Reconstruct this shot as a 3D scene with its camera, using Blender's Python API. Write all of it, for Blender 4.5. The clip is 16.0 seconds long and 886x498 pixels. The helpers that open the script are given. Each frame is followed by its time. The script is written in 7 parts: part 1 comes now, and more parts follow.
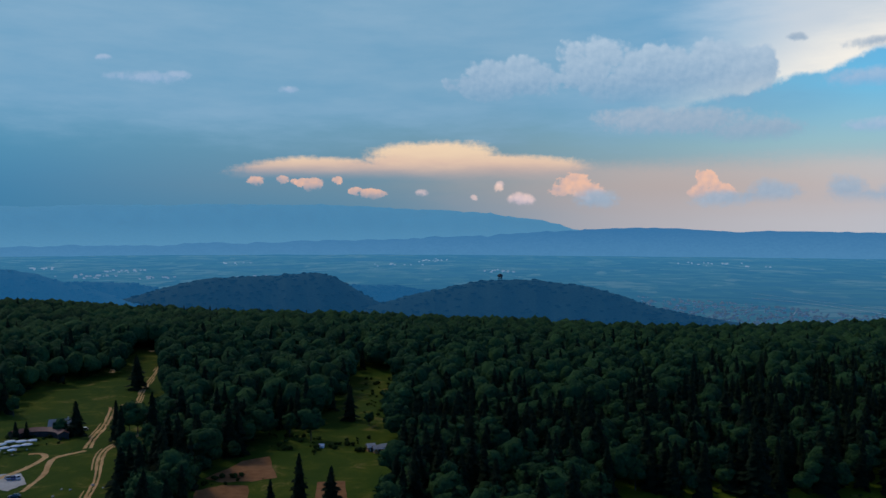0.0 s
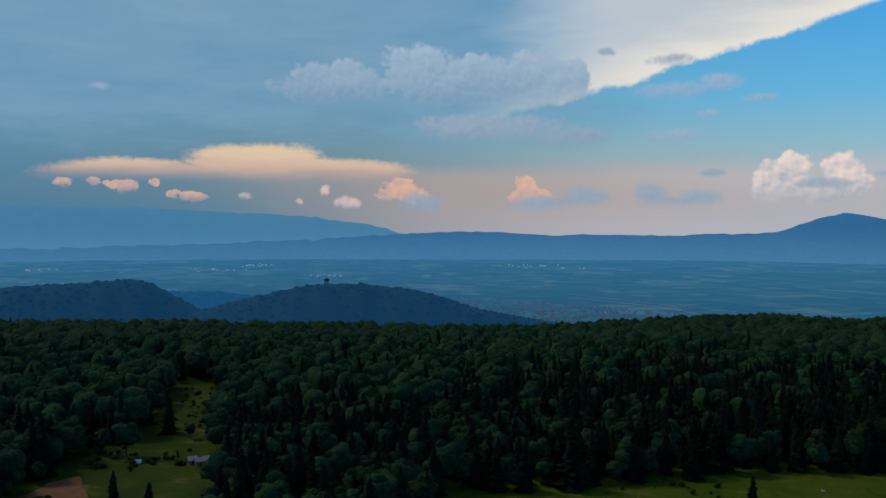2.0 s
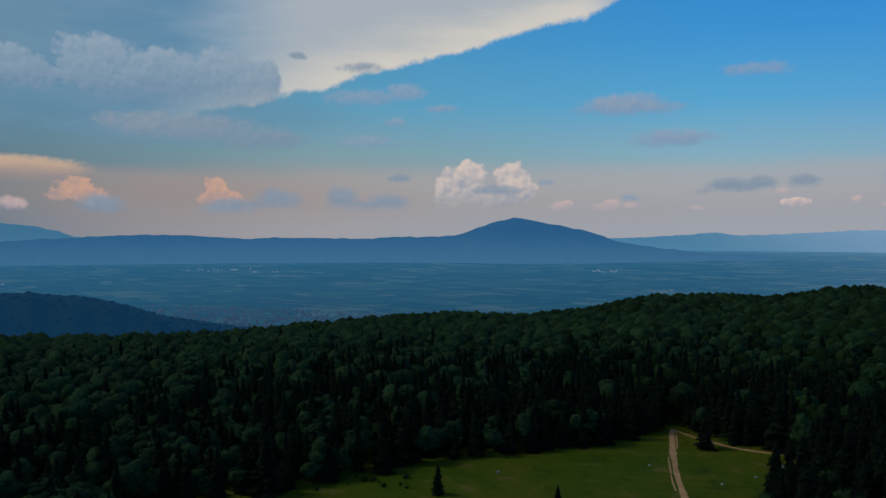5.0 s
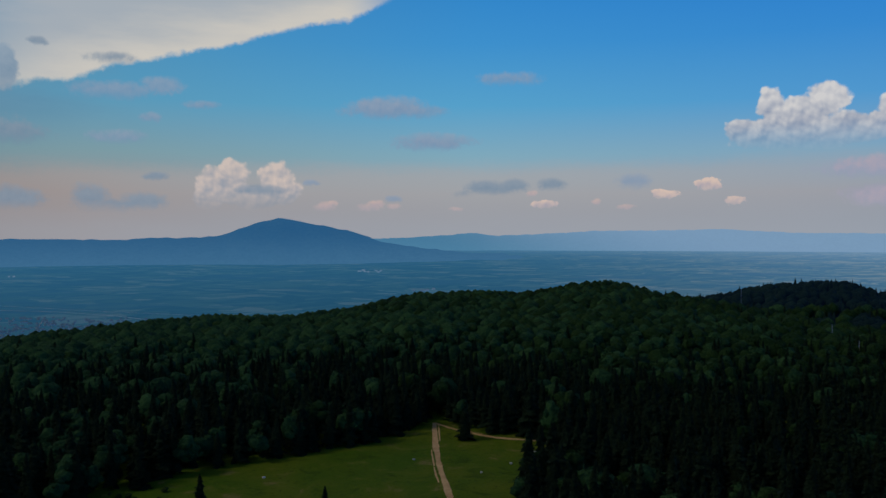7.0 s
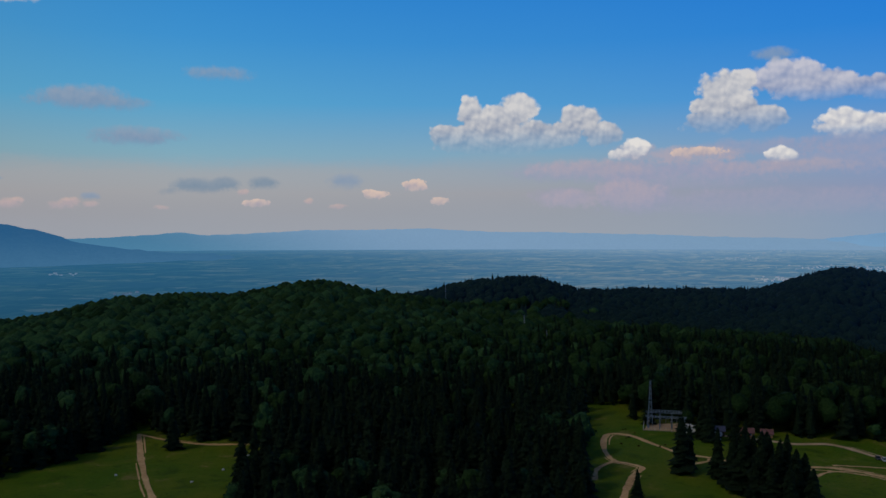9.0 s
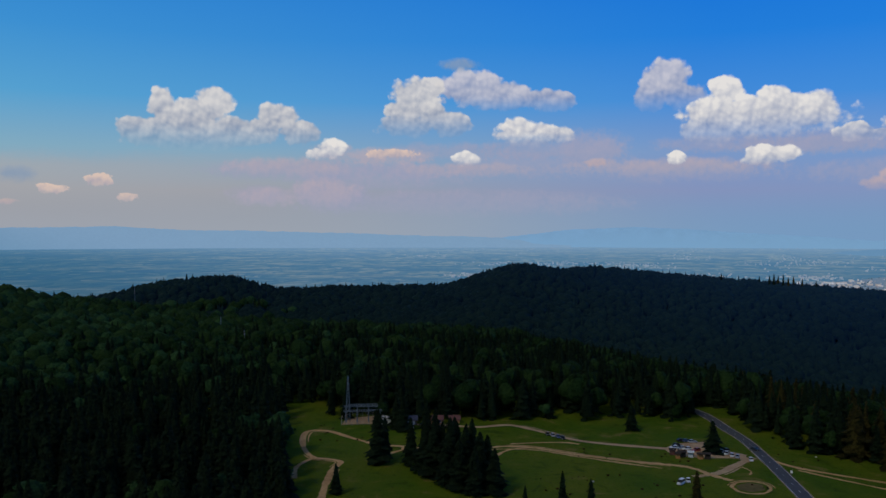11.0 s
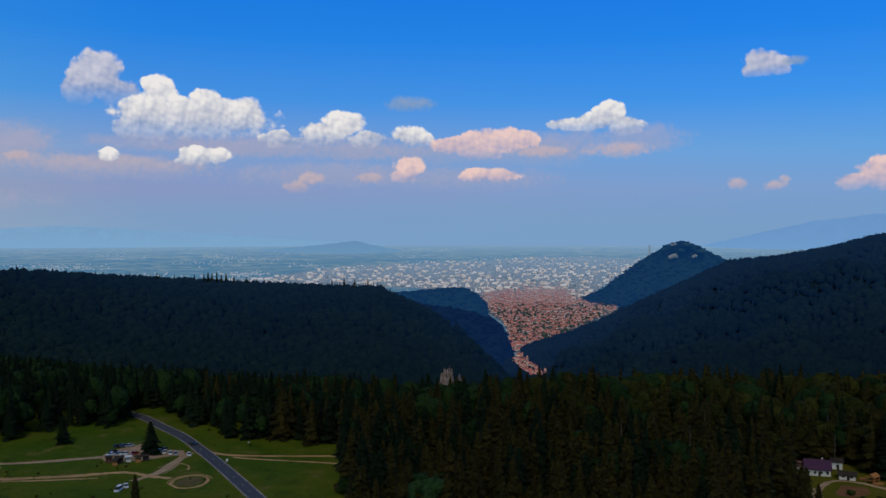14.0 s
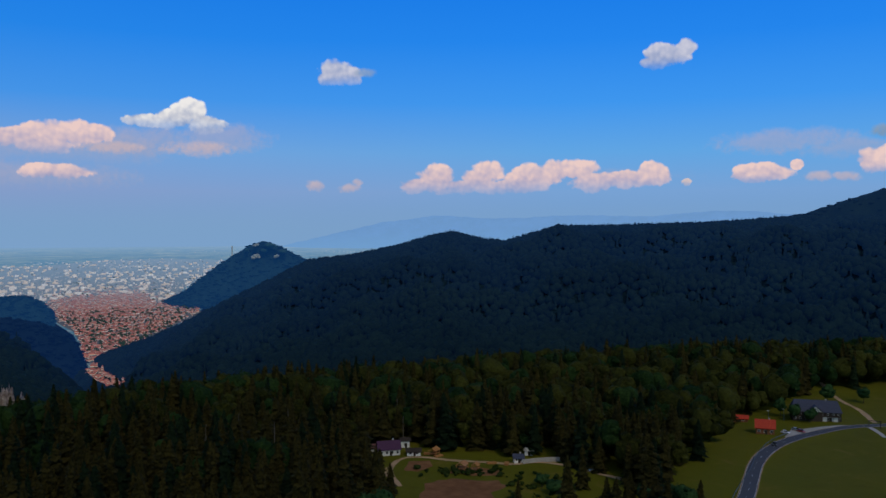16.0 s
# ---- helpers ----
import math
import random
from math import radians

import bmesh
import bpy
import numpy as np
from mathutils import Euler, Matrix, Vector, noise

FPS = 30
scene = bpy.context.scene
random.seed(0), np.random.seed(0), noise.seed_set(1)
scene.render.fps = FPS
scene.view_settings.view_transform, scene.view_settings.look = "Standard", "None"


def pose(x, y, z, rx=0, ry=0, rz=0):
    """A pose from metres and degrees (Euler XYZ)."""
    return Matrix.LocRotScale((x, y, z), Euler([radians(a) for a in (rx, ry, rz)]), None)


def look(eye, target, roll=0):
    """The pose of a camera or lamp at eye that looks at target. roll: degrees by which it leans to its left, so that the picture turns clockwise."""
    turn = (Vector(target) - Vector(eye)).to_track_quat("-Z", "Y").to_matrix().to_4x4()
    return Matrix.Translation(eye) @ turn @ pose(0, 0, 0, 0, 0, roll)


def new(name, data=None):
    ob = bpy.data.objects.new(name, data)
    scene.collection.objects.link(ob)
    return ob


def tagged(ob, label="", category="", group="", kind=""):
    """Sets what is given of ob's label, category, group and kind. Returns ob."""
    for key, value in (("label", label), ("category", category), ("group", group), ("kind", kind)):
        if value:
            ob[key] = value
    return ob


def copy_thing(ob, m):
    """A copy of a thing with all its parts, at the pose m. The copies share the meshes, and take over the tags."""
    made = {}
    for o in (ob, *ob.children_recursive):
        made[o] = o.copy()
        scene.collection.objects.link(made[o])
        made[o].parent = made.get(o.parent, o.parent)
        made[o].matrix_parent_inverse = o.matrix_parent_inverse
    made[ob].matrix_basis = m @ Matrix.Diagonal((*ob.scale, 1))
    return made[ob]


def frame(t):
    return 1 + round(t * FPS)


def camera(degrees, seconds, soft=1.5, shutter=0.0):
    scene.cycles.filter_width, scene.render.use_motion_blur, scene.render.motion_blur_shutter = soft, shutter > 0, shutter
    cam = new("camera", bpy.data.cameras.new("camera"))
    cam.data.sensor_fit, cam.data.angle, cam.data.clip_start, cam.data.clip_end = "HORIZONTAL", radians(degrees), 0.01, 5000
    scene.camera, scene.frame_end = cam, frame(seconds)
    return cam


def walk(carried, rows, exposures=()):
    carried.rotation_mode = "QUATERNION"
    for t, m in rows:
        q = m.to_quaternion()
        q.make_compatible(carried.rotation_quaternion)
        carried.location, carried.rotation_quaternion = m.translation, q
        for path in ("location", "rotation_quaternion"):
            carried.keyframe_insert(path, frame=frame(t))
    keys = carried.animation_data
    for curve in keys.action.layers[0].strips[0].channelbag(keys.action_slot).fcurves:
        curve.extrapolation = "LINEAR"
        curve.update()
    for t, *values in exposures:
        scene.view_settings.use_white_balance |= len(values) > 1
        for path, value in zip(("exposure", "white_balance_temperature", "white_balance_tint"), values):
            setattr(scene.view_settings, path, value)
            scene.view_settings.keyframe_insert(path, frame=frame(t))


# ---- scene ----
# A drone hovers 100 m over a meadow on a wooded plateau and turns to its right.
EYE = 100.0
cam = camera(55.18, 16.0)
PATH = [
    (0.0, 0.00, -1.60, -0.04),
    (0.5, -2.75, -1.52, -0.06),
    (1.0, -5.59, -1.46, -0.04),
    (1.5, -8.39, -1.37, -0.03),
    (2.0, -11.69, -1.33, 0.01),
    (2.5, -14.76, -1.29, 0.01),
    (3.0, -17.88, -1.27, 0.02),
    (3.5, -21.24, -1.23, 0.03),
    (6.0, -39.66, -1.08, -0.04),
    (6.5, -43.45, -1.08, -0.01),
    (7.0, -48.00, -1.08, 0.04),
    (7.5, -52.27, -1.11, 0.05),
    (8.0, -56.86, -1.13, 0.06),
    (8.5, -62.28, -1.13, 0.10),
    (9.0, -67.23, -1.15, 0.12),
    (11.5, -93.40, -1.25, -0.06),
    (12.0, -99.79, -1.24, -0.03),
    (12.5, -105.63, -1.26, -0.08),
    (13.0, -111.27, -1.27, -0.16),
    (13.5, -118.13, -1.29, -0.11),
    (14.0, -124.26, -1.27, -0.06),
    (14.5, -131.27, -1.26, 0.03),
    (15.0, -137.99, -1.27, 0.04),
    (15.5, -144.38, -1.25, 0.08),
    (16.0, -151.92, -1.23, 0.10),
]
walk(cam, [(t, pose(0, 0, EYE, 0, 0, yaw) @ pose(0, 0, 0, 90 + pitch, 0, 0) @ pose(0, 0, 0, 0, 0, -roll)) for t, yaw, pitch, roll in PATH],
     exposures=[(0, 0.42), (2, 0.20), (3.5, -0.02), (7, -0.22), (9, -0.20), (12, -0.12), (14, -0.04), (16, 0)])

# Headings are degrees clockwise from the first view; distances are metres from the point under the drone.


def spot(heading, dist, z=0.0):
    a = radians(heading)
    return Vector((dist * math.sin(a), dist * math.cos(a), z))


# ---------------------------------------------------------------- light
SUN_HEADING, SUN_HEIGHT = -52.0, 44.0
sun = new("sun", bpy.data.lights.new("sun", "SUN"))
sun.data.energy, sun.data.angle, sun.data.color = 0.62, radians(12.0), (1.0, 0.90, 0.74)
sun.matrix_world = look(spot(SUN_HEADING, 100 * math.cos(radians(SUN_HEIGHT)), 100 * math.sin(radians(SUN_HEIGHT))), (0, 0, 0))


def lin(code):
    """A colour from its six hexadecimal digits, in linear light."""
    v = [int(code[i:i + 2], 16) / 255 for i in (0, 2, 4)]
    return tuple(c / 12.92 if c <= 0.04045 else ((c + 0.055) / 1.055) ** 2.4 for c in v) + (1.0,)


class Graph:
    """Short forms for building node trees."""

    def __init__(self, tree):
        self.tree = tree
        tree.nodes.clear()

    def node(self, kind, values=(), **settings):
        n = self.tree.nodes.new(kind)
        for key, value in settings.items():
            setattr(n, key, value)
        for i, v in (values.items() if isinstance(values, dict) else enumerate(values)):
            if v is None:
                continue
            if isinstance(v, bpy.types.NodeSocket):
                self.tree.links.new(v, n.inputs[i])
            else:
                n.inputs[i].default_value = v
        return n

    def math(self, op, a, b=None, c=None, clamp=False):
        return self.node("ShaderNodeMath", (a, b, c), operation=op, use_clamp=clamp).outputs[0]

    def vec(self, op, a, b=None, c=None):
        n = self.node("ShaderNodeVectorMath", (a, b, c), operation=op)
        return n.outputs["Value"] if op in ("DOT_PRODUCT", "LENGTH", "DISTANCE") else n.outputs[0]

    def mix(self, fac, a, b, blend="MIX"):
        n = self.node("ShaderNodeMix", {0: fac, 6: a, 7: b}, data_type="RGBA", blend_type=blend)
        return n.outputs[2]

    def span(self, v, a, b, c=0.0, d=1.0, smooth=True):
        return self.node("ShaderNodeMapRange", (v, a, b, c, d), interpolation_type="SMOOTHSTEP" if smooth else "LINEAR", clamp=not smooth).outputs[0]

    def ramp(self, fac, stops):
        n = self.node("ShaderNodeValToRGB", (fac,))
        el = n.color_ramp.elements
        while len(el) < len(stops):
            el.new(0.5)
        for e, (p, c) in zip(el, stops):
            e.position, e.color = p, c
        return n.outputs[0]

    def noise(self, vector, scale, detail=4.0, rough=0.55, distort=0.0):
        return self.node("ShaderNodeTexNoise", {"Vector": vector, "Scale": scale, "Detail": detail, "Roughness": rough, "Distortion": distort}).outputs[0]


world = bpy.data.worlds.new("evening_sky")
scene.world = world
world.use_nodes = True
w = Graph(world.node_tree)
ray_dir = w.node("ShaderNodeTexCoord").outputs["Generated"]
sx = w.node("ShaderNodeSeparateXYZ", (ray_dir,))
c75, s75 = math.cos(radians(75)), math.sin(radians(75))
turned_x = w.math("SUBTRACT", w.math("MULTIPLY", sx.outputs[0], c75), w.math("MULTIPLY", sx.outputs[1], s75))
turned_y = w.math("ADD", w.math("MULTIPLY", sx.outputs[0], s75), w.math("MULTIPLY", sx.outputs[1], c75))
heading = w.math("MULTIPLY_ADD", w.math("ARCTAN2", turned_x, turned_y), 180 / math.pi, 75.0)
height = w.math("MULTIPLY", w.math("ARCSINE", sx.outputs[2]), 180 / math.pi)
place = w.node("ShaderNodeCombineXYZ", (heading, height, 0.0)).outputs[0]

# clear air: columns of colour by height, blended round the compass
COLUMNS = [
    (-28, "366B8D 3D7294 487E9D 5588A4 648FA8 6F95A9"),
    (4, "4B7690 677F8B 668594 5D889C 648BA0 6F91A4"),
    (25, "969596 9D9C9D 84A5AF 61A3C4 4F99C6 418DC5"),
    (50, "97A9B4 A5B2B9 88B4C8 5CABD8 439ADA 2F8AD6"),
    (75, "92A4B5 A2A8B3 88AFCA 56A2DC 3B91DC 2882DA"),
    (105, "789EC6 8A9AC4 809FD0 4892E2 2583E3 1776E0"),
    (160, "709AC8 78A2D4 61A5E3 3E96EE 2485EC 1578E6"),
]
HEIGHTS = (0.0, 2.6, 5.2, 8.5, 12.5, 17.0)
level = w.span(height, 0.0, 17.0, smooth=False)
wobble = w.math("MULTIPLY_ADD", w.noise(w.vec("MULTIPLY", place, (0.05, 0.16, 0.0)), 1.0, 4.0), 6.0, -3.0)
turn = w.math("ADD", heading, wobble)
air = None
for (a, codes), before in zip(COLUMNS, [None] + COLUMNS):
    column = w.ramp(level, [(h / 17.0, lin(c)) for h, c in zip(HEIGHTS, codes.split())])
    air = column if air is None else w.mix(w.span(turn, before[0], a, smooth=False), air, column)

# shared billow noises: rounded heaps, the same heaps a little towards the light, and a fine grain
fine = w.noise(place, 2.6, 5.0, 0.62)
grain = w.math("SUBTRACT", fine, 0.5)
stir = w.vec("SUBTRACT", w.node("ShaderNodeTexNoise", {"Vector": place, "Scale": 0.8, "Detail": 3.0}).outputs["Color"], (0.5, 0.5, 0.5))
stirred = w.vec("MULTIPLY_ADD", stir, (0.55, 0.4, 0.0), place)


def heaps(at):
    d = None
    for scale, share in ((0.55, 0.52), (1.25, 0.30), (2.9, 0.18)):
        v = w.node("ShaderNodeTexVoronoi", {"Vector": at, "Scale": scale, "Smoothness": 0.6}, feature="SMOOTH_F1", voronoi_dimensions="2D").outputs["Distance"]
        d = w.math("MULTIPLY", v, share) if d is None else w.math("MULTIPLY_ADD", v, share, d)
    return d


heap = heaps(stirred)
bump = w.math("SUBTRACT", 0.40, heap)
relief = w.math("SUBTRACT", heaps(w.vec("ADD", stirred, (-0.16, 0.26, 0.0))), heap)
streak = w.noise(w.vec("MULTIPLY", place, (0.11, 0.5, 0.0)), 1.0, 6.0, 0.6)

sky = air
# dim storm veil over the west
veil = w.math("MULTIPLY", w.span(w.math("ADD", turn, w.math("MULTIPLY", streak, 22.0)), 40.0, 22.0), w.span(w.math("ADD", height, w.math("MULTIPLY", streak, 5.0)), 7.0, 10.5))
sky = w.mix(w.math("MULTIPLY", veil, 0.75), sky, w.mix(w.span(streak, 0.0, 1.0), lin("5A8AAB"), lin("7E9DB6")))
# rosy band low over the horizon
band = w.math("MULTIPLY", w.span(w.math("MULTIPLY_ADD", streak, 8.0, heading), -4.0, 18.0), w.span(heading, 96.0, 50.0))
band_top = w.math("MULTIPLY_ADD", streak, 1.3, w.math("MULTIPLY_ADD", grain, 0.5, w.math("MULTIPLY_ADD", heading, -0.012, height)))
band = w.math("MULTIPLY", band, w.math("MULTIPLY", w.span(band_top, 5.2, 3.7), w.span(height, -1.0, 2.0, 0.8, 1.0)))
sky = w.mix(w.math("MULTIPLY", band, 0.58), sky, w.mix(w.span(heading, 14.0, 36.0), w.mix(w.span(height, 0.0, 4.0), lin("A6918C"), lin("AF9B95")), w.mix(w.span(height, 0.0, 4.0), lin("A59A9F"), lin("B2ADAF"))))


# glowing lens of high cloud, crisp above and fading below
def lens(a, h, half_w, half_h):
    d = w.vec("MULTIPLY_ADD", place, (1 / half_w, 1 / half_h, 0.0), (-a / half_w, -h / half_h, 0.0))
    return w.vec("DOT_PRODUCT", d, d)


lens_m = w.math("SUBTRACT", w.math("MULTIPLY_ADD", grain, 0.5, w.math("MULTIPLY_ADD", streak, 1.5, 0.25)), w.math("MINIMUM", lens(-7.5, 3.3, 7.2, 1.3), w.math("MINIMUM", lens(2.4, 3.6, 8.2, 1.35), lens(-0.6, 3.9, 5.6, 1.9))))
lens_m = w.math("MULTIPLY", w.span(lens_m, -0.1, 0.45), w.span(w.math("MULTIPLY_ADD", streak, 0.8, height), 3.3, 4.7))
sky = w.mix(w.math("MULTIPLY", lens_m, 0.9), sky, w.mix(w.span(w.math("MULTIPLY_ADD", streak, 2.0, height), 4.0, 6.4), lin("BC9C92"), lin("D9BE9F")))
# broad white anvil with a clean lower edge
rise = w.math("SUBTRACT", height, w.math("MULTIPLY_ADD", heading, 0.265, 3.15))
uneven = w.math("MULTIPLY_ADD", w.noise(place, 0.17, 3.0), 1.8, -0.9)
anvil = w.math("MULTIPLY", w.span(w.math("MULTIPLY_ADD", bump, 0.35, w.math("MULTIPLY_ADD", grain, 0.45, w.math("ADD", rise, uneven))), -0.1, 0.35), w.span(w.math("MULTIPLY_ADD", streak, 9.0, heading), 17.0, 29.0))
anvil = w.math("MULTIPLY", anvil, w.span(heading, 47.0, 41.0))
sky = w.mix(anvil, sky, w.mix(w.span(w.math("MULTIPLY_ADD", streak, 5.0, rise), 1.6, 6.4), lin("DAD5CC"), lin("AEB8C2")))

# where each cloud is looked up: a little stirred, and settled only once the air behind is known
air_red = w.node("ShaderNodeSeparateColor", (sky,)).outputs[0]
drift = w.vec("MULTIPLY_ADD", w.node("ShaderNodeCombineXYZ", (bump, grain, w.math("ADD", air_red, relief))).outputs[0], (0.3, 0.25, 0.0), stirred)
drift_h = w.node("ShaderNodeSeparateXYZ", (drift,)).outputs[1]
heaped = w.math("MULTIPLY_ADD", grain, 0.5, w.math("MULTIPLY_ADD", bump, 1.45, 1.0))
ragged = w.math("MULTIPLY_ADD", grain, 2.2, w.math("MULTIPLY_ADD", bump, 1.2, 1.0))
frayed = w.math("MULTIPLY_ADD", grain, 1.2, w.math("MULTIPLY_ADD", bump, 0.8, 1.05))
lit = w.math("MULTIPLY_ADD", relief, 1.25, w.math("MULTIPLY_ADD", bump, 0.45, w.math("MULTIPLY_ADD", grain, 0.3, 0.16)))
calm = w.math("MULTIPLY_ADD", relief, 0.5, w.math("MULTIPLY_ADD", grain, 0.35, 0.12))

# shaded and lit colour, strength, how much the tops are lighter, how firm the edge
TONES = {
    "h": (lin("929FC0"), lin("B6ADC0"), 0.55, 0.5, False),
    "M": (lin("8799AE"), lin("DCCBC2"), 0.92, 0.85, True),
    "W": (lin("8D9BBB"), lin("F0ECE8"), 0.97, 0.95, True),
    "U": (lin("8B98B2"), lin("E0DDDC"), 0.95, 0.8, True),
    "H": (lin("A2A6BE"), lin("CDB6B8"), 0.75, 0.45, False),
    "V": (lin("8293BA"), lin("D2D0DA"), 0.92, 0.8, True),
    "G": (lin("5E84A4"), lin("9FB1C2"), 0.88, 0.75, True),
    "D": (lin("708CA6"), lin("9AA6B4"), 0.84, 0.55, False),
    "g": (lin("7595B8"), lin("A2AEC0"), 0.72, 0.6, False),
    "P": (lin("A49FB4"), lin("E0BFB2"), 0.62, 0.8, False),
    "p": (lin("A4A2B6"), lin("E8CDBE"), 0.85, 0.9, True),
    "C": (lin("A29EBE"), lin("F0CEC4"), 0.92, 0.9, True),
    "O": (lin("96909C"), lin("DDAC92"), 0.72, 0.9, True),
}


def cloud(tone, base, top, *lumps):
    """Lays one cloud over the sky: heaps about some middles, on a flat hazy base."""
    global sky
    dark, light, strength, contrast, firm = TONES[tone]
    near, swell = None, 1.3 if tone in "GDghH" else 0.92 if tone in "OPp" else 1.16
    for a, h, half_w, half_h in lumps:
        half_w, half_h = half_w * swell, half_h * swell
        q = w.vec("MULTIPLY_ADD", drift, (1 / half_w, 1 / half_h, 0.0), (-a / half_w, -h / half_h, 0.0))
        d = w.vec("DOT_PRODUCT", q, q)
        near = d if near is None else w.math("MINIMUM", near, d)
    body = w.math("SUBTRACT", ragged if tone in "Op" else heaped if firm else frayed, near)
    mask = w.span(body, 0.0, 0.42 if firm else 1.0, 0.0, strength)
    up = w.math("MULTIPLY_ADD", drift_h, 1 / (top - base), -base / (top - base))
    mask = w.math("MULTIPLY", mask, w.span(up, -0.08, 0.50, 0.0, 1.0))
    shade = w.math("MULTIPLY_ADD", up, contrast, lit if firm and tone != "G" else calm)
    sky = w.mix(mask, sky, w.mix(shade, dark, light))


cloud("h", 0.57, 4.50, (79.85, 2.42, 2.18, 1.26), (75.42, 2.28, 2.24, 0.60))
cloud("h", 2.96, 4.62, (77.65, 3.94, 5.52, 0.67), (84.47, 3.99, 5.55, 0.50))
cloud("h", 0.42, 4.23, (82.75, 3.76, 5.49, 0.91), (79.89, 2.30, 2.16, 1.17))
cloud("h", 2.37, 5.18, (94.19, 4.38, 5.84, 0.82), (102.42, 3.91, 6.06, 0.76), (97.15, 5.25, 2.23, 0.82))
cloud("h", 2.33, 4.52, (117.50, 3.67, 6.91, 0.75), (125.59, 3.36, 5.71, 0.78))
cloud("h", 4.44, 5.48, (111.17, 5.30, 4.52, 0.53), (119.30, 5.26, 4.31, 0.51))
cloud("h", 4.10, 6.24, (173.88, 5.55, 4.09, 0.70), (177.39, 4.99, 3.10, 0.61))
cloud("h", 3.28, 6.81, (97.15, 5.47, 2.60, 1.12), (93.83, 5.41, 4.01, 0.59))
cloud("h", 3.97, 6.69, (112.30, 5.52, 5.62, 0.68), (118.58, 5.42, 4.70, 0.81), (124.22, 5.07, 5.12, 0.72), (130.46, 5.07, 3.77, 0.89))
cloud("h", 4.05, 6.47, (105.85, 5.54, 4.19, 0.53), (87.78, 5.25, 4.14, 0.58))
cloud("h", 4.04, 6.81, (137.21, 6.03, 2.89, 0.88), (132.80, 5.74, 3.35, 0.82))
cloud("h", 3.35, 5.79, (162.34, 3.38, 5.89, 0.60), (154.44, 2.99, 5.31, 0.46))
cloud("P", 4.43, 6.00, (135.75, 5.29, 3.11, 0.67), (130.55, 5.28, 2.63, 0.52))
cloud("H", 0.82, 3.81, (79.54, 2.44, 2.01, 0.93), (75.62, 2.20, 2.54, 0.56))
cloud("H", 3.16, 5.48, (76.92, 4.14, 3.56, 0.63), (83.34, 4.97, 3.16, 0.50), (79.90, 5.22, 1.35, 0.56))
cloud("H", 3.36, 5.25, (89.09, 4.05, 4.04, 0.45), (101.92, 4.13, 6.82, 0.53))
cloud("h", 0.31, 2.93, (89.08, 1.81, 9.50, 0.83))
cloud("G", 7.34, 12.06, (4.82, 9.79, 2.79, 1.12), (3.09, 9.21, 2.40, 0.77), (9.84, 10.57, 2.19, 1.37), (13.91, 9.67, 4.11, 1.75), (17.67, 9.73, 3.03, 1.62), (19.76, 9.74, 1.71, 1.25))
cloud("D", 5.03, 7.42, (15.78, 6.75, 4.90, 0.75), (19.95, 6.02, 2.85, 0.82), (12.78, 7.08, 2.61, 0.59))
cloud("O", 2.49, 3.52, (-12.53, 2.97, 0.73, 0.41))
cloud("O", 2.62, 3.48, (-10.70, 3.03, 0.48, 0.33), (-9.89, 2.96, 0.26, 0.22))
cloud("O", 2.15, 3.42, (-8.67, 2.75, 0.82, 0.56), (-7.17, 3.02, 0.41, 0.41), (-9.41, 2.89, 0.52, 0.34))
cloud("O", 1.71, 2.69, (-4.91, 2.13, 1.36, 0.38), (-5.85, 2.31, 0.52, 0.34))
cloud("P", 1.79, 2.63, (-1.49, 2.21, 0.57, 0.34))
cloud("P", 2.40, 3.08, (3.84, 2.74, 0.38, 0.30))
cloud("P", 1.18, 2.55, (5.36, 1.79, 0.91, 0.61))
cloud("P", 1.20, 2.36, (5.30, 1.72, 1.06, 0.59), (3.73, 2.51, 0.49, 0.33), (2.07, 1.91, 0.45, 0.29))
cloud("O", 1.15, 3.75, (8.71, 2.86, 1.23, 0.82), (7.80, 2.37, 0.79, 0.52), (9.80, 2.28, 1.25, 0.67))
cloud("D", 0.86, 2.58, (10.35, 1.76, 1.33, 0.60))
cloud("O", 1.10, 3.75, (17.21, 2.92, 0.91, 0.83), (16.71, 2.24, 0.91, 0.68), (18.04, 2.16, 1.06, 0.69))
cloud("D", 0.95, 2.43, (18.04, 1.63, 1.67, 0.53))
cloud("D", 1.33, 3.00, (21.28, 2.16, 1.45, 0.69), (20.33, 1.78, 1.14, 0.39))
cloud("D", 1.24, 3.14, (25.39, 2.23, 1.06, 0.83), (26.61, 1.70, 1.51, 0.45))
cloud("D", 1.31, 2.67, (28.49, 2.03, 1.50, 0.57))
cloud("D", 3.34, 3.98, (29.31, 3.64, 0.75, 0.27))
cloud("M", 1.36, 4.75, (34.21, 3.92, 1.09, 0.82), (32.94, 3.23, 1.03, 1.04), (33.85, 2.92, 1.45, 0.97), (32.57, 2.27, 0.95, 0.67), (36.89, 3.69, 1.21, 0.94), (37.60, 2.69, 0.91, 0.88), (35.48, 2.35, 2.14, 0.74))
cloud("D", 2.31, 3.34, (35.65, 2.83, 1.50, 0.41))
cloud("P", 1.24, 2.25, (40.03, 1.72, 0.89, 0.36), (40.61, 2.03, 0.41, 0.28))
cloud("P", 1.22, 2.28, (43.05, 1.72, 1.25, 0.39), (43.54, 2.06, 0.59, 0.31))
cloud("g", 1.97, 2.60, (44.67, 2.29, 0.52, 0.24))
cloud("g", 3.06, 3.64, (39.17, 3.32, 0.48, 0.21))
cloud("g", 8.83, 9.88, (-19.10, 9.27, 2.10, 0.38), (-17.28, 9.55, 0.76, 0.28))
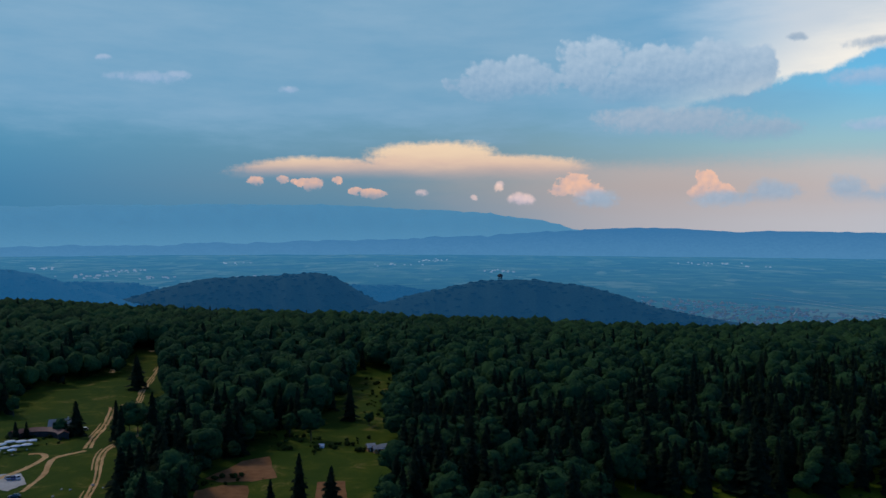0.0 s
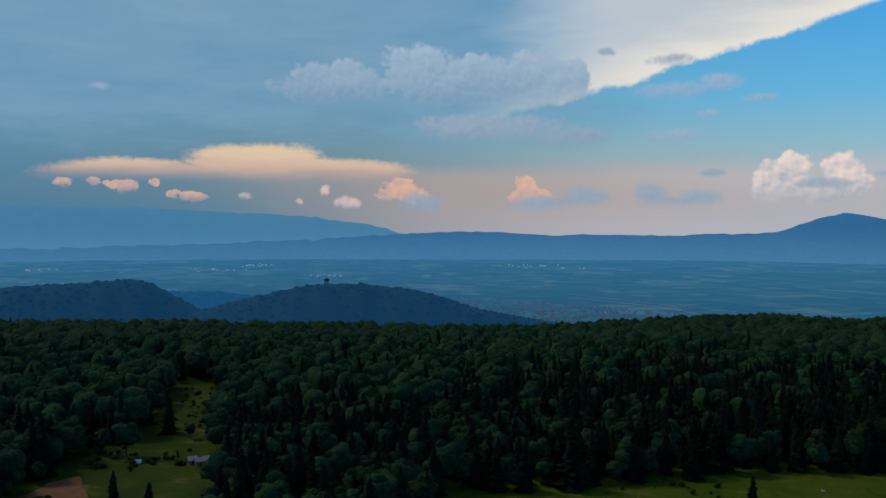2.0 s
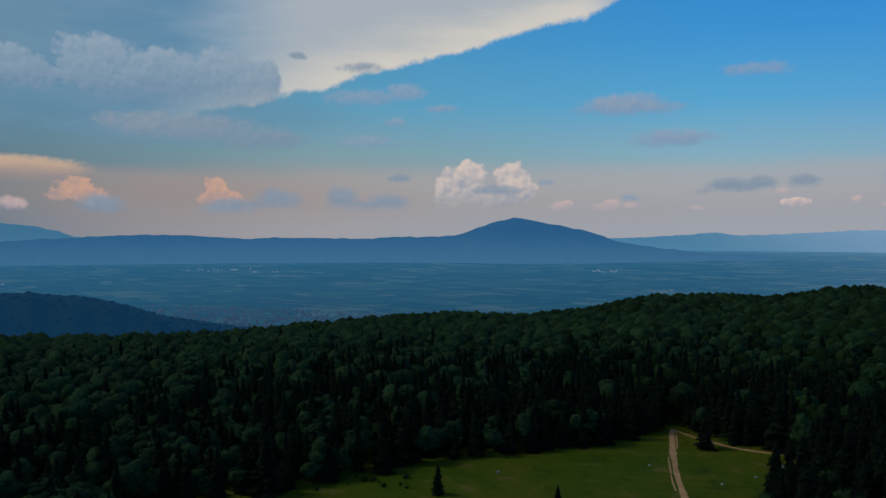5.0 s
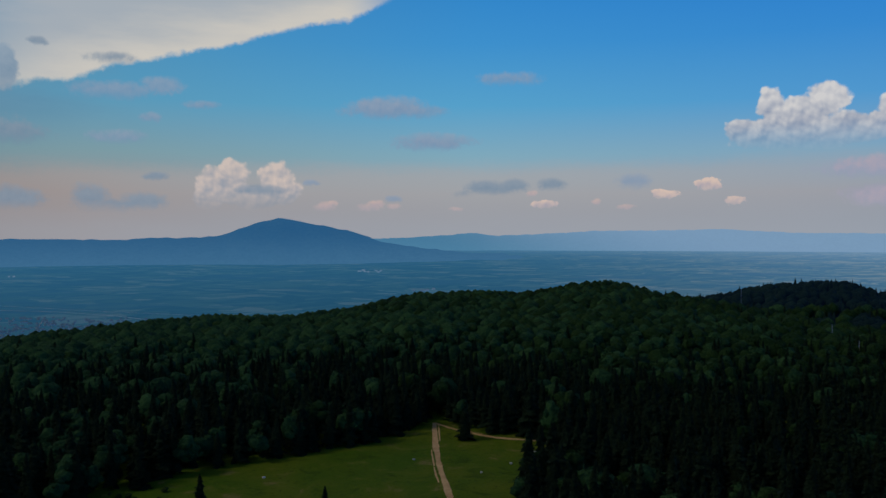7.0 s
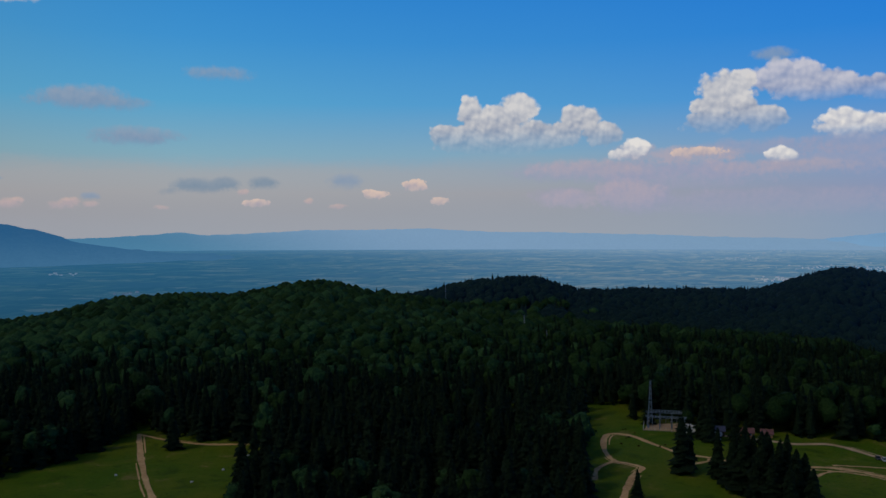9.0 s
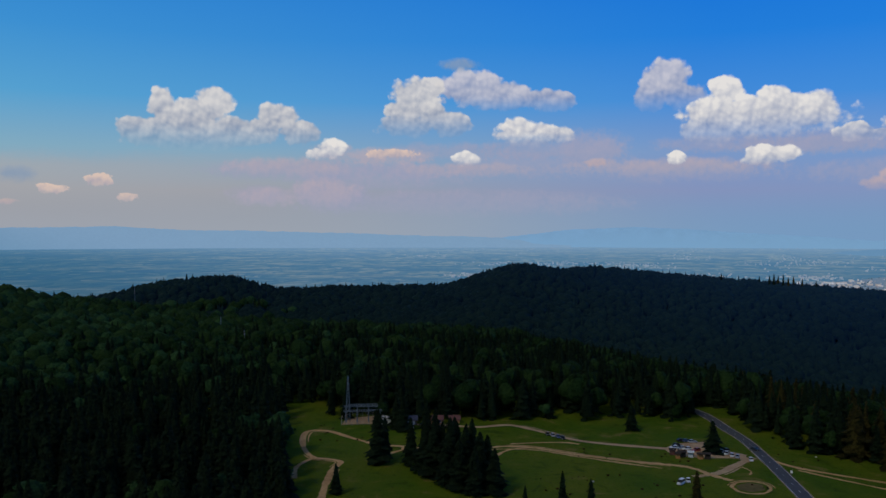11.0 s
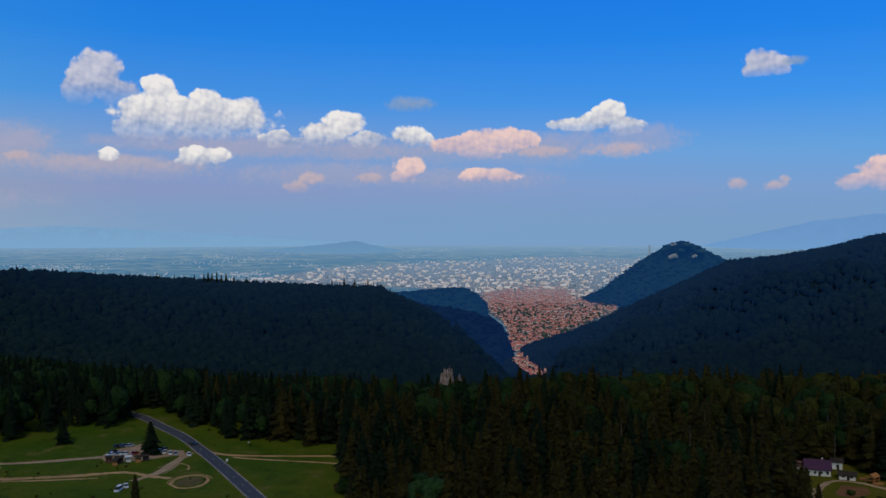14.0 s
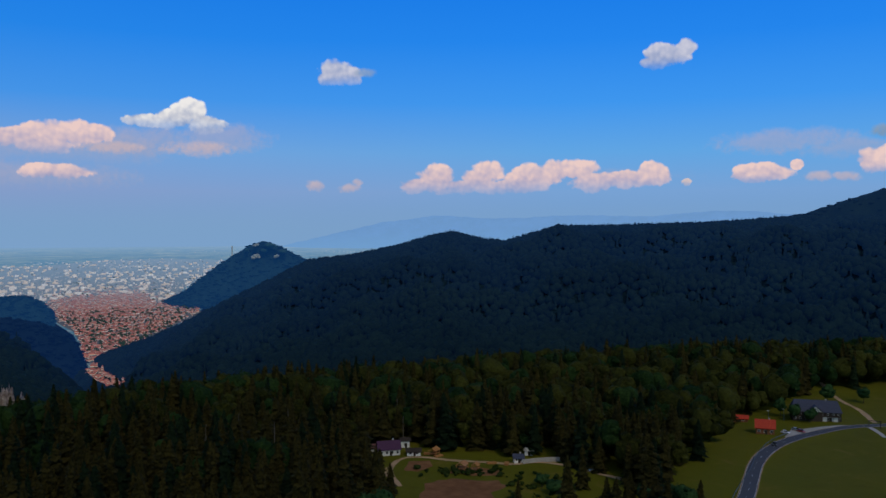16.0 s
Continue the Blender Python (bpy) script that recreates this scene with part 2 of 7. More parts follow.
cloud("g", 10.08, 10.62, (-21.66, 10.35, 0.37, 0.24))
cloud("g", 8.49, 9.22, (-10.31, 8.86, 0.59, 0.29))
cloud("g", 8.13, 9.89, (26.78, 8.89, 2.26, 0.59), (29.85, 9.34, 1.34, 0.51))
cloud("g", 5.47, 6.66, (26.98, 6.07, 1.58, 0.45))
cloud("g", 6.93, 7.67, (29.04, 7.34, 0.67, 0.30))
cloud("g", 7.89, 8.62, (32.19, 8.26, 1.03, 0.29))
cloud("g", 7.36, 9.01, (44.14, 8.09, 2.59, 0.55), (43.33, 8.48, 1.30, 0.42))
cloud("g", 5.35, 6.57, (47.01, 5.89, 2.04, 0.44))
cloud("D", 11.21, 11.86, (22.61, 11.53, 0.54, 0.29))
cloud("D", 10.43, 11.38, (26.59, 10.83, 1.51, 0.40))
cloud("g", 7.47, 9.19, (44.41, 8.37, 2.59, 0.69), (46.87, 8.05, 1.34, 0.46))
cloud("g", 5.51, 6.78, (47.53, 6.18, 2.63, 0.50))
cloud("g", 9.69, 10.89, (52.59, 10.22, 1.92, 0.50))
cloud("D", 2.41, 3.65, (51.12, 2.99, 1.83, 0.51), (49.38, 2.46, 0.83, 0.44), (52.72, 3.16, 0.93, 0.44))
cloud("D", 2.74, 3.71, (55.25, 3.19, 0.95, 0.44))
cloud("g", 2.77, 4.05, (60.71, 3.30, 1.13, 0.53))
cloud("p", 2.55, 3.69, (65.37, 3.16, 1.07, 0.49))
cloud("p", 2.13, 2.97, (62.71, 2.59, 1.06, 0.34))
cloud("p", 1.64, 2.47, (66.89, 2.09, 1.06, 0.34))
cloud("p", 1.44, 2.26, (54.88, 1.88, 1.09, 0.34))
cloud("P", 1.30, 1.88, (48.85, 1.63, 0.61, 0.22))
cloud("P", 1.51, 2.35, (43.54, 1.96, 0.77, 0.34))
cloud("P", 1.42, 2.12, (44.67, 1.80, 0.58, 0.28))
cloud("P", 1.48, 2.29, (40.21, 1.92, 0.72, 0.34))
cloud("P", 1.71, 2.39, (58.19, 2.09, 0.45, 0.27))
cloud("P", 2.29, 2.95, (53.98, 2.66, 0.50, 0.26))
cloud("P", 1.37, 1.98, (60.25, 1.71, 0.75, 0.22))
cloud("U", 5.09, 9.30, (67.86, 6.25, 1.38, 0.90), (69.08, 7.78, 0.84, 1.12), (72.49, 8.38, 1.20, 0.88), (71.09, 7.39, 1.74, 0.97), (69.76, 6.47, 2.28, 1.12), (73.54, 6.32, 2.26, 0.90), (76.35, 7.42, 1.41, 0.89), (77.72, 6.43, 1.47, 0.73), (75.42, 6.58, 1.27, 0.82), (70.90, 5.63, 3.41, 0.46))
cloud("W", 4.47, 6.12, (79.91, 5.42, 0.94, 0.67), (79.11, 5.14, 0.73, 0.44))
cloud("p", 4.66, 5.56, (83.94, 5.13, 1.89, 0.40))
cloud("W", 4.30, 5.28, (88.93, 4.79, 0.98, 0.46))
cloud("V", 7.65, 10.67, (89.37, 9.38, 2.17, 1.20), (91.67, 8.95, 1.65, 0.94), (94.20, 8.64, 1.53, 0.72), (95.52, 8.54, 0.73, 0.58))
cloud("g", 10.39, 11.51, (88.50, 10.95, 1.25, 0.42))
cloud("U", 5.91, 10.18, (85.49, 9.04, 1.55, 1.11), (86.50, 9.51, 0.95, 0.70), (84.92, 8.03, 1.33, 0.70), (85.08, 6.92, 1.94, 0.70), (87.79, 7.04, 1.38, 0.85), (86.60, 7.77, 1.02, 0.71))
cloud("W", 5.55, 7.68, (92.38, 6.84, 1.16, 0.73), (93.28, 6.35, 2.11, 0.73), (94.93, 6.32, 1.25, 0.55))
cloud("W", 4.10, 5.16, (102.73, 4.74, 0.65, 0.38))
cloud("P", 4.06, 4.96, (97.59, 4.51, 0.97, 0.38))
cloud("V", 7.62, 11.16, (102.04, 9.62, 1.66, 1.39), (100.98, 8.65, 1.21, 0.82), (103.26, 8.67, 1.29, 0.89))
cloud("W", 5.32, 9.79, (105.84, 8.87, 1.06, 0.81), (108.70, 8.38, 1.07, 0.66), (108.13, 7.19, 4.48, 1.27), (105.08, 7.31, 1.68, 1.34), (104.90, 6.44, 1.75, 0.90), (111.16, 7.65, 1.28, 0.89), (109.65, 7.85, 1.89, 0.74))
cloud("W", 4.03, 5.47, (108.59, 4.83, 1.60, 0.56), (107.56, 4.56, 0.91, 0.38))
cloud("W", 5.24, 8.01, (117.59, 7.13, 1.31, 0.80), (116.20, 6.35, 1.32, 0.74), (113.23, 6.03, 0.97, 0.52), (114.54, 5.79, 1.64, 0.37), (119.29, 6.06, 1.30, 0.58))
cloud("W", 5.40, 7.09, (122.06, 6.28, 1.12, 0.69), (123.01, 6.03, 0.62, 0.43))
cloud("C", 4.55, 6.89, (127.89, 6.07, 2.15, 0.77), (125.23, 5.68, 1.55, 0.63), (129.66, 6.06, 1.02, 0.62), (126.58, 5.42, 1.99, 0.63))
cloud("C", 2.88, 5.20, (121.94, 4.33, 0.98, 0.72), (121.63, 3.68, 0.78, 0.58))
cloud("C", 3.08, 4.28, (127.58, 3.70, 2.04, 0.46), (126.59, 3.87, 0.99, 0.35))
cloud("P", 2.12, 4.07, (115.48, 3.46, 1.11, 0.53), (114.55, 2.87, 1.04, 0.60))
cloud("P", 2.83, 4.16, (119.31, 3.50, 1.23, 0.45))
cloud("g", 7.78, 9.13, (122.12, 8.42, 1.46, 0.50))
cloud("W", 6.12, 8.62, (135.38, 7.72, 0.96, 0.73), (134.35, 7.16, 1.32, 0.59), (136.29, 6.89, 1.38, 0.59), (132.42, 7.05, 1.12, 0.48))
cloud("V", 9.39, 11.38, (144.83, 10.56, 1.27, 0.75), (145.56, 10.31, 0.99, 0.62), (144.16, 10.13, 0.74, 0.48))
cloud("g", 10.02, 10.77, (146.74, 10.43, 0.64, 0.30))
cloud("P", 2.26, 3.71, (143.41, 3.03, 0.68, 0.50), (145.56, 2.85, 1.00, 0.46), (146.06, 3.20, 0.53, 0.35))
cloud("C", 2.22, 5.01, (151.39, 3.61, 1.22, 0.84), (150.06, 3.08, 1.07, 0.49), (155.01, 4.05, 1.07, 0.83), (154.44, 3.45, 1.14, 0.68), (157.67, 3.54, 1.44, 0.83), (160.48, 4.08, 1.72, 0.68), (159.36, 3.87, 1.12, 0.68), (161.97, 3.24, 1.92, 0.59), (165.80, 3.70, 1.15, 0.74), (164.35, 3.35, 1.67, 0.56), (152.54, 2.92, 1.91, 0.45), (156.34, 2.91, 2.28, 0.45))
cloud("p", 2.86, 3.51, (167.93, 3.15, 0.43, 0.26))
cloud("C", 2.76, 4.53, (172.57, 3.70, 1.60, 0.54), (174.54, 4.10, 0.45, 0.32), (171.90, 3.43, 1.14, 0.43))
cloud("P", 2.82, 3.79, (175.83, 3.33, 0.95, 0.42), (177.40, 3.28, 0.94, 0.41))
cloud("C", 3.16, 5.11, (178.78, 4.19, 0.97, 0.74), (179.68, 4.46, 0.89, 0.80))
cloud("D", 5.44, 6.31, (179.28, 5.91, 0.54, 0.40))
cloud("V", 10.18, 12.29, (166.73, 11.25, 1.28, 0.71), (167.79, 11.68, 0.70, 0.49), (165.95, 10.79, 0.86, 0.43))
# low haze, and the plain blue dome above the clouds
haze = w.span(w.math("MULTIPLY_ADD", streak, 1.2, height), 3.4, 0.4)
haze_tone = w.mix(w.span(heading, 78.0, 112.0), lin("A9AEB8"), lin("7FA2C8"))
sky = w.mix(w.math("MULTIPLY", haze, w.span(heading, -5.0, 30.0, 0.0, 0.6)), sky, haze_tone)
dome = w.node("ShaderNodeTexSky", sky_type="NISHITA", sun_disc=False, sun_elevation=radians(SUN_HEIGHT), sun_rotation=radians(SUN_HEADING)).outputs[0]
back = w.node("ShaderNodeMixShader", (w.span(height, 17.0, 40.0), w.node("ShaderNodeBackground", (sky, 1.0)).outputs[0], w.node("ShaderNodeBackground", (dome, 0.05)).outputs[0]))
w.tree.links.new(back.outputs[0], w.node("ShaderNodeOutputWorld").inputs[0])
# ---------------------------------------------------------------- materials


def material(name):
    m = bpy.data.materials.new(name)
    m.use_nodes = True
    return m, Graph(m.node_tree)


def finish(g, colour, rough=0.8, bump=None, strength=0.3, distance=0.1, metal=0.0, glow=None, glow_strength=0.0, spec=0.3):
    n = g.node("ShaderNodeBsdfPrincipled", {"Base Color": colour, "Roughness": rough, "Metallic": metal, "Specular IOR Level": spec})
    if bump is not None:
        b = g.node("ShaderNodeBump", {"Height": bump, "Strength": strength, "Distance": distance})
        g.tree.links.new(b.outputs[0], n.inputs["Normal"])
    if glow is not None:
        n.inputs["Emission Strength"].default_value = glow_strength
        if isinstance(glow, bpy.types.NodeSocket):
            g.tree.links.new(glow, n.inputs["Emission Color"])
        else:
            n.inputs["Emission Color"].default_value = glow
    g.tree.links.new(n.outputs[0], g.node("ShaderNodeOutputMaterial").inputs[0])
    return n


def foliage(name, dark, light, scale=0.9, broad=0.03, air=(None, 0.0), each=0.55):
    m, g = material(name)
    at = g.node("ShaderNodeNewGeometry")
    isle = at.outputs["Random Per Island"]
    n1 = g.noise(at.outputs["Position"], broad, 3.0)
    n2 = g.noise(at.outputs["Position"], scale, 5.0, 0.65)
    f = g.math("ADD", g.math("MULTIPLY_ADD", isle, each, 0.27 - 0.5 * each), g.math("ADD", g.math("MULTIPLY", n1, 0.7), g.math("MULTIPLY_ADD", n2, 2.2, -1.28)), clamp=True)
    # the air argument puts haze into distant leaves as emission
    finish(g, g.mix(f, dark, light), 0.85, n2, 1.0, 1.6, glow=air[0], glow_strength=air[1], spec=0.04)
    return m


def plain(name, dark, light, scale=2.0, rough=0.8, bump=0.2, metal=0.0, spec=0.3):
    m, g = material(name)
    p = g.node("ShaderNodeNewGeometry").outputs["Position"]
    n = g.math("ADD", g.math("MULTIPLY", g.noise(p, scale, 5.0), 0.7), g.math("MULTIPLY", g.noise(p, scale * 0.13, 3.0), 0.6))
    finish(g, g.mix(g.span(n, 0.35, 0.95), dark, light), rough, n, bump, 0.05, metal, spec=spec)
    return m


LEAF_BEECH = foliage("beech_leaves", (0.009, 0.031, 0.014, 1), (0.044, 0.100, 0.030, 1), 0.62)
LEAF_MIXED = foliage("mixed_leaves", (0.006, 0.019, 0.006, 1), (0.030, 0.064, 0.016, 1), 0.62)
LEAF_OLIVE = foliage("olive_leaves", (0.015, 0.019, 0.004, 1), (0.062, 0.068, 0.013, 1), 0.62)
LEAF_SHRUB = foliage("shrub_leaves", (0.018, 0.036, 0.007, 1), (0.065, 0.092, 0.020, 1), 1.5)
LEAF_SPRUCE = foliage("spruce_needles", (0.005, 0.012, 0.006, 1), (0.020, 0.036, 0.015, 1), 1.0)
LEAF_DRY = foliage("dry_spruce_needles", (0.016, 0.016, 0.005, 1), (0.070, 0.059, 0.015, 1), 1.0)
# the shaded hills; blue haze is put in as glow that strengthens with distance
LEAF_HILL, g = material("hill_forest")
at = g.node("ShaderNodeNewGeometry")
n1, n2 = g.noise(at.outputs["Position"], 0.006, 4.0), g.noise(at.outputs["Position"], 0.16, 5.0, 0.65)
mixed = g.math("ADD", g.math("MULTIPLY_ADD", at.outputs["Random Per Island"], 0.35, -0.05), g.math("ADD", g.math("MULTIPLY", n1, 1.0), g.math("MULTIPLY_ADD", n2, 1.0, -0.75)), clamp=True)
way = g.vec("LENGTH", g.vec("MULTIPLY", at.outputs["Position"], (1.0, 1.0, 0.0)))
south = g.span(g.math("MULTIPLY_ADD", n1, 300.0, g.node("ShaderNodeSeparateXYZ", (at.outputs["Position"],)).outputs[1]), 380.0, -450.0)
haze_glow = g.mix(g.math("MULTIPLY", g.span(way, 650.0, 1800.0, smooth=False), g.math("MULTIPLY_ADD", south, 0.65, 0.35)), (0, 0, 0, 1), lin("0A2040"))
finish(g, g.mix(mixed, (0.004, 0.011, 0.007, 1), (0.015, 0.033, 0.018, 1)), 0.85, n2, 0.6, 1.5, glow=haze_glow, glow_strength=0.72, spec=0.04)
# castle hill, far hills and spur carry blue haze as an even glow
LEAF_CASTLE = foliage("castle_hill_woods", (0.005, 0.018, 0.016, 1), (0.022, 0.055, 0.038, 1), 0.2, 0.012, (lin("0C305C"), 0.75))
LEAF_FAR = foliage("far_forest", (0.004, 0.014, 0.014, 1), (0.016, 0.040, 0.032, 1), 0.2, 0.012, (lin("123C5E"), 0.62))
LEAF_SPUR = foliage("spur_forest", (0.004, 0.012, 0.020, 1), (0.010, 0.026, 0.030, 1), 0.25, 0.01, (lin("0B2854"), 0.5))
BARK = plain("bark", (0.030, 0.024, 0.018, 1), (0.085, 0.070, 0.055, 1), 6.0, 0.9, 0.6)

# meadow and forest floor
GROUND, g = material("meadow_grass")
pos = g.node("ShaderNodeNewGeometry").outputs["Position"]
big = g.noise(pos, 0.018, 4.0, 0.6)
mid = g.noise(pos, 0.07, 6.0, 0.66, 0.6)
small = g.noise(pos, 1.1, 4.0, 0.7)
tuft = g.noise(pos, 0.42, 4.0, 0.7)
grass = g.mix(g.span(big, 0.35, 0.68), (0.058, 0.116, 0.005, 1), (0.112, 0.140, 0.007, 1))
grass = g.mix(g.span(g.node("ShaderNodeSeparateXYZ", (pos,)).outputs[0], 60.0, -60.0), grass, g.mix(g.span(big, 0.35, 0.68), (0.026, 0.060, 0.007, 1), (0.050, 0.078, 0.008, 1)))
grass = g.mix(g.span(mid, 0.46, 0.68, 0.0, 0.5), grass, (0.150, 0.146, 0.016, 1))
grass = g.mix(g.span(mid, 0.46, 0.30, 0.0, 0.7), grass, (0.026, 0.058, 0.005, 1))
grass = g.mix(g.span(small, 0.35, 0.75, 0.0, 0.55), grass, (0.050, 0.080, 0.006, 1))
grass = g.mix(g.span(tuft, 0.56, 0.68, 0.0, 0.6), grass, (0.022, 0.046, 0.005, 1))
bare = g.math("MULTIPLY", g.span(mid, 0.58, 0.68), g.span(small, 0.35, 0.6))
grass = g.mix(g.math("MULTIPLY", bare, 0.6), grass, (0.26, 0.165, 0.075, 1))
grass = g.mix(g.span(g.node("ShaderNodeSeparateXYZ", (pos,)).outputs[1], -120.0, -300.0, 0.0, 0.55), grass, (0.150, 0.120, 0.012, 1))
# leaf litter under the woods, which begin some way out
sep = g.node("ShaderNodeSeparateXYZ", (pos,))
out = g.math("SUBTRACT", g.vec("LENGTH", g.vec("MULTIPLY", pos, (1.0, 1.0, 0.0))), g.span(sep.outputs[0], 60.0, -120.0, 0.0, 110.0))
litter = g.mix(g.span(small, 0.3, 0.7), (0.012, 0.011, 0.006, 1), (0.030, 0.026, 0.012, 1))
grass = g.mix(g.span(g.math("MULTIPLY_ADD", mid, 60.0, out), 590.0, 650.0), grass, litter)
# far ring matches the hill woods; southward, haze blue is put into the colour
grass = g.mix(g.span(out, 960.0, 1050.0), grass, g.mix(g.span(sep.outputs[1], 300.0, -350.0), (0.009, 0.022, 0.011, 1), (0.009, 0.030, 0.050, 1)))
finish(g, grass, 0.9, g.math("ADD", small, mid), 0.6, 0.4, spec=0.05)

# ---------------------------------------------------------------- the lie of the land
# plateau edge: heading, distance, height of the ground there
RIM = np.array([(-180, 900, 12), (-60, 900, 12), (-28, 900, 10), (-21, 850, 5), (-14, 800, 1), (0, 780, -5), (15.5, 780, -11), (20, 800, -9),
    (26, 850, -8), (31, 880, -4), (38, 900, -7), (42, 900, 1), (46, 950, 13), (54, 1000, 12), (58.8, 1050, 24), (65, 1000, 8), (72, 850, 0),
    (78, 720, 2), (91, 660, -2), (102, 620, -16), (110, 570, -18), (124, 445, -2), (131, 450, 3), (145, 480, 3), (159, 540, 4), (180, 660, 5)])
# the wooded hill beyond it, and the long ridge beyond the valley
CREST = np.array([(60, 1120, 0), (65.2, 1120, 6), (67.5, 1150, 15), (71, 1200, 24), (73.5, 1200, 24), (76.2, 1200, 7), (87.7, 1300, 5), (92.3, 1350, 36),
    (95.6, 1350, 27), (97.1, 1400, 31), (102.4, 1400, 19), (113.8, 1400, 0), (120, 1350, -2), (122.9, 1300, -32), (126.3, 1250, -68), (128.8, 1200, -112),
    (130.3, 1200, -138), (134, 1300, -230)])
RIDGE = np.array([(122, -330), (126, -300), (128, -250), (129.2, -196), (130.6, -174), (132.5, -153), (134.7, -121), (136.2, -94), (138, -63), (139.8, -33), (141.2, -9), (142.9, 22), (145.7, 33), (148.7, 53), (151, 77), (152.5, 87), (154.4, 72), (156.1, 64), (158.2, 86), (159.7, 99), (163.8, 101), (169.2, 106), (174.2, 117), (181, 121)])


def smooth(t):
    t = np.clip(t, 0, 1)
    return t * t * (3 - 2 * t)


def sway(x, y, size, seed):
    """Soft rolling noise of about that many metres."""
    k = 2 * math.pi / size
    return (np.sin(k * x + seed) * np.cos(0.83 * k * y + 1.7 * seed) + 0.5 * np.sin(1.9 * k * y - 0.9 * k * x + 2.3 * seed) + 0.35 * np.sin(3.1 * k * x + 2.4 * k * y + seed * 3.1)) / 1.85


def fall(dist):
    """Degrees by which the open plain lies below the eye."""
    return 1.0 + 8.5 * np.clip((4850 - dist) / 2650, 0, 1.3) ** 1.6


def valley(dist):
    return EYE - dist * np.tan(np.radians(fall(dist)))


def land(x, y):
    """Height of the ground."""
    x, y = np.asarray(x, float), np.asarray(y, float)
    r = np.hypot(x, y)
    a = np.degrees(np.arctan2(x, y))
    a = np.where(a < -100, a + 360, a)
    aa = np.minimum(a, 181)
    r1, z1 = np.interp(aa, RIM[:, 0], RIM[:, 1]), np.interp(aa, RIM[:, 0], RIM[:, 2])
    flat = np.minimum(0.86 * r1, 500)
    z = z1 * smooth((r - flat) / (r1 - flat))
    r2, z2 = np.interp(aa, CREST[:, 0], CREST[:, 1]), np.interp(aa, CREST[:, 0], CREST[:, 2])
    on = smooth((aa - 58) / 6)
    low = np.interp(aa, [60, 78, 90, 105, 125, 150, 181], [-20, -10, -16, -55, -90, -70, -40])
    gone = z1 - 260 * smooth((r - r1) / 900)
    rt = r1 + 0.33 * (np.maximum(r2, r1 + 60) - r1)
    dip = z1 + (low - z1) * smooth((r - r1) / (rt - r1))
    up = low + (z2 - low) * smooth((r - rt) / (r2 - rt)) ** 0.8
    up = np.where(r > r2, z2 - 330 * smooth((r - r2) / 800), up)
    hill = np.where(r < rt, dip, up)
    z3 = np.interp(aa, RIDGE[:, 0], RIDGE[:, 1])
    rise = smooth((r - rt) / (2000 - rt)) ** 0.75
    far_up = low + (z3 - low) * rise
    far_up = np.where(r > 2000, z3 - 400 * smooth((r - 2000) / 700), far_up)
    far_up = np.where(r < rt, dip, far_up)
    side = smooth((aa - 121) / 6)
    beyond = np.maximum(hill - 400 * smooth((aa - 131) / 4), far_up - 400 * (1 - side))
    z = np.where(r > r1, gone * (1 - on) + beyond * on, z)
    z = z + sway(x, y, 170, 1.0) * 1.3 * smooth((r - 260) / 300) + sway(x, y, 400, 2.0) * 34 * smooth((r - 1000) / 200) * smooth((1850 - r) / 250) * side + sway(x, y, 420, 4.0) * 9 * smooth((r - 800) / 500) * smooth((r2 - 60 - r) / 300 + 0.0)
    return np.maximum(z, valley(np.maximum(r, 2000)) - 30 * smooth((4200 - r) / 1500) - 6)


def ground_z(x, y):
    return float(land(x, y))


def mesh_object(name, verts, faces, mat, parent=None, smooth_shade=False):
    """An object from arrays of vertices and of faces that all have the same number of corners."""
    verts, faces = np.asarray(verts, np.float32), np.asarray(faces, np.int32)
    me = bpy.data.meshes.new(name)
    k = faces.shape[1]
    me.vertices.add(len(verts))
    me.vertices.foreach_set("co", verts.ravel())
    me.loops.add(faces.size)
    me.loops.foreach_set("vertex_index", faces.ravel())
    me.polygons.add(len(faces))
    me.polygons.foreach_set("loop_start", np.arange(0, faces.size, k, dtype=np.int32))
    if smooth_shade:
        me.polygons.foreach_set("use_smooth", np.ones(len(faces), bool))
    me.update(calc_edges=True)
    me.materials.append(mat)
    ob = new(name, me)
    ob.parent = parent
    return ob


def polar_sheet(a0, a1, na, radii, height_at):
    a = np.radians(np.linspace(a0, a1, na + 1))
    aa, rr = np.meshgrid(a, np.asarray(radii))
    x, y = rr * np.sin(aa), rr * np.cos(aa)
    v = np.stack([x, y, height_at(x, y)], -1).reshape(-1, 3)
    n = na + 1
    i = (np.arange(len(radii) - 1)[:, None] * n + np.arange(na)[None, :]).ravel()
    return v, np.stack([i, i + n, i + n + 1, i + 1], 1)


radii = np.concatenate([[0.0, 120.0], np.arange(220, 700, 9), np.arange(700, 1500, 16), np.arange(1500, 2201, 30)])
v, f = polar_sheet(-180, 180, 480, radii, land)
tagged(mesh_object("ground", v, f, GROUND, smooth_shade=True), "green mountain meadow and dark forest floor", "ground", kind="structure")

# open plain, far below and beyond, with its patchwork of fields
PLAIN, g = material("hazy_farmland")
pos = g.node("ShaderNodeNewGeometry").outputs["Position"]
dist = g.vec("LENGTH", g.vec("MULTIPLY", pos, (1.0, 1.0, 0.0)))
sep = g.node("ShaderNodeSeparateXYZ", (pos,))
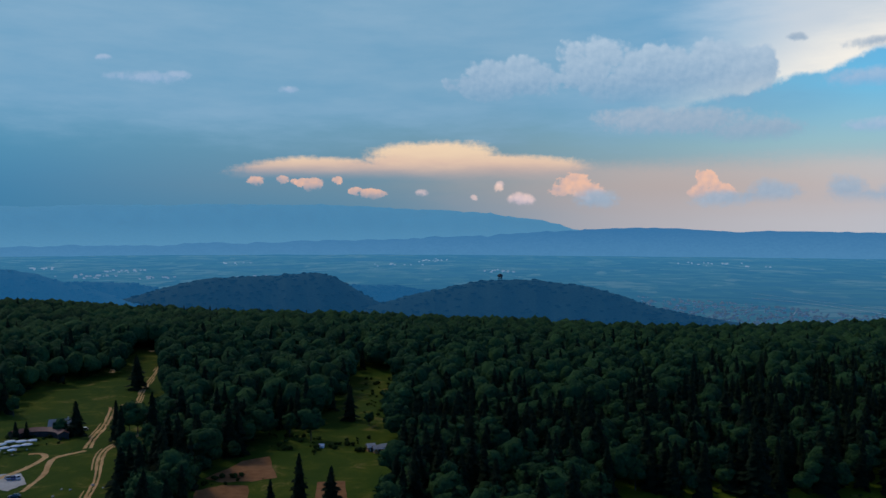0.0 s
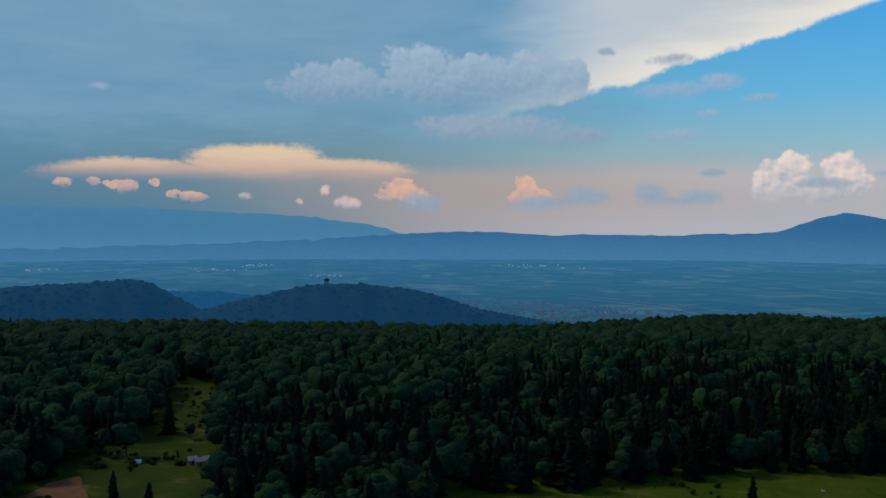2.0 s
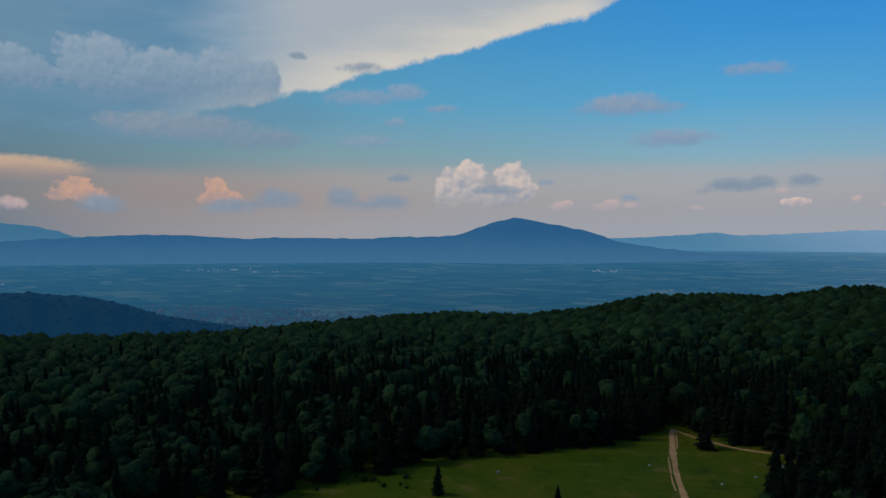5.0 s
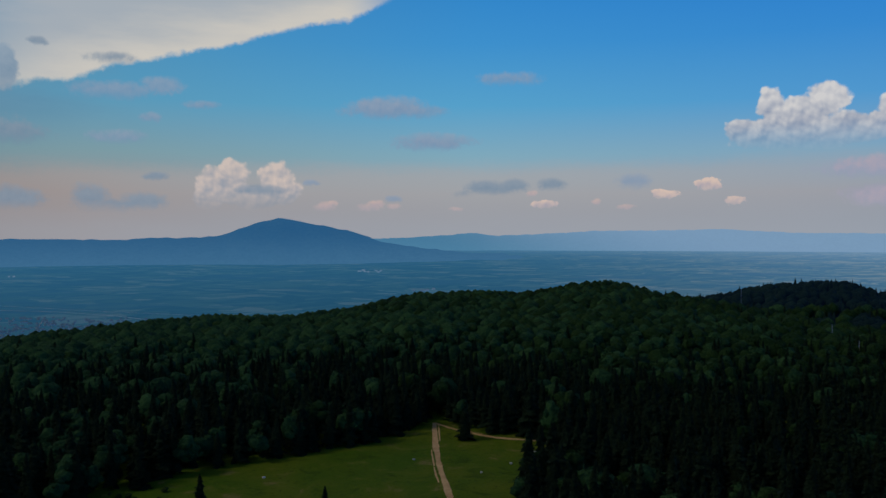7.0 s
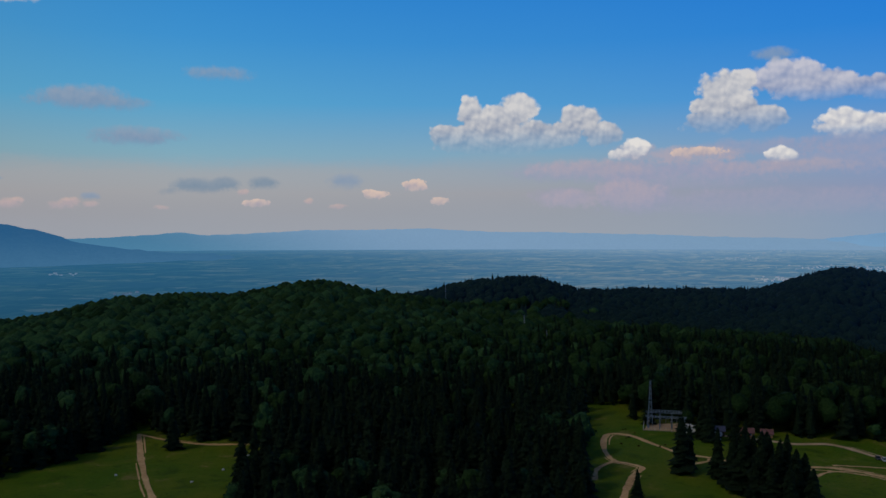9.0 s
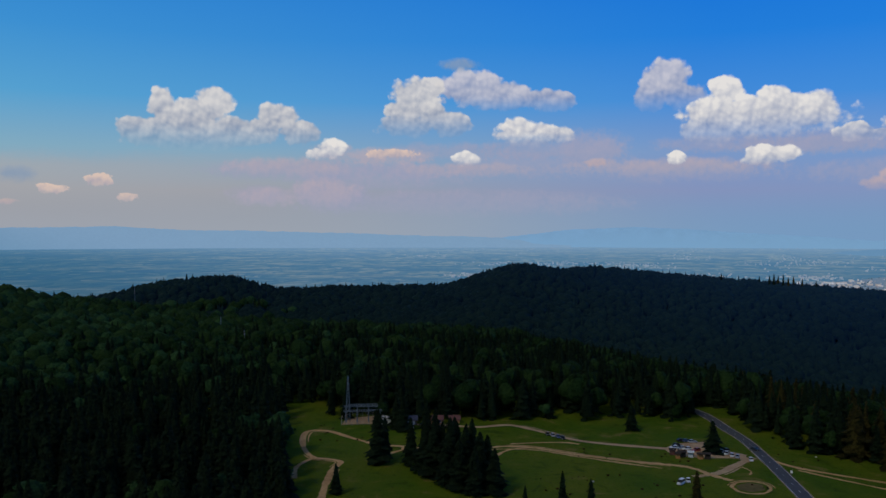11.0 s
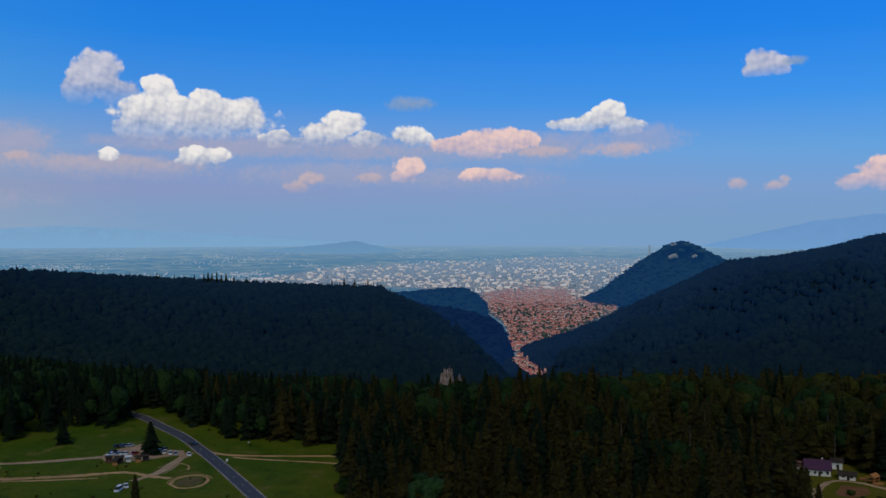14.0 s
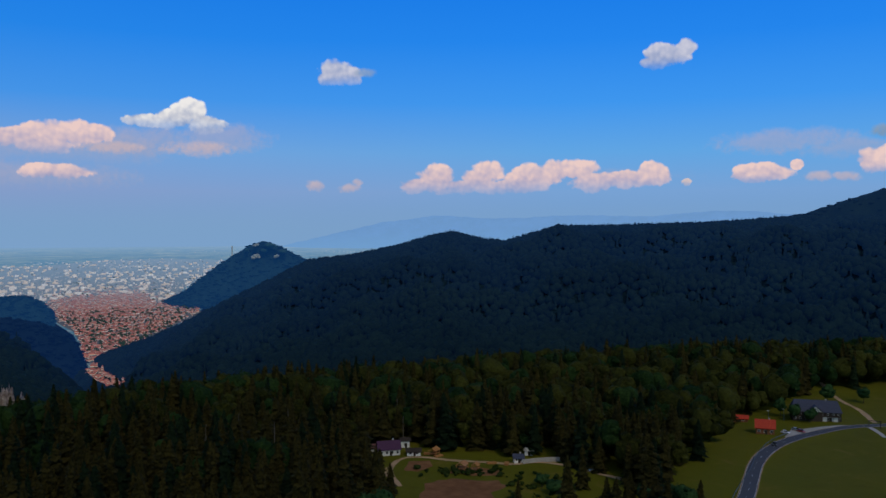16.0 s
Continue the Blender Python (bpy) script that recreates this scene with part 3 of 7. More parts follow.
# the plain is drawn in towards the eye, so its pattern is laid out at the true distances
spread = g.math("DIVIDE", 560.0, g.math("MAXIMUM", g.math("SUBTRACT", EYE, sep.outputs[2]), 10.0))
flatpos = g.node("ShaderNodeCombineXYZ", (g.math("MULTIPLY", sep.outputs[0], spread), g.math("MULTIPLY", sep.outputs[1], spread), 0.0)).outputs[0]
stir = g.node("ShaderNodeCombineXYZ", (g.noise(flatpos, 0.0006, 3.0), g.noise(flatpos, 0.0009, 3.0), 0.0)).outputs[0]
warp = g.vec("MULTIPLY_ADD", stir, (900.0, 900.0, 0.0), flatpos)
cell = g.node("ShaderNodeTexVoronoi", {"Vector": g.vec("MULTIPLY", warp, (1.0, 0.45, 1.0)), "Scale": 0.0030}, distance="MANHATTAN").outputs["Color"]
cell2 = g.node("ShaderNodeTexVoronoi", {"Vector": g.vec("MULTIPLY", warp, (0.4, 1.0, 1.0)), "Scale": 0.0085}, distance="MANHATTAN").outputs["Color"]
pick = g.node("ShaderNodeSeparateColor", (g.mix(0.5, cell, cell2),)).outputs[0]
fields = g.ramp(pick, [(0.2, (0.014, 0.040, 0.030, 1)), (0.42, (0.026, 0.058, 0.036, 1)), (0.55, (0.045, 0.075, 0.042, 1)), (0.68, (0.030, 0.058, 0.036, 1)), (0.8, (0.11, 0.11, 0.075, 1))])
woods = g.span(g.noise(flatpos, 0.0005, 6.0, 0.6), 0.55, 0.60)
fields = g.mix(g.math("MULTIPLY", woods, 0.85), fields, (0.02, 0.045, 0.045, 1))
# distance haze is put in as emission, stronger and paler farther out
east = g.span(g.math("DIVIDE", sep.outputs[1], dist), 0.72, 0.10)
plain_haze = g.mix(east, g.mix(g.span(dist, 4250, 4880), lin("2E6A93"), lin("4C82AA")), g.mix(g.span(dist, 4000, 4850), lin("5A8AB2"), lin("7EA2C6")))
plain_haze = g.mix(g.math("MULTIPLY", g.span(pick, 0.45, 0.75), g.span(dist, 4900, 4300, 0.05, 0.26)), plain_haze, g.mix(east, lin("457E94"), lin("BCC4BC")))
finish(g, fields, 1.0, glow=g.mix(g.span(dist, 2100, 4800, 0.25, 1.0, False), (0, 0, 0, 1), plain_haze), glow_strength=0.92, spec=0.0)
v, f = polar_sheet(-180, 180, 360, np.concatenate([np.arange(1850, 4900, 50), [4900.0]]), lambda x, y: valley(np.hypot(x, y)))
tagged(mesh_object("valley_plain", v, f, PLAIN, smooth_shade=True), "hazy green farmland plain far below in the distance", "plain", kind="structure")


def range_of_hills(name, label, dist, depth, crest, mat, rough=6.0, seed=1.0, steps=240, foot=60.0):
    """A far ridge: crest is pairs of heading and degrees above the eye's level."""
    c = np.array(crest)
    a = np.linspace(c[0, 0], c[-1, 0], steps + 1)
    el = np.interp(a, c[:, 0], c[:, 1])
    k = np.array([0.25, 0.5, 0.25])
    for _ in range(2):
        el = np.convolve(np.pad(el, 1, mode="edge"), k, "valid")
    top = EYE + dist * np.tan(np.radians(el)) + rough * (np.sin(a * 0.83 + seed) * 0.5 + np.sin(a * 1.97 + 2 * seed) * 0.4 * np.sin(a * 0.31 + seed) + np.sin(a * 4.9 + seed) * 0.55 * np.sin(a * 0.57 + 3 * seed) + np.sin(a * 9.7 + 5 * seed) * 0.35 * np.sin(a * 1.3) + np.sin(a * 17.3 + 2 * seed) * 0.22 * np.sin(a * 2.1 + seed)) * 0.7
    rows = []
    for s in np.linspace(-1.0, 0.6, 17):
        r = dist + depth * s
        base = valley(r) - foot * 0.4
        shape = 1 - smooth(abs(s)) if s < 0 else 1 - 0.4 * s
        gully = 1 - 0.06 * (1 + np.sin(a * 1.9 + seed + 3 * s) * np.cos(a * 0.77 + 2 * seed - 2 * s)) * np.clip(-4 * s * (1 + s), 0, 1)
        z = base + (top - base) * shape * gully
        ar = np.radians(a)
        rows.append(np.stack([r * np.sin(ar), r * np.cos(ar), z], -1))
    v = np.concatenate(rows)
    n = steps + 1
    i = (np.arange(16)[:, None] * n + np.arange(steps)[None, :]).ravel()
    ob = mesh_object(name, v, np.stack([i, i + n, i + n + 1, i + 1], 1), mat, smooth_shade=True)
    return tagged(ob, label, "mountains", kind="structure")


def hazed_rock(name, dark, light, glow, strength, east=None):
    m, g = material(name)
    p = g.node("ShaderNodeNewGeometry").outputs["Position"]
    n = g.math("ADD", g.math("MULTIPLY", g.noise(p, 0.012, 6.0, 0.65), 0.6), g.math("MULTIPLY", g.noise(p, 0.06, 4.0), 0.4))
    # haze is put into the glow: paler towards the foot, fainter eastwards
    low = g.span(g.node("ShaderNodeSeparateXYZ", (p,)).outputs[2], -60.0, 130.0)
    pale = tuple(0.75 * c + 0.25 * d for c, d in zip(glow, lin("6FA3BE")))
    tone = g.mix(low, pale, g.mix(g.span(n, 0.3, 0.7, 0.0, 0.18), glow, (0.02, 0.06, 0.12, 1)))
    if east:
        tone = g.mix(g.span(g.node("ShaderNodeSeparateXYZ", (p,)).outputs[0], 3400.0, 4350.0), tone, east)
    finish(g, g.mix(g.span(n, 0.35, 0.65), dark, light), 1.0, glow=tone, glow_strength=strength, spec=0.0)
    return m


BLUE_RANGE = hazed_rock("blue_distance", (0.02, 0.05, 0.08, 1), (0.04, 0.08, 0.11, 1), lin("2E6896"), 0.74)
PALE_RANGE = hazed_rock("pale_distance", (0.03, 0.06, 0.09, 1), (0.05, 0.09, 0.12, 1), lin("4A84A8"), 0.72)
FADING_RANGE = hazed_rock("fading_distance", (0.03, 0.06, 0.09, 1), (0.05, 0.09, 0.12, 1), lin("4A84A8"), 0.86, lin("86A8C8"))
SOFT_RANGE = hazed_rock("soft_distance", (0.04, 0.07, 0.10, 1), (0.06, 0.10, 0.12, 1), lin("6890B8"), 0.9)
FAINT_RANGE = hazed_rock("faint_distance", (0.05, 0.09, 0.11, 1), (0.07, 0.11, 0.13, 1), lin("7DA5CC"), 0.95)
DIM_RANGE = hazed_rock("dim_distance", (0.04, 0.07, 0.10, 1), (0.06, 0.10, 0.12, 1), lin("6C97CB"), 0.97)
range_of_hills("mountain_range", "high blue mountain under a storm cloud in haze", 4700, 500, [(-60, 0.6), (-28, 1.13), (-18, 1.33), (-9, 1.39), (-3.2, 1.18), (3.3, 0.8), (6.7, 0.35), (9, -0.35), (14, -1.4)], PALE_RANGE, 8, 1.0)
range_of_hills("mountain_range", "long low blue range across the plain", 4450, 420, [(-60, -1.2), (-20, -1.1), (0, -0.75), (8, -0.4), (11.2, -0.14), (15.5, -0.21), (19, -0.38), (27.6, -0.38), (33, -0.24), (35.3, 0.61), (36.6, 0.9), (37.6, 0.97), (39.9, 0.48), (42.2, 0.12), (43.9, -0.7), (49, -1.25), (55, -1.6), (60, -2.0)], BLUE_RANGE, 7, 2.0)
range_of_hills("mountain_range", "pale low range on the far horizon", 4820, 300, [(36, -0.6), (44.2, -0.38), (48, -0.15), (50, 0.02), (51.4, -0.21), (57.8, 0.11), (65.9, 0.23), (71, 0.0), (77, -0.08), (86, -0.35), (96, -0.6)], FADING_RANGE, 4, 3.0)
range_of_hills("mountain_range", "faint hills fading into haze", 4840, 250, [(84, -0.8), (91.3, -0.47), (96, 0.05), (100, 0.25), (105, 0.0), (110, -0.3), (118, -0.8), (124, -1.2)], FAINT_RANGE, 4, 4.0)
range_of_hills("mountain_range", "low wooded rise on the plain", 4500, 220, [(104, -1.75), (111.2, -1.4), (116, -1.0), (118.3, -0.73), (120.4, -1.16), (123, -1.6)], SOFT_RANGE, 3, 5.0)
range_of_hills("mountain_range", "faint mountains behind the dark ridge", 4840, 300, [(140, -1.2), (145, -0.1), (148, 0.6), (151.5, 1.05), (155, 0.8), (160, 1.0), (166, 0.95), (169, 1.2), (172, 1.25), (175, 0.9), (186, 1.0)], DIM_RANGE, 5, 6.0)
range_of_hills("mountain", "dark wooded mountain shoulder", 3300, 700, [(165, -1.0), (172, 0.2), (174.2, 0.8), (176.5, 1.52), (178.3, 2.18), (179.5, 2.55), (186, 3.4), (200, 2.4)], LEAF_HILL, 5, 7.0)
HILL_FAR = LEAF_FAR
# hills behind: similar leaves, with thicker haze put in as stronger blue glow
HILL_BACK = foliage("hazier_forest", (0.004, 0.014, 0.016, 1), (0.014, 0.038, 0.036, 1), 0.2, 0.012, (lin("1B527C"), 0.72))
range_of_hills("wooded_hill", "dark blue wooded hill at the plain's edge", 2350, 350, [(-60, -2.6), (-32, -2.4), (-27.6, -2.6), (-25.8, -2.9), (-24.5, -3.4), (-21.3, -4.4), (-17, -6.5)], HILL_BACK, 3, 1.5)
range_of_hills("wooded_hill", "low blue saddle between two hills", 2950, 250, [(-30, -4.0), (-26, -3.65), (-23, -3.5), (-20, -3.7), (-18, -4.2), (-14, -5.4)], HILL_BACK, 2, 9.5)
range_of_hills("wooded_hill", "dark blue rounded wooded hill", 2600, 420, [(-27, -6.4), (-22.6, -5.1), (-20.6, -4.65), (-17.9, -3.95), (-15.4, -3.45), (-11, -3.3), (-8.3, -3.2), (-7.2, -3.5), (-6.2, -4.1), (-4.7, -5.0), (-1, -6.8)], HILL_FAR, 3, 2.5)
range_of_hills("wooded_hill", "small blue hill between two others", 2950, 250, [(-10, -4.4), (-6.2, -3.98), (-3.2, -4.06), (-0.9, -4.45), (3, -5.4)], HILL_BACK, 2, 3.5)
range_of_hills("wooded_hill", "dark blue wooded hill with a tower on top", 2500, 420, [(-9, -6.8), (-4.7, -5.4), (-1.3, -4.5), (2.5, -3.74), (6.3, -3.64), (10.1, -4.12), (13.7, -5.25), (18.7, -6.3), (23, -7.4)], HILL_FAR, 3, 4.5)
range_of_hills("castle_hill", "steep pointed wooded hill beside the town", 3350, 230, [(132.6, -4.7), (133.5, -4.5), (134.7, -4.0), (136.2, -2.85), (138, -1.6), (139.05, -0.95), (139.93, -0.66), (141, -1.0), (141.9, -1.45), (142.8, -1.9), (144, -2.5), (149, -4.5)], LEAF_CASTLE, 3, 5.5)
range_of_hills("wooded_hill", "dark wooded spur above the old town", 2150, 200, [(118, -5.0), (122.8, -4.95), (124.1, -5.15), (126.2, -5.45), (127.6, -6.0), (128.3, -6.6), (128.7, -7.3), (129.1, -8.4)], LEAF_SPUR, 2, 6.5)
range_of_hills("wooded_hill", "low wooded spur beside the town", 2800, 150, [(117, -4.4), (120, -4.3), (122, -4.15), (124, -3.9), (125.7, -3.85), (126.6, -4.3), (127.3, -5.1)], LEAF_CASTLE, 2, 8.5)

# ---------------------------------------------------------------- forest
rng = np.random.default_rng(7)


def ball(sub):
    bm = bmesh.new()
    bmesh.ops.create_icosphere(bm, subdivisions=sub, radius=1.0)
    verts = np.array([q.co[:] for q in bm.verts])
    faces = np.array([[q.index for q in f.verts] for f in bm.faces])
    bm.free()
    return verts, faces


BALL1, BALL2 = ball(1), ball(2)


class Soup:
    """Collects triangles."""

    def __init__(self):
        self.v, self.f, self.n = [], [], 0

    def add(self, v, f):
        self.v.append(np.asarray(v, float))
        self.f.append(np.asarray(f, int) + self.n)
        self.n += len(v)

    def get(self):
        return np.concatenate(self.v), np.concatenate(self.f)


def lathe(profile, sides, star=0.0):
    """A closed body of turned rings (radius, height); star draws in every other corner."""
    ang = np.arange(sides) * 2 * math.pi / sides
    rad = np.where(np.arange(sides) % 2, 1 - star, 1.0)
    rings = [np.stack([q * rad * np.cos(ang), q * rad * np.sin(ang), np.full(sides, h)], -1) for q, h in profile]
    v = np.concatenate(rings)
    f = []
    for k in range(len(profile) - 1):
        for i in range(sides):
            j = (i + 1) % sides
            a, b, c, d = k * sides + i, k * sides + j, (k + 1) * sides + j, (k + 1) * sides + i
            f += [(a, b, c), (a, c, d)]
    return v, np.array(f)


def trunk(height, radius, sides=5):
    return lathe([(radius, -0.6), (radius * 0.8, height * 0.3), (radius * 0.25, height)], sides)


def spruce_crown(r, boughs, slim=0.19):
    """Boughs in a loose spiral round a dark core, drooping and uneven; one metre high."""
    s = Soup()
    s.add(*lathe([(0.62 * slim, 0.10), (0.40 * slim, 0.50), (0.01, 0.97)], 6))
    lean = r.normal(0, 0.012, 2)
    for k in range(boughs):
        u = (k + r.random()) / boughs
        u = 1 - (1 - u) ** 1.25
        z = 0.07 + 0.90 * u
        a = k * 2.39996 + r.normal(0, 0.35)
        L = (slim * (1 - u) ** 0.66 + 0.012) * r.uniform(0.62, 1.25)
        ca, sa = math.cos(a), math.sin(a)
        wdt = (0.40 * L + 0.012) * r.uniform(0.7, 1.2)
        drop = (0.30 * L + 0.012) * r.uniform(0.6, 1.4)
        ox, oy = lean * z
        p = [(ox, oy, z + 0.035), (ox + 0.6 * L * ca - wdt * sa, oy + 0.6 * L * sa + wdt * ca, z - 0.6 * drop), (ox + L * ca, oy + L * sa, z - drop), (ox + 0.6 * L * ca + wdt * sa, oy + 0.6 * L * sa - wdt * ca, z - 0.6 * drop)]
        s.add(p, [(0, 1, 2), (0, 2, 3)])
    s.add([(0.012, 0, 0.9), (-0.006, 0.01, 0.9), (-0.006, -0.01, 0.9), (0, 0, 1.0)], [(0, 1, 3), (1, 2, 3), (2, 0, 3)])
    return s.get()


def beech_crown(r, lumps, tufts, core=None, wide=0.34, leaf=0.034):
    """A broken dome of leaf clumps with loose tufts round it; one metre high."""
    s = Soup()
    v, f = core or BALL2
    k = r.normal(0, 1, (6, 3))
    k /= np.linalg.norm(k, axis=1)[:, None]
    swell = 0.86 + 0.5 * (np.max(v @ k.T, axis=1) - 0.6) + r.uniform(-0.13, 0.13, len(v))
    s.add(v * swell[:, None] * np.array((wide, wide, 0.36)) + np.array((0, 0, 0.60)), f)
    spots = []
    for k in range(lumps):
        u = (k + 0.5) / lumps
        a = k * 2.4 + r.uniform(-0.5, 0.5)
        z = 0.40 + 0.46 * u
        reach = wide * math.sqrt(max(0.05, 1 - ((z - 0.56) / 0.42) ** 2)) * r.uniform(0.55, 0.85)
        rad = r.uniform(0.10, 0.19) * (1.1 - 0.25 * u)
        c = np.array((reach * math.cos(a), reach * math.sin(a), z))
        spots.append((c, rad))
        bv, bf = BALL1
        s.add(bv * r.uniform(0.9, 1.12, (len(bv), 1)) * rad * np.array((1.15, 1.15, 0.85)) + c, bf)
    for k in range(tufts):
        c, rad = spots[k % len(spots)]
        d = r.normal(0, 1, 3)
        d[2] = abs(d[2]) * 0.8
        d /= np.linalg.norm(d)
        p = c + d * rad * r.uniform(0.95, 1.25)
        e1, e2 = r.normal(0, leaf, 3), r.normal(0, leaf, 3)
        s.add([p - e1, p + e1 * 0.8 + e2, p + e1 - e2], [(0, 1, 2)])
    return s.get()


def round_crown(r, wide=0.36, rough=0.2, base=None):
    v, f = base or BALL2
    k = r.normal(0, 1, (7, 3))
    k /= np.linalg.norm(k, axis=1)[:, None]
    swell = 1.05 + rough * (np.max(v @ k.T, axis=1) - 0.75) + r.uniform(-0.05, 0.05, len(v))
    v = v * swell[:, None] * np.array((wide, wide, 0.36)) + np.array((0, 0, 0.64))
    return v, f


def slim_crown(r, tiers=4, sides=6, slim=0.20):
    s = Soup()
    for k in range(tiers):
        u = k / tiers
        z0, z1 = 0.08 + 0.86 * u, min(1.0, 0.08 + 0.86 * u + 1.5 / tiers * (1 - 0.4 * u))
        rad = slim * (1 - u) ** 0.8
        ang = np.arange(sides) * 2 * math.pi / sides + r.uniform(0, 6)
        ring = np.stack([rad * r.uniform(0.7, 1.15, sides) * np.cos(ang), rad * r.uniform(0.7, 1.15, sides) * np.sin(ang), z0 - r.uniform(0, 0.06, sides)], -1)
        s.add(np.concatenate([ring, [(0, 0, z1)]]), [(i, (i + 1) % sides, sides) for i in range(sides)])
    return s.get()


def inside(px, py, poly):
    """Which points lie within a polygon given as (heading, distance)."""
    p = np.array([spot(a, d)[:2] for a, d in poly])
    hit = np.zeros(len(px), bool)
    for (x0, y0), (x1, y1) in zip(p, np.roll(p, -1, axis=0)):
        cross = ((y0 > py) != (y1 > py)) & (px < (x1 - x0) * (py - y0) / (y1 - y0 + 1e-12) + x0)
        hit ^= cross
    return hit


CLEARINGS = [
    [(11, 200), (11.2, 315), (18, 324), (25.7, 341), (31.8, 369), (37.2, 383), (42.5, 395), (44.8, 418), (47.1, 452), (50.9, 424), (54, 410), (56, 396), (55.3, 369), (53.8, 343), (53.4, 304), (54, 200)],
    [(76.9, 200), (76.9, 335), (76.7, 494), (79.4, 490), (82.9, 440), (89, 445), (92.8, 446), (94.7, 470), (97.3, 450), (100, 470), (104, 452), (104.2, 490), (105.4, 490), (108, 444), (110.3, 416), (113.6, 410), (117.3, 390), (117.7, 325), (118, 200)],
    [(148.2, 200), (147.8, 330), (146.6, 346), (146.4, 372), (146.8, 385), (150.2, 392), (153, 382), (155.6, 372), (157.5, 378), (160.1, 366), (162.75, 350), (163.6, 340), (165, 322), (166.2, 330), (167.5, 350), (168.7, 383), (169.4, 399), (170.4, 435), (171, 469), (173.3, 495), (175.6, 562), (179.6, 600), (190, 600), (195, 200)],
    [(-40, 200), (-40, 520), (-27.7, 496), (-25.9, 550), (-23.6, 590), (-20.9, 600), (-20.3, 661), (-19, 708), (-18.4, 654), (-18.3, 524), (-18.3, 440), (-19.4, 402), (-20.4, 370), (-21.0, 325), (-22, 200)],
    [(-16.8, 200), (-16.6, 316), (-15.5, 346), (-13.4, 371), (-12.4, 380), (-11.5, 412), (-8.5, 428), (-7.0, 465), (-6.2, 540), (-5.7, 590), (-3.6, 588), (-3.2, 520), (-3.0, 466), (-3.6, 400), (-3.2, 380), (-2.6, 350), (-3.5, 316), (-5, 200)],
]


# the lane of houses on the valley side, as headings and degrees below the eye
LANE_STRIP = [(127.9, 7.9), (129.2, 7.7), (130.2, 8.6), (131.3, 9.4), (131.2, 9.8), (130.2, 9.9), (128.7, 8.6)]


def inside_deg(a, b, poly):
    p = np.array(poly)
    hit = np.zeros(len(a), bool)
    for (x0, y0), (x1, y1) in zip(p, np.roll(p, -1, axis=0)):
        hit ^= ((y0 > b) != (y1 > b)) & (a < (x1 - x0) * (b - y0) / (y1 - y0 + 1e-12) + x0)
    return hit


def scatter(a0, a1, r0, r1, gap):
    """Jittered places in a ring sector, clear of the meadows."""
    n = int(r1 / gap) + 1
    gx, gy = np.meshgrid(np.arange(-n, n + 1), np.arange(-int(n / 0.9) - 2, int(n / 0.9) + 3))
    x = (gx.ravel() + rng.uniform(-0.42, 0.42, gx.size) + 0.5 * (gy.ravel() % 2)) * gap
    y = (gy.ravel() + rng.uniform(-0.42, 0.42, gx.size)) * gap * 0.9
    r, a = np.hypot(x, y), np.degrees(np.arctan2(x, y))
    a = np.where(a < -100, a + 360, a)
    ok = (r > r0) & (r < r1) & (a > a0) & (a < a1)
    x, y, r, a = x[ok], y[ok], r[ok], a[ok]
    ok = np.ones(len(x), bool)
    for poly in CLEARINGS:
        ok &= ~inside(x, y, poly)
    return x[ok], y[ok], r[ok], a[ok]


def plant(name, label, kinds, x, y, heights, mat, sink=0.0):
    """One joined mesh of trees of that many kinds, each kind a unit-high crown."""
    s = Soup()
    pick = rng.integers(0, len(kinds), len(x))
    z = land(x, y)
    spin = rng.uniform(0, 2 * math.pi, len(x))
    wide = rng.uniform(0.85, 1.2, len(x))
    for k, (v, f) in enumerate(kinds):
        i = np.where(pick == k)[0]
        if not len(i):
            continue
        c, sn, h = np.cos(spin[i])[:, None], np.sin(spin[i])[:, None], heights[i][:, None]
        wd = (wide[i] * heights[i])[:, None]
        vx = (v[None, :, 0] * c - v[None, :, 1] * sn) * wd + x[i][:, None]
        vy = (v[None, :, 0] * sn + v[None, :, 1] * c) * wd + y[i][:, None]
        vz = v[None, :, 2] * h + z[i][:, None] - sink
        s.add(np.stack([vx, vy, vz], -1).reshape(-1, 3), (f[None] + (np.arange(len(i)) * len(v))[:, None, None]).reshape(-1, 3))
    v, f = s.get()
    return tagged(mesh_object(name, v, f, mat, smooth_shade=True), label, "forest", kind="stuff")


def spruce_share(a, r):
    """How many of the trees at a place are spruces, from 0 to 1."""
    near = np.interp(a, [-30, -10, 5, 20, 40, 60, 80, 100, 118, 124, 145, 170, 185], [0.42, 0.42, 0.40, 0.6, 0.85, 0.9, 0.9, 0.75, 0.8, 0.95, 0.95, 0.85, 0.6])
    far = np.interp(a, [-30, 30, 60, 75, 95, 120, 150, 185], [0.14, 0.08, 0.06, 0.45, 0.75, 0.55, 0.30, 0.3])
    edge = np.interp(a, [-30, 5, 25, 50, 65, 90, 130, 180], [430, 430, 560, 570, 500, 520, 410, 390])
    return near + (far - near) * smooth((r - edge + 60) / 150)


NEAR_SPRUCE = [spruce_crown(rng, 104, slim=q) for q in (0.20, 0.235, 0.27)]
NEAR_BEECH = [beech_crown(rng, 7, 170, BALL2, wide=q, leaf=0.020) for q in (0.31, 0.37, 0.27)]
MID_SPRUCE = [spruce_crown(rng, 34, q) for q in (0.21, 0.24, 0.27)]
MID_BEECH = [beech_crown(rng, 2, 34, BALL2, wide=q, leaf=0.034) for q in (0.27, 0.33, 0.24, 0.30, 0.36)]
LOW_SPRUCE = [slim_crown(rng, 3, 5, q) for q in (0.18, 0.22)]
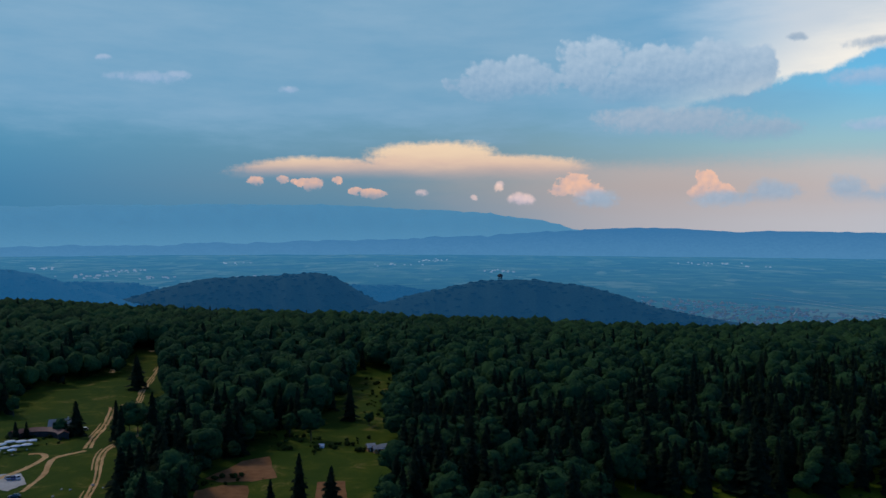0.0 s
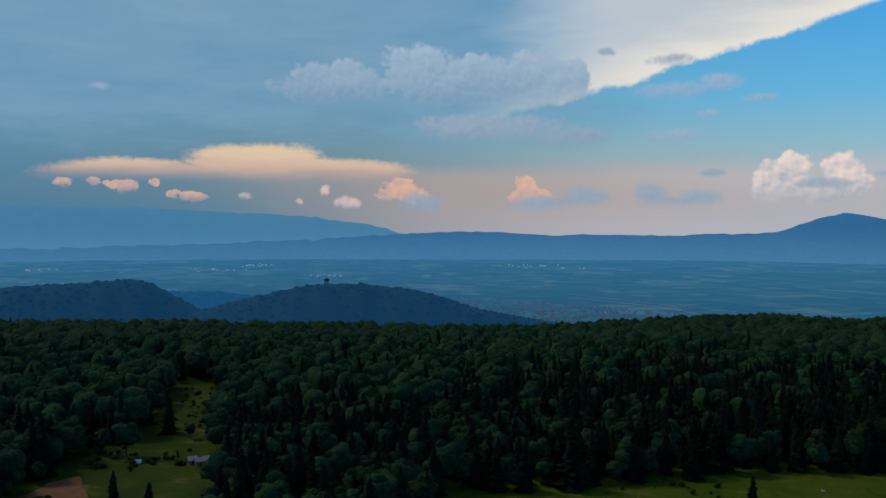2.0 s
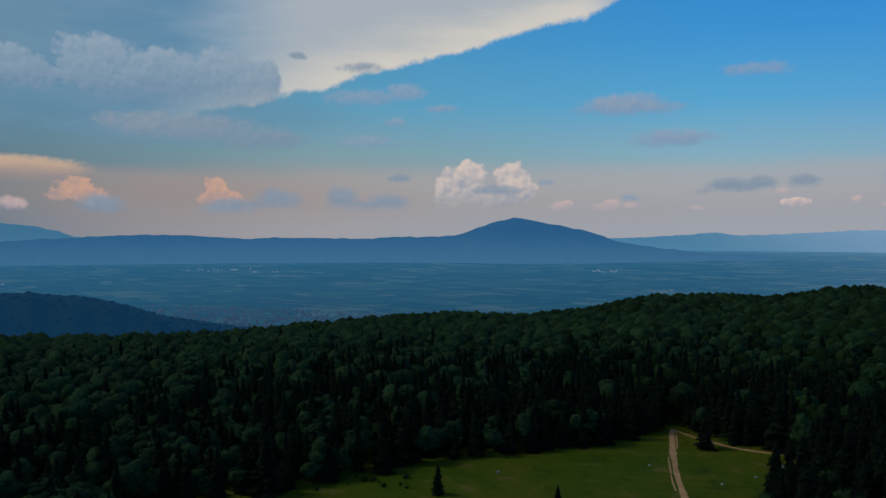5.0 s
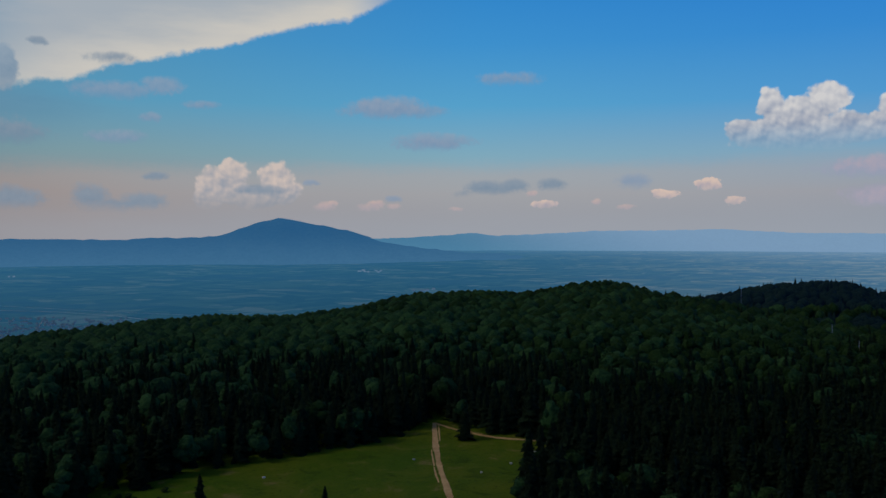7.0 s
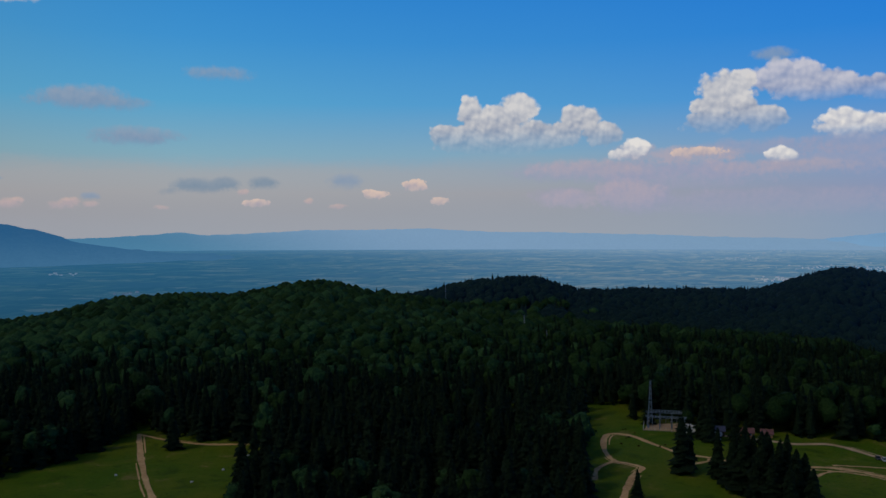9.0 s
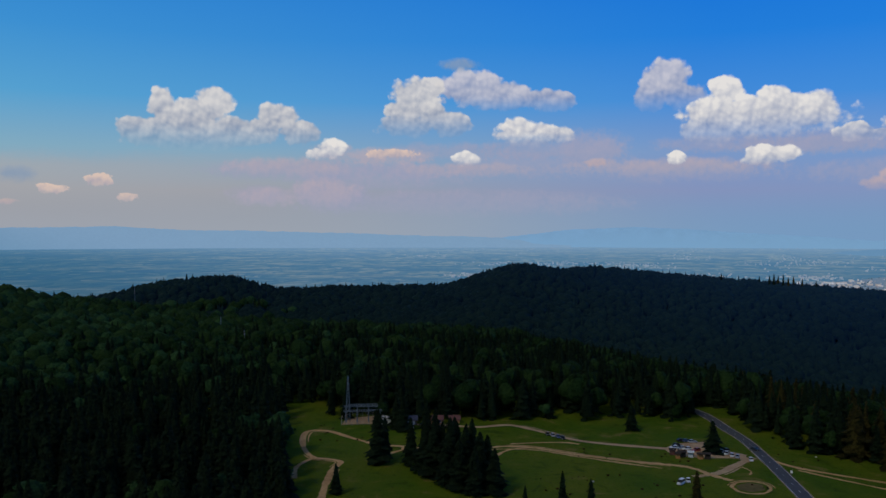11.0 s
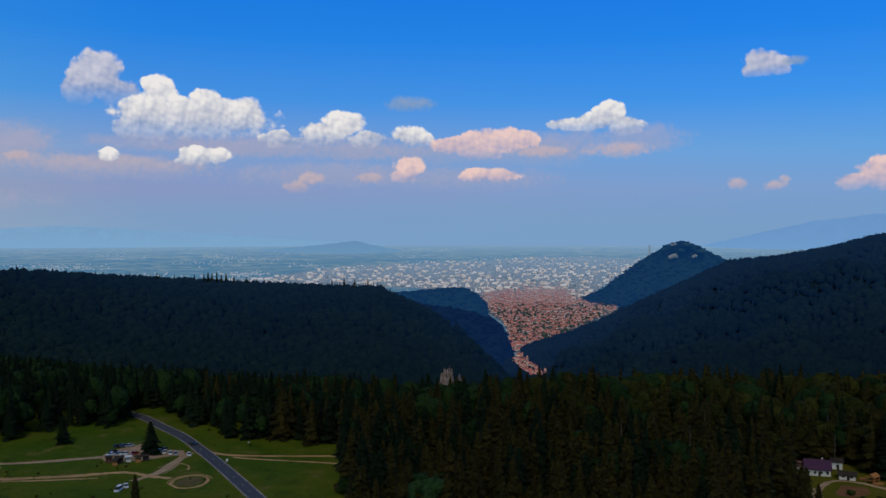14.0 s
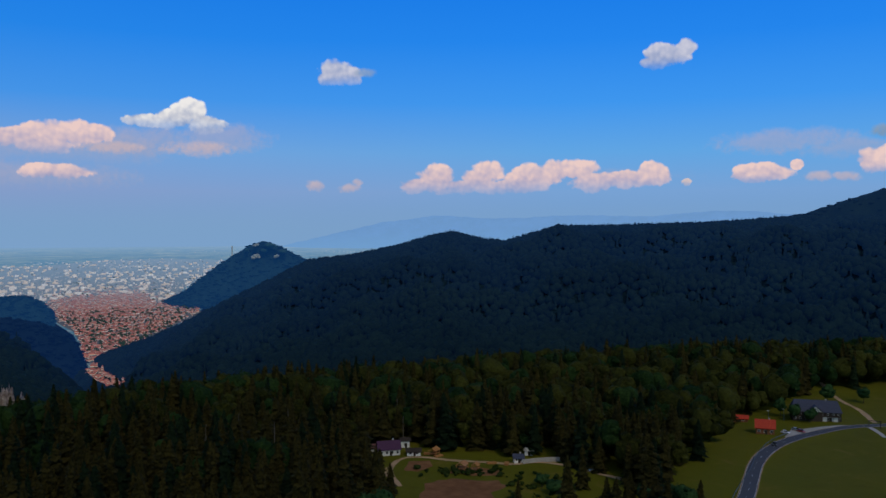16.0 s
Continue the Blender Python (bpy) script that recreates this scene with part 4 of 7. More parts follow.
LOW_BEECH = [round_crown(rng, q, 0.3, BALL1) for q in (0.40, 0.46, 0.36)]

x, y, r, a = scatter(-30, 183, 236, 430, 8.2)
is_spruce = rng.random(len(x)) < spruce_share(a, r)
hs = rng.uniform(15, 25, len(x))
hb = rng.uniform(9, 22, len(x)) * (0.8 + 0.2 * rng.random(len(x)))
single = np.zeros(len(x), bool)
single[np.argsort(r)[:300]] = True
deep = ~single
singles = [(x[i], y[i], bool(is_spruce[i]), hs[i] if is_spruce[i] else hb[i]) for i in np.where(single)[0]]
warm = rng.random(len(a)) < 0.80 * smooth((a - 100) / 34)
for side, leaf in ((~warm, LEAF_SPRUCE), (warm, LEAF_DRY)):
    k = is_spruce & deep & side
    plant("spruce_forest", "dense dark spruce forest on the plateau", NEAR_SPRUCE, x[k], y[k], hs[k], leaf)
warm = rng.random(len(a)) < smooth((a - 20) / 70)
olive = warm & (rng.random(len(a)) < 0.75 * smooth((a - 118) / 30))
for side, leaf in ((~warm, LEAF_BEECH), (warm & ~olive, LEAF_MIXED), (olive, LEAF_OLIVE)):
    k = ~is_spruce & deep & side
    plant("beech_forest", "dense dark green beech forest", NEAR_BEECH, x[k], y[k], hb[k], leaf)
x, y, r, a = scatter(-30, 182, 430, 720, 8.4)
is_spruce = rng.random(len(x)) < spruce_share(a, r)
warm = rng.random(len(a)) < 0.80 * smooth((a - 100) / 34)
for side, leaf in ((~warm, LEAF_SPRUCE), (warm, LEAF_DRY)):
    k = is_spruce & side
    plant("spruce_forest", "dark spruces among the broadleaf trees", MID_SPRUCE, x[k], y[k], rng.uniform(14, 25, k.sum()), leaf)
warm = rng.random(len(a)) < smooth((a - 20) / 70)
olive = warm & (rng.random(len(a)) < 0.75 * smooth((a - 118) / 30))
for side, leaf in ((~warm, LEAF_BEECH), (warm & ~olive, LEAF_MIXED), (olive, LEAF_OLIVE)):
    k = ~is_spruce & side
    plant("beech_forest", "rolling canopy of broadleaf trees", MID_BEECH, x[k], y[k], rng.uniform(10, 22, k.sum()), leaf)
x, y, r, a = scatter(-29, 182, 700, 1060, 8.6)
keep = r < np.interp(a, RIM[:, 0], RIM[:, 1]) + 70
keep |= a > 66
x, y, r, a = x[keep], y[keep], r[keep], a[keep]
r1, r2 = np.interp(a, RIM[:, 0], RIM[:, 1]), np.interp(a, CREST[:, 0], CREST[:, 1])
over = (rng.random(len(a)) < smooth((a - 66) / 12)) & (r > r1 + 0.33 * (np.maximum(r2, r1 + 60) - r1))
fx, fy, fa = x[over], y[over], a[over]
x, y, r, a = x[~over], y[~over], r[~over], a[~over]
is_spruce = rng.random(len(x)) < spruce_share(a, r)
plant("spruce_forest", "far spruces on the wooded slopes", LOW_SPRUCE, x[is_spruce], y[is_spruce], rng.uniform(13, 23, is_spruce.sum()), LEAF_SPRUCE)
warm = rng.random(len(a)) < smooth((a - 20) / 70)
olive = warm & (rng.random(len(a)) < 0.75 * smooth((a - 118) / 30))
for side, leaf in ((~warm, LEAF_BEECH), (warm & ~olive, LEAF_MIXED), (olive, LEAF_OLIVE)):
    k = ~is_spruce & side
    plant("beech_forest", "far canopy of broadleaf trees on the slopes", LOW_BEECH, x[k], y[k], rng.uniform(14, 21, k.sum()), leaf)
x, y, r, a = scatter(60, 183, 1060, 2060, 11.3)
keep = np.where(a < 132, (r < np.interp(a, CREST[:, 0], CREST[:, 1]) + 60) | ((a > 125) & (r > 1400)), True)
x, y, a = np.concatenate([fx, x[keep]]), np.concatenate([fy, y[keep]]), np.concatenate([fa, a[keep]])
steep = np.degrees(np.arctan2(EYE - land(x, y) - 6, np.hypot(x, y)))
keep = ~inside_deg(a, steep, LANE_STRIP)
x, y, a = x[keep], y[keep], a[keep]
is_spruce = rng.random(len(x)) < 0.25
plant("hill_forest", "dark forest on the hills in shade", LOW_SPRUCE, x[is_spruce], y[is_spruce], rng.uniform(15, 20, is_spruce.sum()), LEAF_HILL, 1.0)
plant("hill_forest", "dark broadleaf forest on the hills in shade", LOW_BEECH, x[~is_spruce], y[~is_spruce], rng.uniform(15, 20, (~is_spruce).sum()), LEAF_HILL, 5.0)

# ---------------------------------------------------------------- single trees


def part(name, data, mat, parent, label=""):
    """Links a bmesh, or arrays of vertices and triangles, as one mesh under a thing or a part."""
    if isinstance(data, bmesh.types.BMesh):
        me = bpy.data.meshes.new(name)
        data.to_mesh(me)
        data.free()
        me.materials.append(mat)
        ob = new(name, me)
        ob.parent = parent
    else:
        ob = mesh_object(name, data[0], data[1], mat, parent, smooth_shade=len(data) > 2)
    if label:
        ob["label"] = label
    return ob


def thing(name, label, category, at=None, group=""):
    ob = new(name)
    if at is not None:
        ob.matrix_world = at
    return tagged(ob, label, category, group)


def on_ground(heading, dist, turn=0.0, lift=0.0):
    p = spot(heading, dist)
    return pose(p.x, p.y, ground_z(p.x, p.y) + lift, 0, 0, turn)


def spruce_parts(name, crown, label, needles):
    t = thing(name, label, "tree", group="trees at the meadow's edge")
    part("trunk", trunk(0.94, 0.014), BARK, t)
    part("crown", (*crown, True), needles, t)
    return t


def beech_parts(name, crown, label):
    t = thing(name, label, "tree", group="trees at the meadow's edge")
    s = Soup()
    s.add(*trunk(0.62, 0.022))
    for k in range(4):
        v, f = lathe([(0.011, 0.0), (0.004, 0.34)], 4)
        m = np.array((pose(0, 0, 0.26 + 0.05 * k, 38, 0, 90 * k + 20)).to_3x3())
        s.add(v @ m.T + np.array((0, 0, 0.26 + 0.05 * k)), f)
    part("trunk", s.get(), BARK, t)
    part("crown", (*crown, True), LEAF_BEECH, t)
    return t


SPRUCES = [spruce_parts("spruce_tree", c, "tall dark green spruce at the forest edge", LEAF_SPRUCE) for c in NEAR_SPRUCE]
DRY_SPRUCES = [spruce_parts("spruce_tree", c, "tall brownish-green spruce at the forest edge", LEAF_DRY) for c in NEAR_SPRUCE]
BEECHES = [beech_parts("beech_tree", c, "rounded dark green beech at the forest edge") for c in NEAR_BEECH]
used = set()


def tree_at(x, y, spruce, height, turn=0.0, wide=1.0, kind=0):
    southern = math.degrees(math.atan2(x, y)) > 110 + 12 * math.sin(kind * 2.4) or x < -300 and y < 0
    base = (DRY_SPRUCES if spruce and southern else SPRUCES if spruce else BEECHES)[kind % 3]
    m = pose(x, y, ground_z(x, y) - 0.1, 0, 0, turn) @ Matrix.Diagonal((height * wide, height * wide, height, 1))
    if base.name not in used:
        used.add(base.name)
        base.matrix_world = m
        return base
    base_scale = tuple(base.scale)
    base.scale = (1, 1, 1)
    c = copy_thing(base, m)
    base.scale = base_scale
    c.matrix_basis = m
    return c


for k, (tx, ty, sp, h) in enumerate(singles):
    tree_at(tx, ty, sp, h, (k * 47) % 360, 0.85 + 0.3 * ((k * 37) % 100) / 100, k)


def lone(heading, dist, spruce, height, label, wide=1.0):
    p = spot(heading, dist)
    t = tree_at(p.x, p.y, spruce, height, heading * 13 % 360, wide, int(dist))
    return tagged(t, label, "tree", "trees standing on the meadow")


for a, d, h, wd in ((83.05, 364, 24, 1.15), (83.5, 372, 19, 1.1), (85.25, 360, 21, 1.15), (86.25, 350, 23, 1.1), (86.8, 344, 25, 1.1), (87.4, 347, 22, 1.1), (87.9, 338, 26, 1.05), (88.4, 342, 23, 1.1), (88.9, 331, 24, 1.1), (89.4, 336, 26, 1.05), (89.9, 326, 23, 1.1), (90.4, 329, 21, 1.15), (90.9, 320, 18, 1.2),
                    (87.1, 360, 20, 1.1), (88.2, 356, 22, 1.1), (89.0, 348, 21, 1.1), (88.5, 326, 20, 1.2), (89.6, 318, 19, 1.2), (87.6, 330, 19, 1.2), (80.9, 452, 14, 1.2), (79.9, 462, 15, 1.2), (82.9, 424, 11, 1.3), (84.3, 428, 17, 1.2), (84.7, 421, 18, 1.2), (86.3, 424, 15, 1.2), (86.9, 420, 12, 1.2)):
    lone(a, d, True, h, "dark spruce in a clump on the meadow", wd)
for a, d, h, wd in ((95.5, 306, 14, 1.0), (97.4, 304, 12, 1.0), (104.2, 306, 17, 1.1), (93.0, 300, 10, 1.0), (105.2, 398, 15, 1.35), (100.0, 432, 14, 1.5), (94.6, 455, 10, 1.4), (80.2, 322, 12, 1.1), (31.9, 322, 12, 1.1), (40.0, 308, 9, 1.0), (49.5, 409, 16, 1.35),
                    (-19.9, 545, 21, 1.2), (-23.5, 437, 17, 1.2), (-21.2, 414, 20, 1.0), (-20.9, 405, 19, 1.0), (-9.7, 309, 18, 1.1), (-7.6, 308, 13, 1.2), (-11.6, 306, 10, 1.1), (-6.3, 434, 19, 1.0), (-26.9, 440, 9, 1.1), (-26.3, 442, 8, 1.1), (161.3, 330, 18, 1.05), (164.2, 312, 11, 1.2), (165.9, 310, 10, 1.2), (162.9, 308, 12, 1.1), (157.0, 312, 9, 1.1), (146.0, 322, 22, 1.2), (147.6, 312, 20, 1.2), (145.2, 318, 20, 1.2), (144.5, 312, 21, 1.2), (146.9, 304, 18, 1.3), (148.3, 318, 13, 1.3), (160.3, 306, 20, 1.15), (163.5, 304, 13, 1.3), (165.3, 300, 15, 1.2), (166.8, 304, 14, 1.2), (164.4, 316, 12, 1.3), (168.9, 312, 12, 1.2)):
    lone(a, d, True, h, "dark spruce standing alone on the grass", wd)
for a, d, h, wd in ((55.3, 401, 22, 0.62), (-19.9, 433, 16, 1.0), (-20.4, 436, 14, 0.9), (-27.0, 492, 12, 0.9), (-22.9, 604, 16, 1.1), (-13.6, 392, 15, 1.0), (-8.9, 396, 17, 1.0), (-10.3, 404, 12, 1.0), (12.9, 326, 13, 1.1), (-24.4, 440, 9, 1.2), (-5.0, 420, 8, 1.0), (165.3, 315, 8, 1.2), (167.2, 318, 8, 1.3), (168.0, 312, 10, 1.3), (166.5, 305, 7, 1.3), (94.4, 455, 8, 1.4), (158.6, 330, 6, 1.4), (159.5, 322, 6, 1.5), (174.5, 480, 10, 1.0), (175.4, 478, 8, 1.2), (173.7, 488, 11, 0.9), (176.4, 530, 12, 1.1), (178.4, 540, 10, 1.2)):
    lone(a, d, False, h, "round leafy tree standing alone on the grass", wd)

# tall slim pines standing clear on the crest
for k, (a, h) in enumerate(((108.5, 24), (108.75, 27), (109.0, 25), (109.3, 28), (109.6, 24), (109.9, 26), (107.9, 22), (110.4, 23), (111.2, 22), (105.6, 21), (116.8, 22), (117.6, 24), (118.3, 23), (119.2, 22))):
    p = spot(a, 1380)
    tagged(tree_at(p.x, p.y, True, h, k * 50, 0.75, k), "tall slim pine on the wooded crest", "tree", "pines on the crest")

# dead grey spruces among the living
DEAD = plain("dead_wood", (0.09, 0.08, 0.07, 1), (0.20, 0.18, 0.16, 1), 3.0, 0.9)


def dead_tree(heading, dist, height):
    t = thing("dead_tree", "bare grey dead spruce in the forest", "tree", on_ground(heading, dist), "dead trees")
    part("trunk", trunk(height, 0.24), DEAD, t)
    s = Soup()
    for k in range(26):
        z = height * (0.35 + 0.6 * k / 26)
        v, f = lathe([(0.05, 0.0), (0.015, 1.9 * (1.05 - k / 26))], 3)
        m = np.array(pose(0, 0, 0, 100, 0, k * 137).to_3x3())
        s.add(v @ m.T + np.array((0, 0, z)), f)
    part("branches", s.get(), DEAD, t)


for a, d, h in ((140.6, 352, 22), (138.3, 372, 22), (141.5, 372, 23), (136.2, 360, 21), (148.8, 405, 20)):
    dead_tree(a, d, h)

# low shrubs along the forest edge
sh_x, sh_y, sh_h = [], [], []
for a0, a1, d0, d1, n in ((-2, 14, 322, 335, 60), (14, 30, 330, 350, 40), (96, 117, 300, 340, 0), (120, 124, 300, 330, 0), (162, 170, 300, 322, 40), (156.2, 160.2, 312, 348, 46), (150, 156, 342, 350, 16), (92, 104, 300, 312, 0), (108, 113, 420, 440, 14), (-29, -24, 424, 446, 20), (150, 157, 343, 356, 24), (-9, -5, 372, 400, 30), (-12, -9, 380, 415, 26), (-5.5, -3.5, 430, 560, 40), (-16, -12, 334, 345, 14)):
    for _ in range(n):
        p = spot(rng.uniform(a0, a1), rng.uniform(d0, d1))
        sh_x.append(p.x), sh_y.append(p.y), sh_h.append(rng.uniform(0.8, 4.0))
plant("shrubs", "low dark green bushes along the meadow", [(v * np.array((1.6, 1.6, 1.0)) - np.array((0, 0, 0.25)), f) for v, f in MID_BEECH], np.array(sh_x), np.array(sh_y), np.array(sh_h) * 0.75, LEAF_SHRUB)
def course(points, step=3.0):
    """Evenly spaced places along a smooth line through (heading, distance) points."""
    p = np.array([spot(a, d)[:2] for a, d in points])
    p = np.concatenate([[2 * p[0] - p[1]], p, [2 * p[-1] - p[-2]]])
    out = []
    for i in range(1, len(p) - 2):
        n = max(2, int(np.linalg.norm(p[i + 1] - p[i]) / step))
        for t in np.arange(n) / n:
            a, b, c, d = p[i - 1], p[i], p[i + 1], p[i + 2]
            out.append(0.5 * (2 * b + (c - a) * t + (2 * a - 5 * b + 4 * c - d) * t * t + (3 * b - a - 3 * c + d) * t ** 3))
    out.append(p[-2])
    return np.array(out)


WEST_ROAD = [(117.5, 262), (114.4, 288), (112.1, 317), (110.3, 352), (108.4, 396), (107.3, 423), (106.1, 447), (105.1, 469), (103.9, 490), (102.6, 505)]
ROAD_LINE = course(WEST_ROAD)

# dry low scrub dotted over the eastern meadow
sx_, sy_ = [], []
for a0, a1, d0, d1, n in ((94, 112, 302, 352, 46), (107, 116, 380, 410, 10), (79, 84, 400, 440, 12), (96, 104, 376, 392, 16)):
    for _ in range(n):
        p = spot(rng.uniform(a0, a1), rng.uniform(d0, d1))
        if np.min(np.hypot(*(ROAD_LINE - np.array(p[:2])).T)) > 7:
            sx_.append(p.x), sy_.append(p.y)
plant("scrub", "low dry brown scrub dotted over the meadow", [(v * np.array((1.8, 1.8, 1.0)) - np.array((0, 0, 0.25)), f) for v, f in MID_BEECH], np.array(sx_), np.array(sy_), rng.uniform(0.4, 1.1, len(sx_)), foliage("dry_scrub", (0.030, 0.016, 0.008, 1), (0.070, 0.045, 0.016, 1), 1.5))

# ---------------------------------------------------------------- roads and tracks
DIRT = plain("packed_dirt", (0.40, 0.22, 0.09, 1), (0.70, 0.45, 0.21, 1), 0.7, 0.95, 0.4, spec=0.1)
GRAVEL = plain("gravel", (0.36, 0.225, 0.125, 1), (0.60, 0.42, 0.26, 1), 1.1, 0.95, 0.4, spec=0.1)
SOIL = plain("bare_soil", (0.16, 0.072, 0.030, 1), (0.30, 0.150, 0.072, 1), 0.25, 0.95, 0.6, spec=0.05)
ASPHALT = plain("asphalt", (0.055, 0.058, 0.070, 1), (0.085, 0.088, 0.10, 1), 1.5, 0.75, 0.2)
ROAD_PAINT = plain("road_paint", (0.50, 0.50, 0.48, 1), (0.75, 0.75, 0.72, 1), 3.0, 0.7, 0.0)
CONCRETE = plain("concrete", (0.34, 0.32, 0.30, 1), (0.52, 0.50, 0.47, 1), 0.8, 0.9, 0.2)


def ribbon(line, left, right, lift, ragged=0.0):
    d = np.gradient(line, axis=0)
    d /= np.linalg.norm(d, axis=1)[:, None] + 1e-9
    nrm = np.stack([-d[:, 1], d[:, 0]], -1)
    lw, rw = left + rng.uniform(-ragged, ragged, len(line)), right + rng.uniform(-ragged, ragged, len(line))
    rows = [line + nrm * (lw + (rw - lw) * s)[:, None] for s in (0.0, 0.5, 1.0)]
    v = np.concatenate([np.concatenate([q, (land(q[:, 0], q[:, 1]) + lift)[:, None]], 1) for q in rows])
    n = len(line)
    i = np.arange(n - 1)
    f = np.concatenate([np.stack([i + k * n, i + k * n + 1, i + (k + 1) * n + 1, i + (k + 1) * n], 1) for k in (0, 1)])
    return v, f


def uneven(n, amount, step=0.11):
    """A slow wander along a line."""
    k, ph = np.arange(n), rng.uniform(0, 6.28, 3)
    return amount * (np.sin(k * step + ph[0]) + 0.7 * np.sin(k * step * 2.7 + ph[1]) + 0.5 * np.sin(k * step * 6.1 + ph[2])) / 2.2


def track(label, points, width, mat=None, ragged=0.25, ruts=False, lift=0.07):
    """A worn way: its width wanders, its edges are ragged, and here and there a second rut runs beside it."""
    line = course(points, 1.5)
    n = len(line)
    width *= 0.85
    half = width / 2 * (1 + uneven(n, 0.28))
    strips = []
    if not ruts:
        strips.append(ribbon(line, -half, half, lift, ragged))
    else:
        gap = width * 0.11 * (1 + uneven(n, 0.6, 0.2))
        strips += [ribbon(line, -half, -gap, lift, ragged * 0.6), ribbon(line, gap, half, lift, ragged * 0.6)]
    k = 0
    while k < n - 12:
        run = int(rng.integers(8, 26))
        if rng.random() < 0.38 and k + run < n:
            off = rng.choice([-1, 1]) * (width * 0.62 + rng.uniform(0.2, 1.2))
            thin = 0.22 + 0.16 * np.sin(np.linspace(0, math.pi, run))
            strips.append(ribbon(line[k:k + run], off - thin, off + thin, lift - 0.02, 0.08))
        k += run
    v, f, base = [], [], 0
    for sv, sf in strips:
        v.append(sv), f.append(sf + base)
        base += len(sv)
    return tagged(mesh_object("dirt_track", np.concatenate(v), np.concatenate(f), mat or DIRT, smooth_shade=True), label, "track", kind="structure")


def patch(name, label, points, mat, lift=0.05):
    """A flat area of ground bounded by (heading, distance) points."""
    p = [spot(a, d) for a, d in points]
    c = sum(p, Vector()) / len(p)
    bm = bmesh.new()
    rings = []
    for s in (1.0, 0.66, 0.33):
        ring = []
        for i, q in enumerate(p):
            nxt = p[(i + 1) % len(p)]
            for t in (0.0, 0.25, 0.5, 0.75):
                r = c + (q.lerp(nxt, t) - c) * s * (1 + (rng.uniform(-0.05, 0.05) if s == 1.0 else 0))
                ring.append(bm.verts.new((r.x, r.y, ground_z(r.x, r.y) + lift)))
        rings.append(ring)
    for a_ring, b_ring in zip(rings, rings[1:]):
        for i in range(len(a_ring)):
            j = (i + 1) % len(a_ring)
            bm.faces.new((a_ring[i], a_ring[j], b_ring[j], b_ring[i]))
    bm.faces.new(rings[-1])
    bmesh.ops.recalc_face_normals(bm, faces=bm.faces)
    return tagged(part(name, bm, mat, None), label, "ground", kind="structure")


# the straight meadow path and its branch
track("pale dirt path across a meadow", [(49.6, 280), (48.6, 313), (48.2, 334), (47.8, 358), (47.5, 396), (47.4, 446)], 3.0)
track("dirt path along the forest edge", [(47.4, 446), (48.6, 433), (49.8, 423), (51.7, 414), (54.0, 410), (55.5, 408)], 2.6)
# tracks of the wide meadow
track("pale gravel lane to the car park", [(84.0, 436), (87.6, 431), (89.8, 428), (92.0, 435), (94.3, 423), (96.6, 407), (100.4, 401), (104.2, 397), (106.8, 396)], 4.0, GRAVEL)
track("worn dirt track across the meadow", [(84.6, 388), (87.5, 386), (90.1, 388), (92.8, 391), (96.6, 381), (100.4, 373), (103.5, 371), (105.2, 361), (106.4, 356)], 3.6, ragged=0.5)
track("second rut of the worn track", [(89.5, 383), (92.0, 386), (94.0, 385), (96.0, 379), (99.0, 371), (102.0, 366)], 1.6, ragged=0.4)
track("faint dirt track beside the lane", [(92.0, 396), (94.0, 400), (95.6, 402), (96.6, 400)], 2.0)
track("dirt track east of the road", [(108.0, 398), (108.8, 394), (110.3, 386), (113.6, 381), (117.6, 376)], 2.8)
track("dirt track east of the road", [(110.3, 382), (113.6, 373), (117.6, 363)], 2.2)
track("winding dirt track on the meadow", [(79.0, 300), (79.4, 330), (80.0, 356), (80.5, 367), (79.6, 372), (78.7, 375), (78.1, 390), (78.0, 412), (78.5, 424), (79.8, 422), (81.5, 407), (82.9, 396), (84.8, 391)], 3.2)
track("dirt track by the clump of spruces", [(82.9, 396), (83.5, 380), (84.8, 386), (86.5, 392)], 2.4)
track("short dirt spur on the meadow", [(78.7, 375), (77.6, 362), (77.4, 345)], 2.2)
track("dirt track joining the road", [(104.0, 357), (105.6, 366), (106.6, 380), (107.6, 396)], 4.2, GRAVEL)
track("dirt track down the meadow", [(91.0, 332), (90.8, 352), (90.9, 370), (92.0, 385), (94.3, 391)], 1.8)
track("round dirt ring of a riding paddock", [(106.3, 348), (106.7, 354), (107.5, 357), (108.3, 356), (108.7, 351), (108.4, 344), (107.7, 341), (106.8, 342), (106.3, 348)], 1.6)
track("curved dirt edge by the paddock", [(105.6, 374), (106.8, 378), (107.5, 372), (107.4, 366)], 1.0)
patch("paddock", "worn yellowish grass inside a riding ring", [(106.6, 349), (107.3, 355), (108.2, 354), (108.4, 348), (107.6, 343), (106.9, 344)], plain("worn_grass", (0.09, 0.085, 0.03, 1), (0.20, 0.15, 0.07, 1), 0.3, 0.95, 0.4, spec=0.05), 0.06)
patch("car_park", "reddish gravel car park beside the road", [(102.2, 401), (103.2, 411), (104.5, 418), (105.0, 412), (105.8, 405), (107.2, 400), (107.6, 390), (106.4, 391), (104.9, 388), (102.9, 387), (102.4, 392)], GRAVEL, 0.06)
